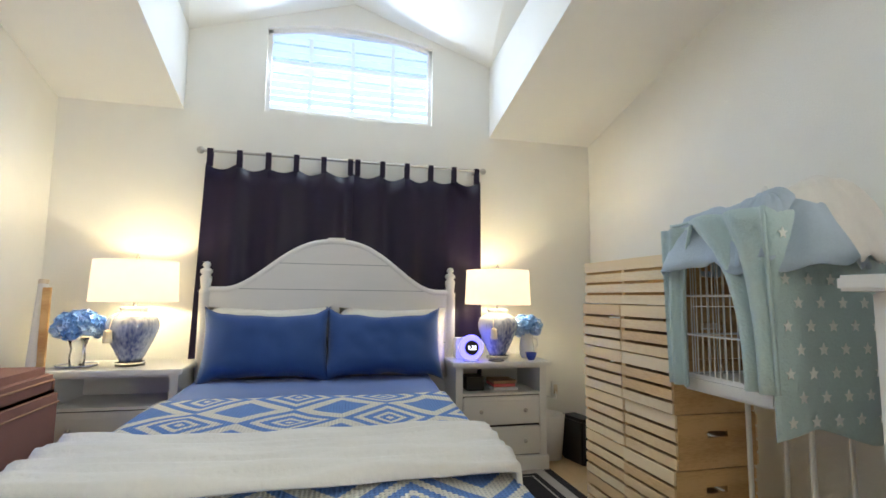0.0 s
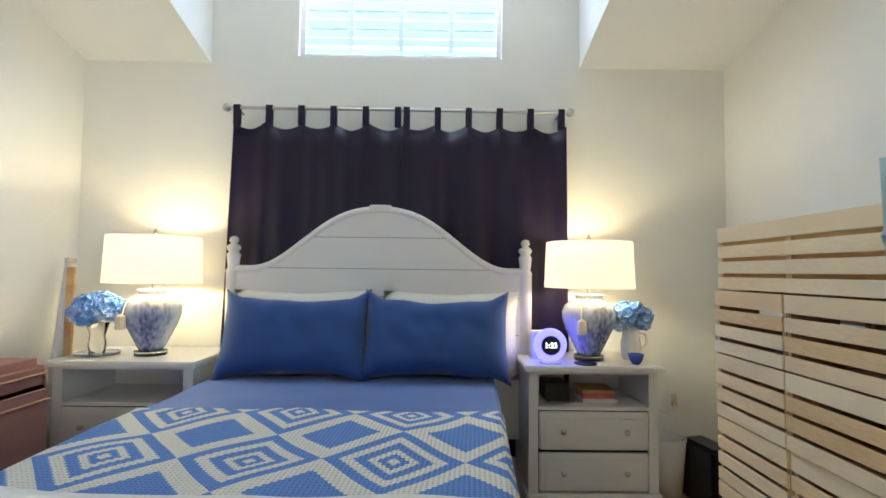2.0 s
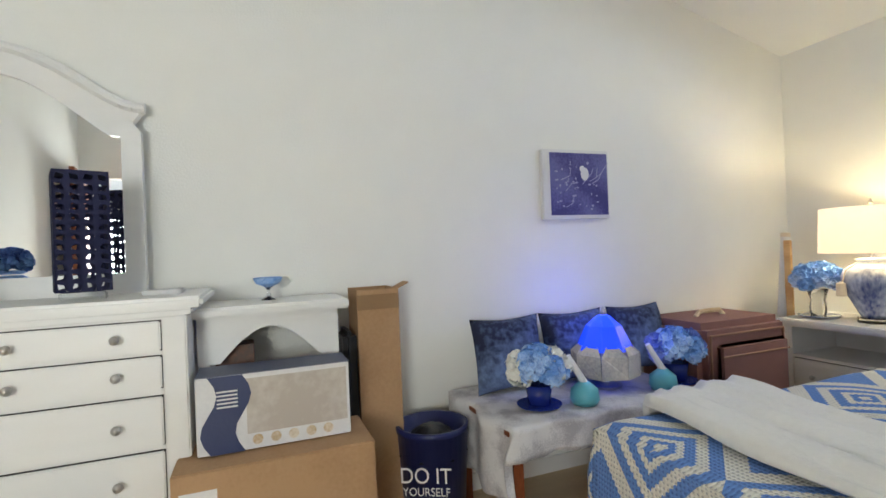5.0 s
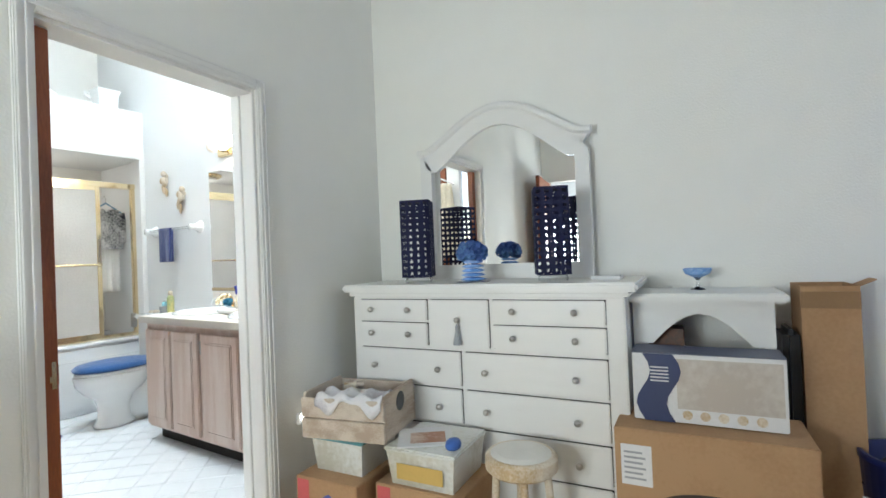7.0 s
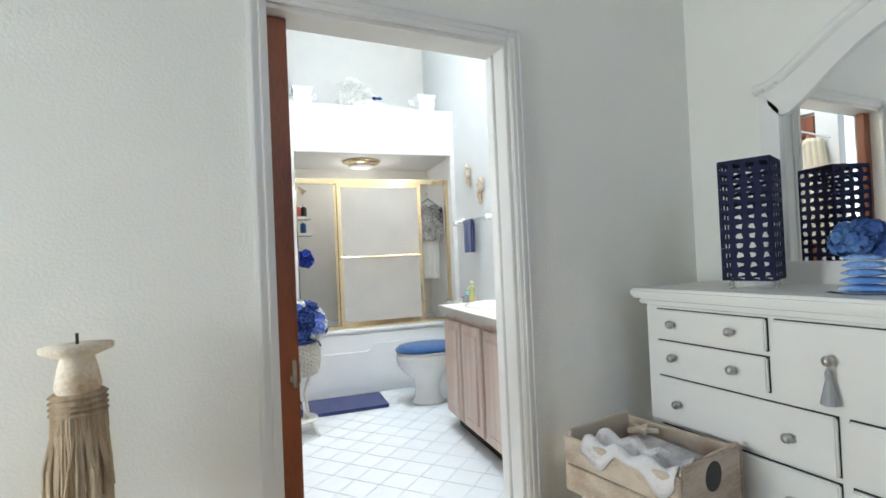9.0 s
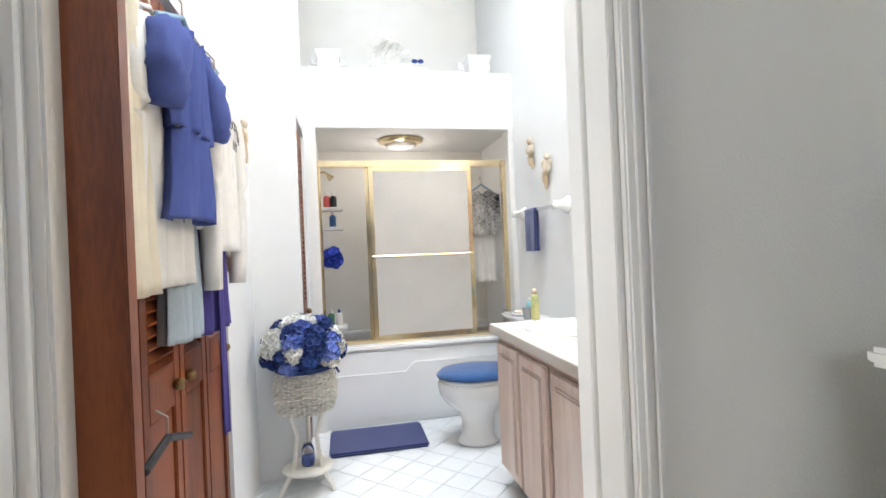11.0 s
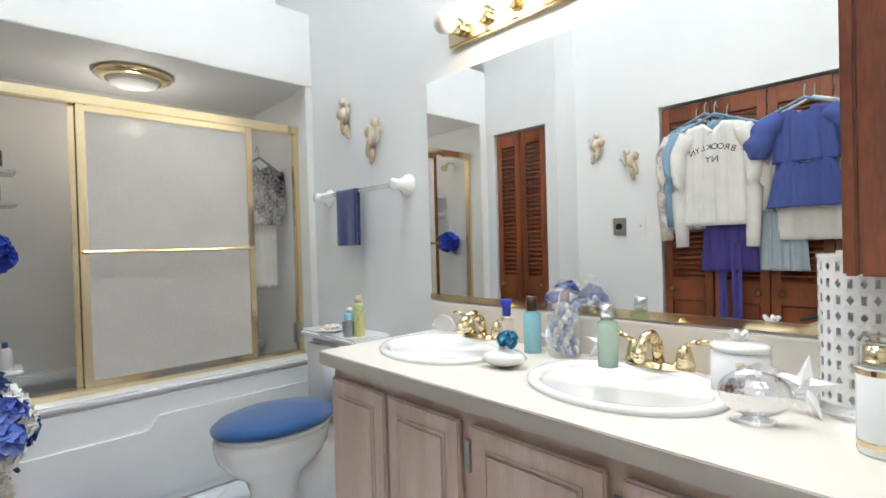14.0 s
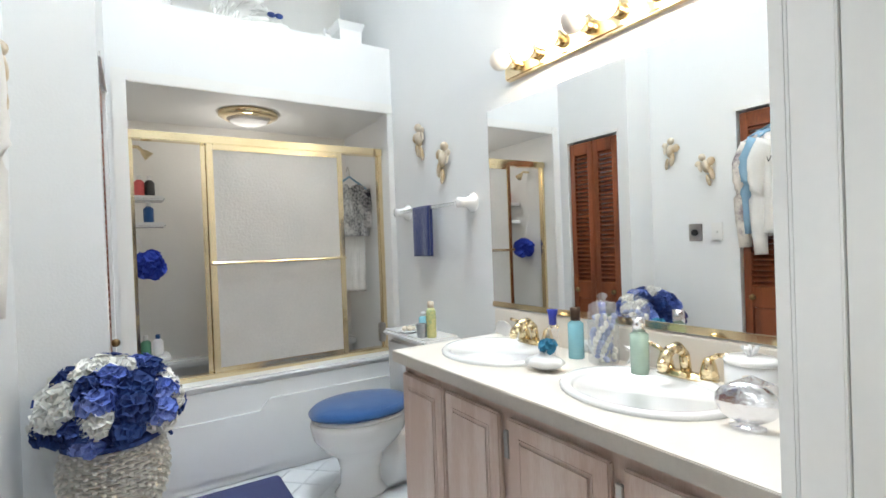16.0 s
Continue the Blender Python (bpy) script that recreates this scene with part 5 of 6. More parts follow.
fl = struct("bath_floor", bb(B(), UW - 0.1, -0.06, -0.1, UE + 0.1, VB, -0.003), GROUT, "white tiled bathroom floor", BATH)
_b = B()
bb(_b, UW - 0.12, -0.02, 0, UW, VB + 0.1, BC)
struct("bath_wall_west", _b, BPAINT, "white bathroom wall behind the vanity", BATH)
_b = B()
bb(_b, UE, 0.03, 0, UE + 0.1, 0.15, BC)
bb(_b, UE, 1.29, 0, UE + 0.1, 1.87, BC)
bb(_b, U2, 1.87, 0, UE + 0.1, C2[0], BC)
bb(_b, U2, C2[1], 0, UE + 0.1, VT - 0.001, BC)
bb(_b, UE, VT - 0.001, 0, UE + 0.1, VB + 0.1, BC)
bb(_b, UE, 0.15, 1.97, UE + 0.1, 1.29, BC)
bb(_b, U2, C2[0], 1.97, UE + 0.1, C2[1], BC)
struct("bath_wall_east", _b, BPAINT, "white bathroom wall with two closets", BATH)
struct("closet_back", bb(B(), UE + 0.18, 0.1, 0, UE + 0.24, 2.6, 2.2), BPAINT, "closet back wall", BATH)
_b = B()
bb(_b, UW, 0.0, 0, -0.02, 0.02, BC)
bb(_b, -0.02, 0.0, 1.92, UE, 0.02, BC)
struct("bath_wall_north", _b, BPAINT, "white bathroom wall around the doorway", BATH)
_b = B()
bb(_b, 0.62, VT, 0, UE, VB, 2.46)
bb(_b, UW, VT, 2.06, 0.62, VT + 0.10, 2.46)
bb(_b, UW, VT, 0.56, UW + 0.03, VS + 0.03, 2.06)
struct("alcove_wall", _b, BPAINT, "white wall around the bath alcove", BATH)
struct("plant_ledge", bb(B(), UW, VT + 0.10, 2.062, 0.62, VB, 2.458), BPAINT, "white ledge above the bath", BATH)
struct("bath_wall_south", bb(B(), UW, VB, 0, UE, VB + 0.1, BC), SHTILE, "pale shower surround and end wall", BATH)
_b = B()
bb(_b, UW - 0.1, -0.05, BC, UE + 0.1, 0.36, BC + 0.1)
bb(_b, UW - 0.1, 1.84, BC, UE + 0.1, VB + 0.1, BC + 0.1)
bb(_b, UW - 0.1, 0.36, BC, -0.5, 1.84, BC + 0.1)
bb(_b, 0.5, 0.36, BC, UE + 0.1, 1.84, BC + 0.1)
struct("bath_ceiling", _b, BPAINT, "high white bathroom ceiling with a skylight opening", BATH)
# unseen shaft, added to keep the lamp's direct light off the upper walls
_b = B()
bb(_b, -0.56, 0.30, BC + 0.1, -0.50, 1.90, 5.6)
bb(_b, 0.50, 0.30, BC + 0.1, 0.56, 1.90, 5.6)
bb(_b, -0.50, 0.30, BC + 0.1, 0.50, 0.36, 5.6)
bb(_b, -0.50, 1.84, BC + 0.1, 0.50, 1.90, 5.6)
bb(_b, -0.56, 0.30, 5.6, 0.56, 1.90, 5.65)
struct("skylight_shaft", _b, BPAINT, "unseen white shaft added to narrow the skylight's light", BATH)
_b = B()
bb(_b, 0.60, VT - 0.012, 0.0, 0.66, VT - 0.001, 2.11, 0.004)
bb(_b, UW + 0.001, VT - 0.012, 2.05, 0.598, VT - 0.001, 2.11, 0.004)
bb(_b, UW + 0.001, VT - 0.012, 0.56, UW + 0.04, VT - 0.001, 2.048, 0.004)
struct("alcove_trim", _b, TRIM, "white moulding around the bath alcove", BATH)

# ---- bath and shower ----
tub = bt("bathtub", "white built-in bathtub with moulded apron", "bathtub")
part("apron", bb(B(), UW + 0.002, VT + 0.02, 0, 0.618, VT + 0.08, 0.52, 0.012), ACRYL, tub)
part("apron_panel", poly(B(), [(-0.74, 0.06), (0.58, 0.06), (0.58, 0.36), (0.05, 0.36), (0.0, 0.42), (-0.74, 0.42)], 0.012, Matrix.Translation((0, -VT - 0.020, 0))), ACRYL, tub)
part("rim", bb(B(), UW + 0.002, VT + 0.01, 0.52, 0.618, VT + 0.20, 0.55, 0.01), ACRYL, tub)
part("basin", bb(B(), UW + 0.002, VT + 0.20, 0.08, 0.618, VT + 0.22, 0.55), ACRYL, tub)
part("back_rim", bb(B(), UW + 0.002, VB - 0.1, 0.50, 0.618, VB - 0.002, 0.55, 0.01), ACRYL, tub)
sd = bt("shower_doors", "brass framed sliding shower doors of pebbled glass", "shower door")
Z0, Z1 = 0.55, 1.85


def bar(u0, u1, z0, z1, v=VS, d=0.03, name="rail", parent=sd):
    part(name, bb(B(), u0, v, z0, u1, v + d, z1, 0.004), GOLD, parent)


bar(UW + 0.03, 0.615, Z1 - 0.045, Z1, VS - 0.02, 0.06, "top_track")
bar(UW + 0.03, 0.615, Z0 + 0.001, Z0 + 0.03, VS - 0.02, 0.06, "bottom_track")
bar(UW + 0.03, UW + 0.06, Z0 + 0.03, Z1 - 0.045, VS - 0.01, 0.04, "side_jamb")
bar(0.585, 0.615, Z0 + 0.03, Z1 - 0.045, VS - 0.01, 0.04, "side_jamb")
for a, c, v in ((-0.50, 0.255, VS - 0.015), (-0.46, 0.28, VS + 0.018)):
    fr = part("door_frame", bb(B(), a, v, Z0 + 0.03, a + 0.032, v + 0.014, Z1 - 0.045, 0.003), GOLD, sd)
    for q in ((c - 0.032, c, Z0 + 0.03, Z1 - 0.045), (a + 0.032, c - 0.032, Z1 - 0.075, Z1 - 0.045), (a + 0.032, c - 0.032, Z0 + 0.03, Z0 + 0.055)):
        part("stile", bb(B(), q[0], v, q[2], q[1], v + 0.014, q[3], 0.003), GOLD, fr)
    part("pane", bb(B(), a + 0.03, v + 0.005, Z0 + 0.05, c - 0.03, v + 0.009, Z1 - 0.07), FROST, fr)
part("towel_bar", cyl(B(), (-0.49, -VS + 0.045, 1.165), (0.245, -VS + 0.045, 1.165), 0.009), GOLD, sd)
for u in (-0.484, 0.239):
    part("bar_post", cyl(B(), (u, -VS + 0.045, 1.165), (u, -VS + 0.01, 1.165), 0.008), GOLD, sd)
part("hand_grip", bb(B(), UW + 0.06, VS - 0.05, 0.62, UW + 0.10, VS - 0.012, 0.74, 0.006), NICKEL, sd)
cl = bt("ceiling_light", "round brass rimmed glass ceiling light", "ceiling light", -0.02, 2.88, 2.061)
part("rim", lathe(B(), [(0.17, 0), (0.17, -0.02), (0.13, -0.04), (0.125, -0.035)], seg=36), GOLD, cl, smooth=True)
part("bowl", lathe(B(), [(0.125, -0.035), (0.10, -0.055), (0.05, -0.07), (0.001, -0.072)], seg=32), PAPER, cl, smooth=True)
shl = bt("shower_shelf", "white corner shelf with bottles", "shelf", 0.54, 3.0, 0)
for z in (1.53, 1.38, 0.62):
    part("tray", bb(B(), -0.10, -0.1, z, 0.07, 0.1, z + 0.025, 0.008), ACRYL, shl)
for k, (u, z, c) in enumerate(((-0.03, 1.555, BLACK), (0.02, 1.555, PINKISH), (-0.02, 1.405, TEXTILE_BLUE), (-0.04, 0.645, PAPER), (0.02, 0.645, mat("green_bottle", (0.06, 0.22, 0.12), 0.3)))):
    o = bt("shower_bottle", "small plastic shower bottle on the shelf", "bottle", 0.54 + u, 3.0, z + 0.001, group="shower bottles")
    part("body", lathe(B(), [(0.024, 0), (0.026, 0.01), (0.026, 0.08), (0.012, 0.095)]), c, o, smooth=True)
    part("cap", lathe(B(), [(0.012, 0.095), (0.012, 0.12), (0.004, 0.122)]), PAPER if c is not PAPER else TEXTILE_BLUE, o)
shd = bt("wall_spray", "small brass shower head on the end wall", "shower head", 0.62, 2.80, 1.80)
part("arm", tube(B(), [(0, 0, 0), (-0.06, 0, 0.0), (-0.09, 0, -0.03)], 0.009), GOLD, shd)
part("rose", cyl(B(), (-0.08, 0, -0.02), (-0.11, 0, -0.05), 0.014, 0.028), GOLD, shd)
lf = bt("bath_puff", "royal blue netted bath puff", "bath puff", 0.54, 2.80, 1.15)
for k in range(6):
    piece("ruffle", blossom_mesh(20, 0.055, mat("royal_blue_net", (0.02, 0.05, 0.40), 0.8), 30) if k == 0 else lf.children[0].data, lf, pose(0.03 * math.cos(k), 0.03 * math.sin(k), 0.02 * (k % 3), 40 * k, 0, 60 * k))
part("cord", cyl(B(), (0, 0, 0.05), (0.07, 0, 0.30), 0.002), PAPER, lf)


def shirt(o, w, h, material, u, v, z1, sleeve=0.0, flare=0.0, seed=0, name="body", thick=0.034):
    """A garment hanging flat against the wall, wide along v, its front to the west; z1 is its shoulder line."""
    _b = B()
    for s in (1, -1):
        def f(a, c):
            y = (a - 0.5) * 2
            zz = h * (1 - c)
            half = w / 2 * (1 - 0.10 * max(0, 0.3 - (1 - c)) / 0.3 + flare * (1 - c) * (1 - c))
            drop = 0.10 * w * abs(y) ** 1.5 if c > 0.8 else 0.10 * w * abs(y) ** 1.5 * c
            fold = 0.010 * math.sin(11 * y + seed + 2 * c) * (1 - c) + 0.006 * math.sin(27 * y + seed)
            neck = -0.05 * max(0, 1 - abs(y) / 0.32) if c > 0.93 else 0
            return (u - s * thick * math.sqrt(max(0, 1 - y ** 2)) + fold, -v + y * half, z1 - zz - drop * 0.6 + neck)
        sheet(_b, 26, 22, f)
    bmesh.ops.remove_doubles(_b, verts=_b.verts, dist=0.001)
    part(name, _b, material, o, smooth=True, solid=0.003)
    if sleeve:
        for s in (1, -1):
            part("sleeve", sweep(B(), [(u, -v + s * w * 0.40, z1 - 0.07 * w - 0.03), (u - 0.012, -v + s * w * 0.55, z1 - 0.16), (u - 0.015, -v + s * (w * 0.56), z1 - sleeve * 0.55), (u - 0.01, -v + s * (w * 0.53), z1 - sleeve)], (0.055, 0.052, 0.044, 0.034)), material, o, smooth=True)


def hanger(o, u, v, z, w=0.38, material=SKYCLOTH):
    part("hanger", tube(B(), [(u, -v - w / 2, z - 0.05), (u, -v, z + 0.03), (u, -v + w / 2, z - 0.05)], 0.007), material, o)
    part("hook", tube(B(), [(u, -v, z + 0.03), (u, -v, z + 0.07), (u + 0.025, -v, z + 0.10), (u + 0.055, -v, z + 0.075)], 0.003), NICKEL, o)


jk = bt("hanging_pyjamas", "black and white patterned top with white trousers hanging in the shower", "clothes", -0.665, 2.86, 0, -90)
shirt(jk, 0.23, 0.36, mat("ink_blot_cloth", (0.78, 0.77, 0.75), 0.9, second=(0.012, 0.014, 0.03), size=10, mix=-0.005), 0.05, 0, 1.66, 0.3, 0.1, 3)
shirt(jk, 0.17, 0.52, WHITECLOTH, 0.07, 0.02, 1.44, 0, 0.0, 5, "trousers")
hanger(jk, 0.05, 0, 1.68, 0.24)

# ---- toilet ----
to = bt("toilet", "white toilet with blue plush lid cover", "toilet", UW, 2.05, 0)
part("bowl", lathe(B(), [(0.105, 0.0), (0.112, 0.02), (0.088, 0.06), (0.085, 0.14), (0.10, 0.20), (0.155, 0.255), (0.188, 0.31), (0.196, 0.36), (0.196, 0.38), (0.19, 0.39)], (0.47, 0, 0), 32, sq=(1.25, 0.95)), CERAM, to, smooth=True)
part("pedestal", box(B(), 0.08, -0.10, 0, 0.42, 0.10, 0.34, 0.04), CERAM, to, smooth=True)
part("seat", lathe(B(), [(0.195, 0.391), (0.20, 0.40), (0.195, 0.412), (0.10, 0.414)], (0.46, 0, 0), 32, sq=(1.25, 0.95)), CERAM, to, smooth=True)
part("lid_cover", lathe(B(), [(0.205, 0.415), (0.212, 0.43), (0.19, 0.452), (0.10, 0.462), (0.001, 0.464)], (0.46, 0, 0), 36, wob=0.012, sq=(1.25, 0.95)), TEXTILE_BLUE, to, "deep blue plush cover", smooth=True)
part("tank", box(B(), 0.01, -0.23, 0.36, 0.20, 0.23, 0.72, 0.03), CERAM, to, smooth=True)
part("tank_lid", box(B(), 0.005, -0.245, 0.72, 0.215, 0.245, 0.755, 0.012), CERAM, to)
part("flush_handle", tube(B(), [(0.20, 0.17, 0.66), (0.225, 0.17, 0.66), (0.225, 0.10, 0.65)], 0.008), GOLD, to)


def bottle(name, label, u, v, z, prof, body, cap_from, cap, group=""):
    """A turned bottle; the rings from cap_from on are its cap."""
    o = bt(name, label, "bottle", u, v, z, group=group)
    part("body", lathe(B(), prof[:cap_from]), body, o, smooth=True)
    part("cap", lathe(B(), prof[cap_from - 1:]), cap, o, smooth=True)
    return o


bottle("mouthwash_bottle", "blue and white toiletry bottle on the toilet tank", -0.66, 1.95, 0.756, [(0.024, 0), (0.026, 0.01), (0.024, 0.09), (0.014, 0.10), (0.013, 0.12), (0.002, 0.122)], AQUA, 4, PAPER)
bottle("air_freshener", "yellow and green spray can on the toilet tank", -0.66, 1.87, 0.756, [(0.024, 0), (0.025, 0.01), (0.025, 0.13), (0.016, 0.15), (0.016, 0.18), (0.002, 0.185)], mat("yellow_green_can", (0.65, 0.60, 0.25), 0.3, second=(0.15, 0.35, 0.2)), 4, IVORY)
part("tumbler", lathe(B(), [(0.022, 0), (0.028, 0.07), (0.025, 0.07), (0.02, 0.005)]), GREYMAT, bt("tumbler", "small grey-blue tumbler on the tank", "tumbler", -0.62, 1.90, 0.756))
dsh = bt("shell_dish", "small dish of pale sea shells on the tank", "dish", -0.64, 2.08, 0.756)
part("dish", lathe(B(), [(0.04, 0), (0.06, 0.012), (0.055, 0.014), (0.02, 0.006)]), CERAM, dsh)
for k in range(5):
    part("shell", ball(B(), (0.025 * math.cos(k * 1.3), 0.025 * math.sin(k * 1.3), 0.022), 0.016, 0.012, 0.011, 10), IVORY, dsh, smooth=True)

# ---- west wall fittings ----
tbar = bt("towel_bar", "white ceramic towel bar with clear rod", "towel bar", UW, 2.0, 1.42)
part("rod", cyl(B(), (0.065, -0.32, 0), (0.065, 0.32, 0), 0.010), GLASS, tbar)
for y in (-0.33, 0.33):
    part("bracket", lathe(B(), [(0.05, 0), (0.045, 0.012), (0.028, 0.03), (0.022, 0.06), (0.026, 0.085), (0.01, 0.09)], seg=16), CERAM, tbar, smooth=True, m=pose(0, y, 0, 0, 90, 0))
tw = bt("hand_towel", "folded navy hand towel hanging over the bar", "towel", UW + 0.065, 2.05, 1.42)
part("towel", sheet(B(), 12, 40, lambda a, c: (0.014 * math.cos(math.pi * min(1, max(0, (c - 0.45) / 0.1))) + 0.006 * math.sin(9 * a) * abs(c - 0.5) * 2, -0.085 + 0.17 * a, 0.013 - 0.27 * max(0, abs(c - 0.5) - 0.05) / 0.45)), NAVYTOWEL, tw, smooth=True, solid=0.010)


def cherub(u, v, z, side, tilt):
    """A small plaster wall ornament, kept as one plain shape."""
    _b = B()
    for c, r in (((0, 0, 0.0), (0.02, 0.028, 0.045)), ((0, 0.008, 0.065), (0.022, 0.022, 0.024)), ((0, -0.02, -0.055), (0.016, 0.017, 0.045)), ((0, 0.012, -0.09), (0.012, 0.013, 0.04)), ((0, 0.04, 0.01), (0.01, 0.012, 0.035)), ((0, -0.035, 0.02), (0.01, 0.03, 0.028)), ((0, 0.045, 0.035), (0.008, 0.022, 0.018))):
        ball(_b, c, *r, 12)
    o = tagged(part("plaster_cherub", _b, IVORY, None, smooth=True, m=BATH @ pose(u + side * 0.018, -v, z, tilt, 0, 0 if side > 0 else 180)), "small antique-gold plaster wall ornament", "wall ornament", "plaster wall ornaments")
    return o


cherub(UW, 2.14, 1.82, 1, 10)
cherub(UW, 1.90, 1.67, 1, -12)
cherub(UE, 1.71, 1.80, -1, 10)
cherub(UE, 1.47, 1.66, -1, -15)
for v, z, w, nm, lb, c in ((1.56, 1.24, 0.045, "timer_dial", "square nickel wall timer with black dial", NICKEL), (1.42, 1.24, 0.035, "light_switch", "white wall light switch", TRIM)):
    o = bt(nm, lb, "switch", UE, v, z)
    part("plate", box(B(), -0.008, -w, -0.057, 0, w, 0.057, 0.003), c, o)
    part("dial" if c is NICKEL else "toggle", cyl(B(), (-0.008, 0, 0), (-0.022, 0, 0), 0.02 if c is NICKEL else 0.006), BLACK if c is NICKEL else TRIM, o)

# ---- vanity ----
UF = -0.285
va = bt("vanity_cabinet", "pickled oak vanity cabinet with raised panel doors", "vanity cabinet")
part("carcass", bb(B(), UW + 0.002, 0.03, 0.09, UF - 0.04, 1.465, 0.62), PICKLED, va)
part("face_frame", bb(B(), UF - 0.04, 0.03, 0.09, UF - 0.02, 1.485, 0.765), PICKLED, va)
part("end_panel", bb(B(), UW + 0.002, 1.465, 0.09, UF - 0.04, 1.485, 0.765), PICKLED, va)
part("toe_kick", bb(B(), UW + 0.002, 0.05, 0, UF - 0.08, 1.46, 0.09), DARKGAP, va)


def vdoor(v0, v1, z0, z1, name="door"):
    d = part(name, bb(B(), UF - 0.0195, v0, z0, UF, v1, z1, 0.005), PICKLED, va)
    if z1 - z0 > 0.3:
        q = B()
        e = 0.055
        bb(q, UF, v0 + e, z0 + e, UF + 0.007, v1 - e, z1 - e, 0.006)
        part("raised_panel", q, PICKLED, d)
        g = B()
        for a in ((v0 + e - 0.008, v1 - e + 0.008, z0 + e - 0.008, z0 + e - 0.002), (v0 + e - 0.008, v1 - e + 0.008, z1 - e + 0.002, z1 - e + 0.008)):
            bb(g, UF + 0.0002, a[0], a[2], UF + 0.0035, a[1], a[3])
        for a in (v0 + e - 0.008, v1 - e + 0.002):
            bb(g, UF + 0.0002, a, z0 + e - 0.002, UF + 0.0035, a + 0.006, z1 - e + 0.002)
        part("bead", g, PICKLED, d)
    return d


vdoor(1.185, 1.475, 0.11, 0.725)
vdoor(0.875, 1.165, 0.11, 0.725)
vdoor(0.485, 0.835, 0.11, 0.725)
vdoor(0.05, 0.45, 0.55, 0.725, "drawer")
vdoor(0.05, 0.45, 0.11, 0.53)
for v in (0.855, 0.467):
    part("hinge", bb(B(), UF - 0.0185, v - 0.010, 0.60, UF - 0.008, v + 0.010, 0.68, 0.002), NICKEL, va, "dark bronze hinge")
ct = bt("vanity_counter", "cream laminate vanity counter with low backsplash", "countertop")
q = B()
for v0, v1, vc in ((0.025, 0.89, 0.58), (0.89, 1.505, 1.20)):
    u0, u1, uc = UW + 0.002, -0.262, -0.545
    rim = [math.atan2(b - vc, a - uc) for a in (u0, u1) for b in (v0, v1)]
    rim = sorted(rim + [-math.pi + 6.2832 * k / 40 for k in range(40)])
    ins, outs = [], []
    for a in rim:
        c, s_ = math.cos(a), math.sin(a)
        reach = min(((u1 if c > 0 else u0) - uc) / c if abs(c) > 1e-6 else 9, ((v1 if s_ > 0 else v0) - vc) / s_ if abs(s_) > 1e-6 else 9)
        k = 0.90 / math.sqrt((c / 0.195) ** 2 + (s_ / 0.235) ** 2)
        ins.append(q.verts.new((uc + k * c, -vc - k * s_, 0.81)))
        outs.append(q.verts.new((uc + reach * c, -vc - reach * s_, 0.81)))
    for k in range(len(rim)):
        j = (k + 1) % len(rim)
        q.faces.new((ins[k], ins[j], outs[j], outs[k]))
bmesh.ops.recalc_face_normals(q, faces=q.faces)
part("top", q, LAMIN, ct, solid=0.02)
part("end_edge", bb(B(), UW + 0.002, 1.502, 0.768, -0.262, 1.505, 0.807), LAMIN, ct)
part("front_edge", bb(B(), -0.262, 0.025, 0.768, -0.259, 1.505, 0.807), mat("grey_edge_band", (0.60, 0.55, 0.48), 0.4), ct)
part("backsplash", bb(B(), UW + 0.002, 0.025, 0.81, UW + 0.02, 1.505, 0.925, 0.004), LAMIN, ct)
for v in (1.20, 0.58):
    sk = bt("sink_basin", "white oval drop-in sink basin", "sink", -0.545, v, 0.81, group="twin sinks")
    part("basin", lathe(B(), [(1.0, 0.001), (1.0, 0.010), (0.96, 0.016), (0.88, 0.014), (0.83, 0.004), (0.79, -0.03), (0.70, -0.085), (0.5, -0.12), (0.2, -0.132), (0.02, -0.134)], seg=48, sq=(0.195, 0.235)), CERAM, sk, smooth=True)
    part("drain", cyl(B(), (0, 0, -0.133), (0, 0, -0.128), 0.02), GOLD, sk)
    fc = bt("faucet", "polished brass two-handle faucet", "faucet", -0.735, v - 0.01, 0.81, group="brass faucets")
    part("deck", box(B(), -0.025, -0.085, 0.0, 0.03, 0.085, 0.022, 0.008), GOLD, fc, smooth=True)
    part("spout", tube(B(), [(0, 0, 0.02), (0.01, 0, 0.075), (0.04, 0, 0.10), (0.08, 0, 0.095), (0.11, 0, 0.07), (0.115, 0, 0.055)], 0.015, 14), GOLD, fc, smooth=True)
    for y in (-0.065, 0.065):
        h = part("handle", lathe(B(), [(0.026, 0.02), (0.02, 0.05), (0.014, 0.07), (0.004, 0.076)], (0, y, 0), 18), GOLD, fc, smooth=True)
        part("lever", tube(B(), [(0, y, 0.07), (0.01, y * 1.5, 0.088), (0.012, y * 2.0, 0.092)], 0.007), GOLD, h, smooth=True)
mi = bt("wall_mirror", "large frameless wall mirror with brass channel", "mirror")
part("glass", bb(B(), UW + 0.001, 0.03, 0.955, UW + 0.006, 1.525, 1.82), MIRROR, mi)
part("brass_channel", bb(B(), UW + 0.001, 0.03, 0.932, UW + 0.012, 1.528, 0.955, 0.002), GOLD, mi)
lb = bt("light_bar", "brass vanity light bar with round bulbs", "wall lamp", UW, 0.84, 1.96)
part("plate", box(B(), 0.0, -0.52, -0.055, 0.035, 0.50, 0.045, 0.006), GOLD, lb)
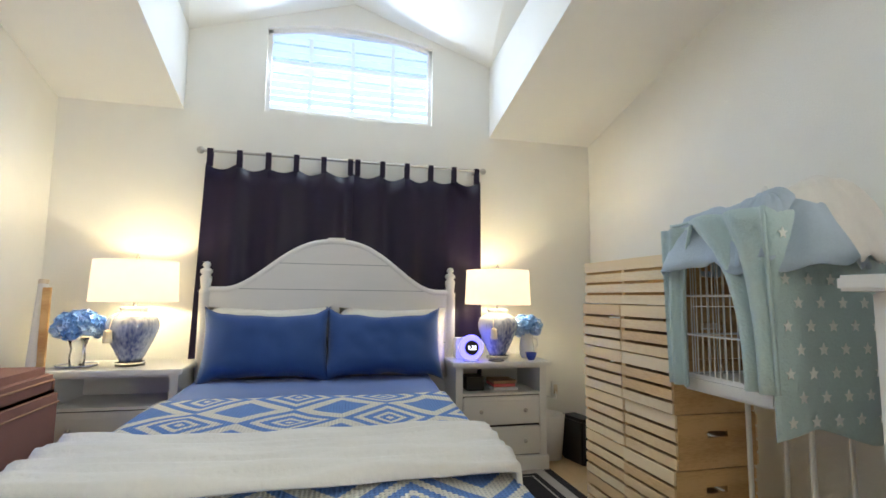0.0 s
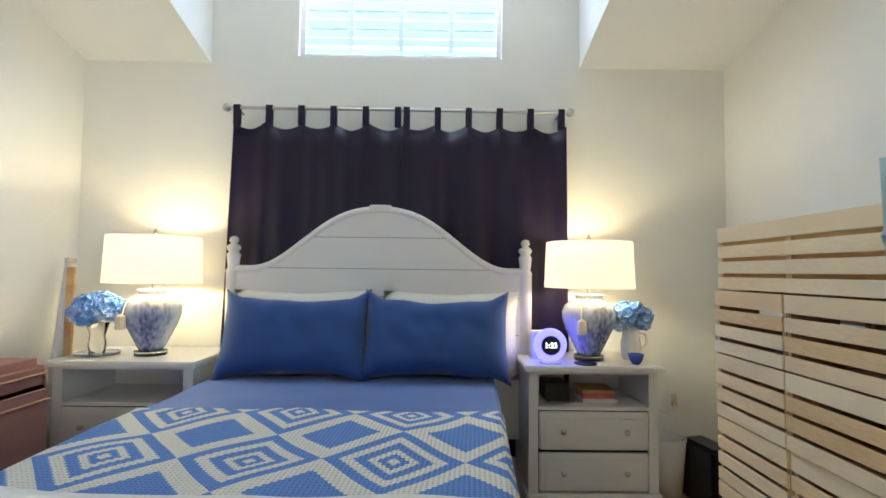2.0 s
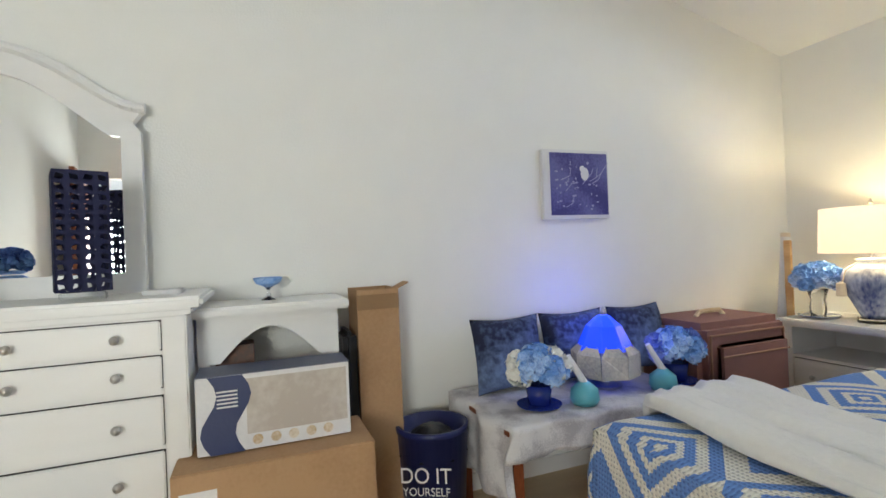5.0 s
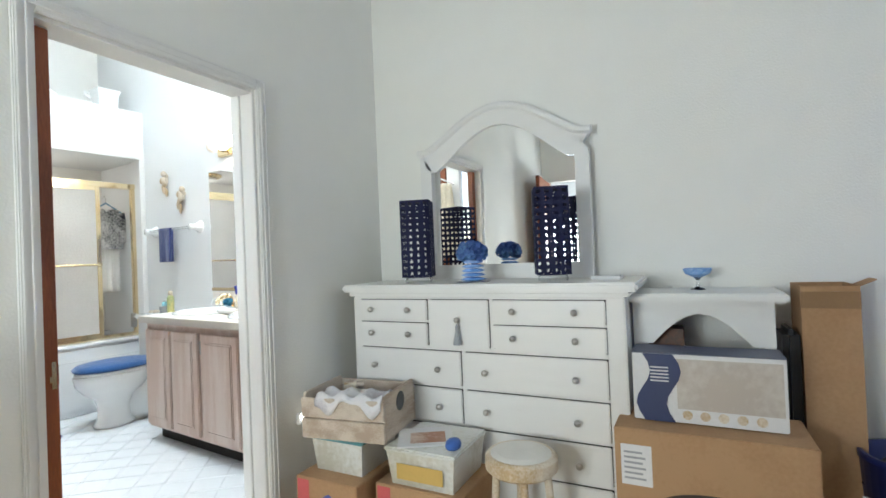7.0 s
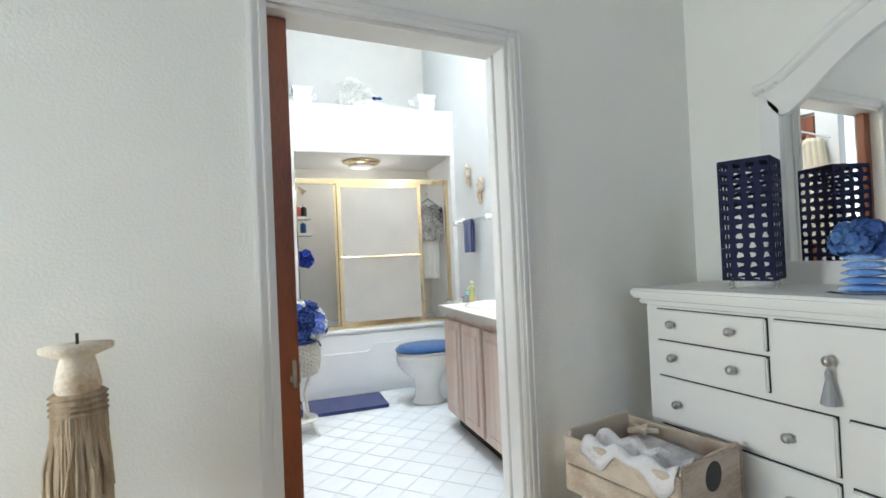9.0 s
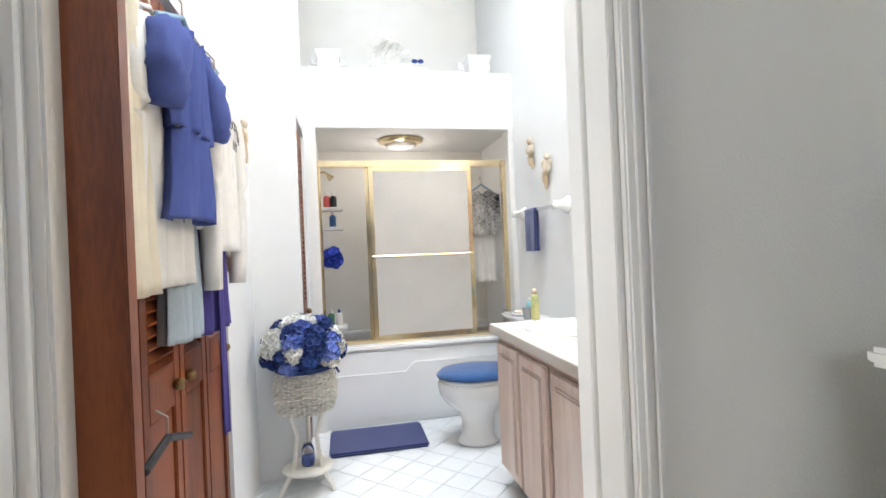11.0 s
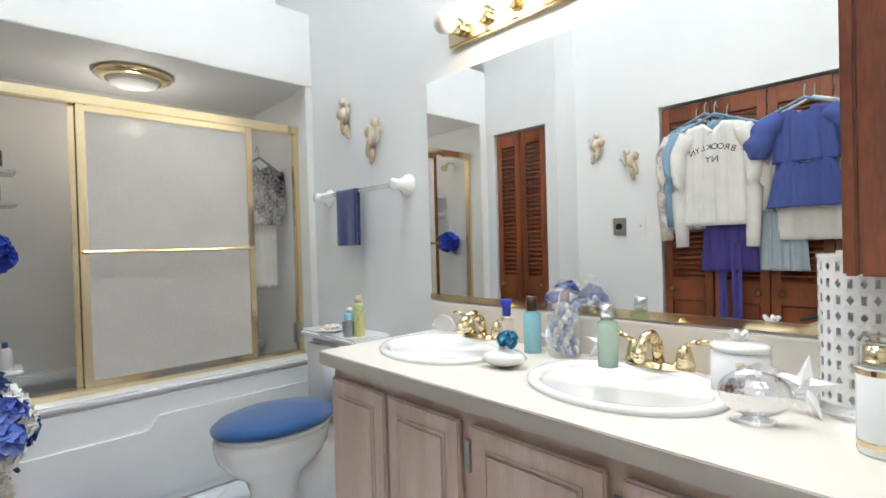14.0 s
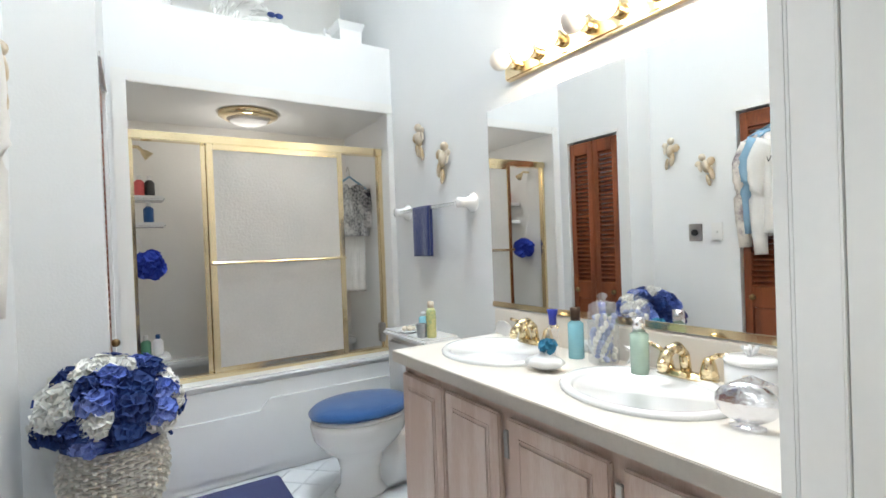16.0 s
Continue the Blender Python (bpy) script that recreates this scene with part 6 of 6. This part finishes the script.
for k in range(8):
    y = -0.45 + 0.128 * k
    part("socket", lathe(B(), [(0.024, 0.035), (0.026, 0.04), (0.022, 0.075), (0.02, 0.078)], seg=18), GOLD, lb, smooth=True, m=pose(0, y, 0, 0, 90, 0))
    part("globe", ball(B(), (0.115, y, 0), 0.042, seg=24), GLOBE_OFF if k in (0, 3) else GLOBE_LIT, lb, "unlit pearl globe" if k in (0, 3) else "lit pearl globe", smooth=True)
wc2 = bt("wall_cabinet", "red-brown wooden wall cabinet above the counter", "wall cabinet")
part("box", bb(B(), UW + 0.14, 0.022, 1.09, -0.46, 0.135, 2.0, 0.004), WALNUT, wc2)
part("door", bb(B(), UW + 0.14, 0.136, 1.09, -0.462, 0.156, 1.998, 0.004), WALNUT, wc2)
part("knob", ball(B(), (UW + 0.18, -0.165, 1.2), 0.010), GOLD, wc2)

# ---- things on the counter ----
Z = 0.811
SC = [(0.022, 0), (0.024, 0.004), (0.024, 0.10), (0.010, 0.112), (0.010, 0.118)]
bottle("sanitizer_bottle", "clear pump bottle with blue flip cap", -0.66, 1.02, Z, [(0.022, 0), (0.022, 0.10), (0.012, 0.112), (0.014, 0.113), (0.014, 0.14), (0.02, 0.165), (0.002, 0.168)], JARGLASS, 4, mat("royal_blue_cap", (0.02, 0.04, 0.4), 0.4))
bottle("body_mist_bottle", "aqua body mist bottle with dark cap", -0.70, 0.95, Z, [(0.027, 0), (0.027, 0.12), (0.016, 0.13), (0.017, 0.131), (0.017, 0.175), (0.002, 0.176)], AQUA, 4, mat("bronze_cap", (0.10, 0.06, 0.04), 0.3, 0.6))
jr = bt("shell_jar", "tall glass jar of blue and white shells", "jar", -0.71, 0.84, Z)
part("glass", lathe(B(), [(0.045, 0), (0.05, 0.01), (0.05, 0.17), (0.04, 0.18)], seg=8), JARGLASS, jr)
part("lid", lathe(B(), [(0.045, 0.181), (0.045, 0.195), (0.02, 0.205), (0.012, 0.21), (0.018, 0.225), (0.002, 0.235)]), JARGLASS, jr, smooth=True)
SHL = [bpy.data.meshes.new("shell") for _ in range(2)]
for me, c in zip(SHL, (WHPETAL, mat("pale_blue_shell", (0.42, 0.48, 0.72), 0.5))):
    q = ball(B(), (0, 0, 0), 0.013, 0.010, 0.008, 8)
    q.to_mesh(me), q.free()
    me.materials.append(c)
for k in range(70):
    a, r = 2.4 * k, 0.036 * math.sqrt(((k * 7) % 11 + 1) / 11)
    piece("shell", SHL[k % 2], jr, pose(r * math.cos(a), r * math.sin(a), 0.014 + 0.145 * k / 70, 40 * k, 70 * k, 30 * k))


def seastar(label, u, v, z, r, tilt, rz):
    o = bt("starfish_ornament", label, "starfish", u, v, z, rz)
    q = B()
    c0, c1 = q.verts.new((0, -0.012, 0)), q.verts.new((0, 0.004, 0))
    ring = [q.verts.new(((r if k % 2 == 0 else r * 0.36) * math.sin(k * 0.628), 0, (r if k % 2 == 0 else r * 0.36) * math.cos(k * 0.628))) for k in range(10)]
    for k in range(10):
        q.faces.new((ring[k], ring[(k + 1) % 10], c0))
        q.faces.new((ring[(k + 1) % 10], ring[k], c1))
    bmesh.ops.subdivide_edges(q, edges=q.edges, cuts=2, use_grid_fill=True)
    for vv in q.verts:
        vv.co += Vector((0, -0.003, 0)) * noise.noise(vv.co * 120)
    part("star", q, CERAM, o, m=pose(0, 0, r * 0.80, tilt, 0, 0))


seastar("white starfish leaning on the backsplash", -0.745, 0.74, Z, 0.055, -18, 90)
seastar("white starfish leaning by the jar", -0.745, 0.93, Z, 0.05, -18, 90)
seastar("white starfish leaning on the lattice holder", -0.60, 0.235, Z, 0.065, -20, 75)
bottle("green_mist_bottle", "pale green body mist bottle with silver cap", -0.69, 0.69, Z, [(0.027, 0), (0.027, 0.12), (0.016, 0.128), (0.019, 0.129), (0.019, 0.17), (0.002, 0.171)], GREENISH, 4, SILVER)
cn = bt("conch_shell", "white conch shell with a blue flower on it", "shell", -0.50, 0.90, Z, 30)
part("shell", lathe(B(), [(0.012, 0), (0.035, 0.010), (0.05, 0.022), (0.04, 0.038), (0.022, 0.048), (0.01, 0.058), (0.001, 0.062)], seg=18, wob=0.10, sq=(0.9, 1.3)), CERAM, cn, smooth=True)
piece("flower", blossom_mesh(31, 0.026, mat("turquoise_petals", (0.04, 0.24, 0.40), 0.8), 20), cn, pose(0, 0.01, 0.075))
sl = bt("scallop_shell", "white scallop shell standing on the backsplash", "shell", -0.745, 1.40, Z, 90)
q = B()
for k in range(10):
    a0, a1 = math.radians(10 + 16 * k), math.radians(26 + 16 * k)
    am = (a0 + a1) / 2
    p = [q.verts.new(c) for c in ((0, 0, 0.004), (0.06 * math.cos(a0), 0.0, 0.01 + 0.06 * math.sin(a0)), (0.064 * math.cos(am), -0.012, 0.01 + 0.064 * math.sin(am)), (0.06 * math.cos(a1), 0.0, 0.01 + 0.06 * math.sin(a1)))]
    q.faces.new(p)
part("shell", q, CERAM, sl, solid=0.005)
cp = bt("sea_canister", "white ceramic canister with gold seahorse and coral knob", "canister", -0.66, 0.36, Z)
part("body", lathe(B(), [(0.055, 0), (0.058, 0.004), (0.058, 0.095), (0.05, 0.098)], seg=32), CERAM, cp, smooth=True)
part("lid", lathe(B(), [(0.059, 0.099), (0.06, 0.108), (0.05, 0.114), (0.001, 0.116)], seg=32), CERAM, cp, smooth=True)
q = B()
for k in range(5):
    tube(q, [(0, 0, 0.116), (0.016 * math.cos(k * 1.26), 0.016 * math.sin(k * 1.26), 0.135)], 0.006, 8)
part("coral_knob", q, CERAM, cp)
part("seahorse_relief", tube(B(), [(0.052, 0.028, 0.02), (0.058, 0.016, 0.018), (0.060, 0.012, 0.035), (0.058, 0.020, 0.055), (0.060, 0.012, 0.075), (0.059, 0.022, 0.078)], 0.005), IVORY, cp, "gold seahorse in relief")
fsh = bt("fish_figure", "silver tropical fish figure", "figurine", -0.49, 0.29, Z, -70)
q = B()
ball(q, (0, 0, 0.055), 0.062, 0.02, 0.045, 20)
poly(q, [(-0.05, 0.055), (-0.085, 0.095), (-0.075, 0.055), (-0.085, 0.02)], 0.006)
poly(q, [(-0.02, 0.09), (0.03, 0.095), (-0.01, 0.115), (-0.05, 0.10)], 0.005)
part("body", q, SILVER, fsh, smooth=False)
part("foot", lathe(B(), [(0.035, 0), (0.035, 0.006), (0.012, 0.014)], sq=(1, 0.6)), SILVER, fsh)
part("eye", ball(B(), (0.045, -0.015, 0.062), 0.006), BLACK, fsh)
lh = bt("lattice_holder", "white pierced metal cylinder on silver base", "candle holder", -0.68, 0.155, Z)
part("base", lathe(B(), [(0.075, 0), (0.078, 0.008), (0.07, 0.022)], seg=32), SILVER, lh)
q = B()
n1, n2, R = 22, 9, 0.068
for i in range(n1):
    for j in range(n2):
        a0, da, z0, dz = 6.2832 * i / n1, 6.2832 / n1, 0.022 + 0.031 * j, 0.031
        P = lambda a, z: q.verts.new((R * math.cos(a0 + da * a), R * math.sin(a0 + da * a), z0 + dz * z))
        o4 = [P(0, 0), P(1, 0), P(1, 1), P(0, 1)]
        k4 = [P(0.5, 0.2), P(0.8, 0.5), P(0.5, 0.8), P(0.2, 0.5)] if (i + j) % 2 else [P(0.3, 0.22), P(0.7, 0.22), P(0.7, 0.78), P(0.3, 0.78)]
        for t in range(4):
            if (i + j) % 2:
                q.faces.new((o4[t], o4[(t + 1) % 4], k4[t]))
                q.faces.new((o4[(t + 1) % 4], k4[(t + 1) % 4], k4[t]))
            else:
                q.faces.new((o4[t], o4[(t + 1) % 4], k4[(t + 1) % 4], k4[t]))
bmesh.ops.remove_doubles(q, verts=q.verts, dist=0.0004)
part("pierced_body", q, CERAM, lh, solid=0.002)
part("rim", lathe(B(), [(0.070, 0.301), (0.070, 0.308), (0.062, 0.308)], seg=32), CERAM, lh)
pb = bottle("perfume_bottle", "white body spray bottle with gold bands", -0.47, 0.115, Z, [(0.028, 0), (0.029, 0.004), (0.029, 0.135), (0.010, 0.14), (0.012, 0.141), (0.012, 0.17), (0.002, 0.172)], CERAM, 4, GOLD)
for z in (0.012, 0.125):
    part("gold_band", lathe(B(), [(0.0292, z), (0.0296, z + 0.001), (0.0296, z + 0.009), (0.0292, z + 0.01)], seg=28), GOLD, pb)
part("clear_cap", lathe(B(), [(0.026, 0.138), (0.026, 0.178), (0.02, 0.186), (0.001, 0.187)]), GLASS, pb)

# ---- closets of the east wall ----
def bifold(v0, v1, label, leaves, UE=UE):
    o = tagged(bt("closet_door", label, "closet door"), kind="structure")
    w = (v1 - v0) / leaves
    for k in range(leaves):
        a, c = v0 + k * w + 0.004, v0 + (k + 1) * w - 0.004
        q = B()
        for s in ((a, a + 0.045, 0.02, 1.95), (c - 0.045, c, 0.02, 1.95)):
            bb(q, UE + 0.012, s[0], s[2], UE + 0.042, s[1], s[3], 0.003)
        for z0, z1 in ((0.02, 0.14), (0.78, 0.90), (1.86, 1.95)):
            bb(q, UE + 0.012, a + 0.045, z0, UE + 0.042, c - 0.045, z1, 0.002)
        lf_ = part("leaf", q, WALNUT, o)
        part("panel", bb(B(), UE + 0.02, a + 0.045, 0.14, UE + 0.034, c - 0.045, 0.78, 0.008), WALNUT, lf_)
        q = B()
        bb(q, -0.019, -(c - a - 0.092) / 2, -0.004, 0.019, (c - a - 0.092) / 2, 0.004)
        first = part("louvre", q, WALNUT, lf_, m=pose(UE + 0.027, -(a + c) / 2, 0.915, 0, -38, 0))
        for z in range(1, 30):
            piece("louvre", first.data, lf_, pose(UE + 0.027, -(a + c) / 2, 0.915 + 0.0322 * z, 0, -38, 0))
        part("knob", ball(B(), (UE - 0.002, -(c - 0.05 if k % 2 else a + 0.05), 0.84), 0.018), mat("bronze_knob", (0.25, 0.16, 0.07), 0.35, 0.8), lf_, smooth=True)


bifold(C2[0] + 0.01, C2[1] - 0.01, "red-brown louvred folding closet doors", 2, U2)
bifold(0.16, 1.28, "red-brown louvred closet doors hung with clothes", 4)
q = B()
for v0, v1, ue in ((0.15, 1.29, UE), (*C2, U2)):
    bb(q, ue - 0.008, v0 - 0.012, 1.965, ue - 0.001, v1 + 0.012, 1.985)
struct("closet_trim", q, TRIM, "white strip above the closets", BATH)
UC = 0.894
g = "clothes hung on the closet doors"
c1 = bt("sweatshirt", "white sweatshirt lettered BROOKLYN NY on a blue hanger", "clothes", group=g)
shirt(c1, 0.34, 0.58, WHITECLOTH, UC - 0.03, 0.955, 1.80, 0.70, 0.05, 2)
hanger(c1, UC - 0.03, 0.955, 1.82)
for k, chn in enumerate("BROOKLYN"):
    a = (k - 3.5) / 3.5
    words("letter", chn, 0.046, pose(UC - 0.087 + 0.010 * a * a, -(0.955 + 0.105 * a), 1.655 - 0.022 * a * a, 90, 0, -90) @ pose(0, 0, 0, 0, 0, -14 * a), BLACK, c1)
words("letters", "NY", 0.05, pose(UC - 0.087, -0.955, 1.585, 90, 0, -90), BLACK, c1)
c2 = bt("peasant_blouse", "blue gauze blouse with short puffed sleeves", "clothes", group=g)
shirt(c2, 0.27, 0.27, DENIM, UC - 0.05, 0.54, 1.79, 0, 0.06, 7)
shirt(c2, 0.27, 0.24, DENIM, UC - 0.05, 0.54, 1.535, 0, 0.28, 11, "peplum")
for s in (1, -1):
    _b = sweep(B(), [(UC - 0.05, -0.54 + s * 0.09, 1.755), (UC - 0.06, -0.54 + s * 0.165, 1.70), (UC - 0.06, -0.54 + s * 0.20, 1.62), (UC - 0.055, -0.54 + s * 0.205, 1.555)], (0.045, 0.062, 0.068, 0.050), 24)
    for vv in _b.verts:
        vv.co += 0.010 * noise.noise(vv.co * 16) * Vector((1, 1, 0)) + Vector((0.006 * math.sin(70 * vv.co.y), 0, 0))
    part("sleeve", _b, DENIM, c2, smooth=True)
hanger(c2, UC - 0.05, 0.54, 1.81)
c3 = bt("cream_shirt", "long cream shirt behind the blue blouse", "clothes", group=g)
shirt(c3, 0.40, 0.66, WHITECLOTH, UC + 0.008, 0.51, 1.79, 0.5, 0.12, 4)
hanger(c3, UC + 0.02, 0.51, 1.82, 0.4, PAPER)
c8 = bt("cream_tunic", "cream knitted tunic on a white hanger", "clothes", group=g)
shirt(c8, 0.28, 0.68, CREAMCLOTH, UC + 0.005, 0.22, 1.80, 0, 0.30, 13)
hanger(c8, UC + 0.0, 0.235, 1.83, 0.34, PAPER)
c4 = bt("pale_blue_jumper", "pale blue jumper on a hanger", "clothes", group=g)
shirt(c4, 0.34, 0.56, SKYCLOTH, UC + 0.005, 1.02, 1.82, 0.6, 0.05, 6)
hanger(c4, UC + 0.015, 1.02, 1.84)
c5 = bt("indigo_skirt", "indigo skirt with long sash hanging low", "clothes", group=g)
shirt(c5, 0.26, 0.44, PURPLE, UC, 0.90, 1.40, 0, 0.15, 8, "skirt")
part("sash", hang(B(), 0, 0.05, 0, 0, 0.5, 1, 0.006, 3, 8, 10), PURPLE, c5, solid=0.003, m=pose(UC - 0.04, -0.88, 0.62, 0, 0, 90))
part("lower_sash", hang(B(), 0, 0.04, 0, 0, 0.5, 1, 0.006, 6, 8, 10), PURPLE, c5, solid=0.003, m=pose(UC - 0.03, -0.95, 0.60, 0, 0, 90))
hanger(c5, UC, 0.90, 1.80)
c6 = bt("dotted_blouse", "cream blouse with small dark dots", "clothes", group=g)
shirt(c6, 0.32, 0.60, mat("dotted_cloth", (0.76, 0.70, 0.62), 0.9, second=(0.15, 0.10, 0.14), size=40, mix=-0.05), UC + 0.012, 1.07, 1.80, 0.66, 0.06, 9)
hanger(c6, UC + 0.03, 1.07, 1.82, 0.36, PAPER)
c7 = bt("grey_blue_shorts", "grey-blue cotton shorts on a clip hanger", "clothes", group=g)
shirt(c7, 0.22, 0.34, mat("grey_blue_cotton", (0.42, 0.50, 0.56), 0.9), UC + 0.02, 0.66, 1.31, 0, 0.1, 5, "shorts")
part("clip_hanger", tube(B(), [(UC + 0.02, -0.55, 1.32), (UC + 0.02, -0.77, 1.32)], 0.006), BLACK, c7)
hr = bt("hanger_on_knob", "black hanger hooked on a closet knob", "hanger", UE - 0.05, 0.42, 0.72)
part("hanger", tube(B(), [(0, -0.16, 0.0), (0, 0.0, 0.05), (0, 0.14, 0.03)], 0.010), BLACK, hr)
part("hook", tube(B(), [(0, 0, 0.05), (0, 0, 0.10), (0.02, 0.01, 0.12)], 0.003), NICKEL, hr)

# ---- floor things ----
bm_ = bt("bath_mat", "navy plush bath mat on the tiled floor", "bath mat", 0.28, 2.25, 0)
part("mat", box(B(), -0.30, -0.20, 0.001, 0.30, 0.20, 0.024, 0.011), NAVYTOWEL, bm_)
ps = bt("wicker_plant_stand", "white wicker plant stand with basket top", "plant stand", 0.67, 1.74, 0)
q = B()
for k in range(15):
    z = 0.40 + 0.014 * k
    r = 0.105 + 0.045 * math.sin(math.pi * (0.18 + 0.62 * k / 14))
    lathe(q, [(r - 0.006, z), (r + 0.008, z + 0.007), (r - 0.006, z + 0.0135)], seg=40, wob=0.0)
for k in range(40):
    a = 6.2832 * k / 40
    for j in range(15):
        if (j + k) % 2:
            z = 0.407 + 0.014 * j
            r = 0.105 + 0.045 * math.sin(math.pi * (0.18 + 0.62 * j / 14)) + 0.007
            ball(q, (r * math.cos(a), r * math.sin(a), z), 0.009, 0.009, 0.0075, 6)
part("basket", q, WICKER, ps, smooth=True)
part("woven_trim", lathe(B(), [(0.132, 0.608), (0.146, 0.613), (0.146, 0.628), (0.132, 0.633)], seg=40, wob=0.015), DKPETAL, ps)
for k in range(3):
    a = k * 2.094 + 0.5
    part("leg", tube(B(), [(0.10 * math.cos(a), 0.10 * math.sin(a), 0.41), (0.055 * math.cos(a), 0.055 * math.sin(a), 0.28), (0.075 * math.cos(a), 0.075 * math.sin(a), 0.12), (0.15 * math.cos(a), 0.15 * math.sin(a), 0.01)], 0.011, 10), WICKER, ps)
part("lower_shelf", lathe(B(), [(0.12, 0.10), (0.13, 0.107), (0.12, 0.114), (0.001, 0.115)], seg=32), WICKER, ps)
gv = bt("small_jar", "small glass jar of stones on the stand's shelf", "jar", 0.67, 1.74, 0.116)
part("jar", lathe(B(), [(0.03, 0), (0.035, 0.02), (0.03, 0.09), (0.02, 0.11)], seg=18), GLASS, gv, smooth=True)
part("stones", lathe(B(), [(0.025, 0.004), (0.03, 0.02), (0.024, 0.05), (0.001, 0.055)], seg=12, wob=0.1), LILAC, gv)
rb = bt("rose_bouquet", "silk bouquet of navy, periwinkle and white roses", "flowers", 0.67, 1.74, 0.60)
ROSE = [blossom_mesh(40, 0.052, DKPETAL, 40), blossom_mesh(41, 0.050, WHPETAL, 40), blossom_mesh(42, 0.050, DKPETAL, 40), blossom_mesh(43, 0.05, LILAC, 40), blossom_mesh(44, 0.046, WHPETAL, 40)]
bunch(rb, (0, 0, 0.11), 0.165, 46, [random.Random(5 + k).choice(ROSE) for k in range(46)], 12, 0.85)
part("foliage_core", lathe(B(), [(0.09, 0.0), (0.10, 0.06), (0.085, 0.12), (0.04, 0.16), (0.001, 0.165)], seg=20, wob=0.06), DKPETAL, rb)
q = B()
tube(q, [(-0.13, -0.07, 0.03), (-0.17, -0.09, 0.05), (-0.16, -0.10, 0.02), (-0.14, -0.08, 0.02), (-0.17, -0.09, -0.04)], 0.006)
tube(q, [(-0.14, -0.08, 0.02), (-0.15, -0.10, -0.06)], 0.006)
part("bow", q, DKPETAL, rb, "navy checked ribbon bow")

# ---- ledge ornaments ----
for u in (0.50, -0.62):
    o = bt("urn_planter", "white scrolled square planter on the ledge", "planter", u, 2.75, 2.46, group="ledge planters")
    part("body", lathe(B(), [(0.72, 0), (0.78, 0.02), (0.85, 0.15), (1.0, 0.19), (1.02, 0.20), (0.9, 0.20)], seg=4, sq=(0.125, 0.125)), CERAM, o, m=pose(0, 0, 0, 0, 0, 45))
    for s in (-1, 1):
        part("scroll", tube(B(), [(s * 0.09, -0.07, 0.17), (s * 0.12, -0.07, 0.185), (s * 0.12, -0.07, 0.15), (s * 0.09, -0.07, 0.14)], 0.01), CERAM, o)
    q = B()
    for k in range(3):
        tube(q, [(-0.05 + 0.05 * k, -0.078, 0.04), (-0.03 + 0.05 * k, -0.082, 0.08), (-0.05 + 0.05 * k, -0.084, 0.11), (-0.07 + 0.05 * k, -0.082, 0.08)], 0.006)
    part("relief", q, CERAM, o)
q = B()
ball(q, (-0.10, 0, 0.06), 0.17, 0.09, 0.06, 20)
for k in range(12):
    a = -1.2 + 0.2 * k
    tube(q, [(-0.26 + 0.01 * k, 0.09 * math.sin(a), 0.05 + 0.07 * math.cos(a)), (-0.10, 0.10 * math.sin(a), 0.04 + 0.085 * math.cos(a)), (0.05 - 0.006 * k, 0.085 * math.sin(a), 0.03 + 0.08 * math.cos(a))], 0.009, 6)
rn = random.Random(77)
for k in range(150):
    f = rn.random()
    if k < 80:
        root = Vector((-0.16 + 0.30 * f, rn.uniform(-0.05, 0.05), 0.13 + 0.16 * math.sin(2.4 * f)))
        fall = Vector((rn.uniform(0.03, 0.10), rn.uniform(-0.06, 0.06), rn.uniform(-0.10, 0.02)))
    elif k < 105:
        root = Vector((0.02 + 0.12 * f, rn.uniform(-0.02, 0.02), 0.26 + 0.07 * math.sin(3 * f)))
        fall = Vector((0.02, rn.uniform(-0.02, 0.02), -0.04))
    else:
        root = Vector((rn.uniform(0.05, 0.18), rn.uniform(-0.06, 0.06), rn.uniform(0.10, 0.18)))
        fall = Vector((rn.uniform(0.0, 0.06), rn.uniform(-0.03, 0.03), -rn.uniform(0.04, 0.10)))
    cyl(q, root, root + fall, rn.uniform(0.006, 0.010), 0.002, 6)
tagged(part("feathered_figure", q, WHPETAL, None, smooth=True, m=BATH @ pose(0.0, -2.72, 2.46)), "white shaggy feathered bird figure on the ledge", "figurine")
rbw = bt("ribbon_bow", "small navy ribbon bow on the feathered figure", "ribbon", -0.14, 2.63, 2.58)
for sgn in (-1, 1):
    part("loop", ball(B(), (0.022 * sgn, 0, 0), 0.024, 0.010, 0.016, 12), DKPETAL, rbw, smooth=True)

# ---- floor tiles ----
q = box(B(), -0.0735, -0.0735, -0.008, 0.0735, 0.0735, 0.0, 0.0015)
tile_mesh = bpy.data.meshes.new("tile")
q.to_mesh(tile_mesh), q.free()
tile_mesh.materials.append(TILE)
for i in range(-18, 19):
    for j in range(-18, 19):
        u, v = (i + j) * 0.15 * 0.7071, 1.25 + (i - j) * 0.15 * 0.7071
        if UW - 0.02 < u < UE + 0.05 and -0.02 < v < VT + 0.05:
            piece("tile", tile_mesh, fl, pose(u, -v, 0, 0, 0, 45))
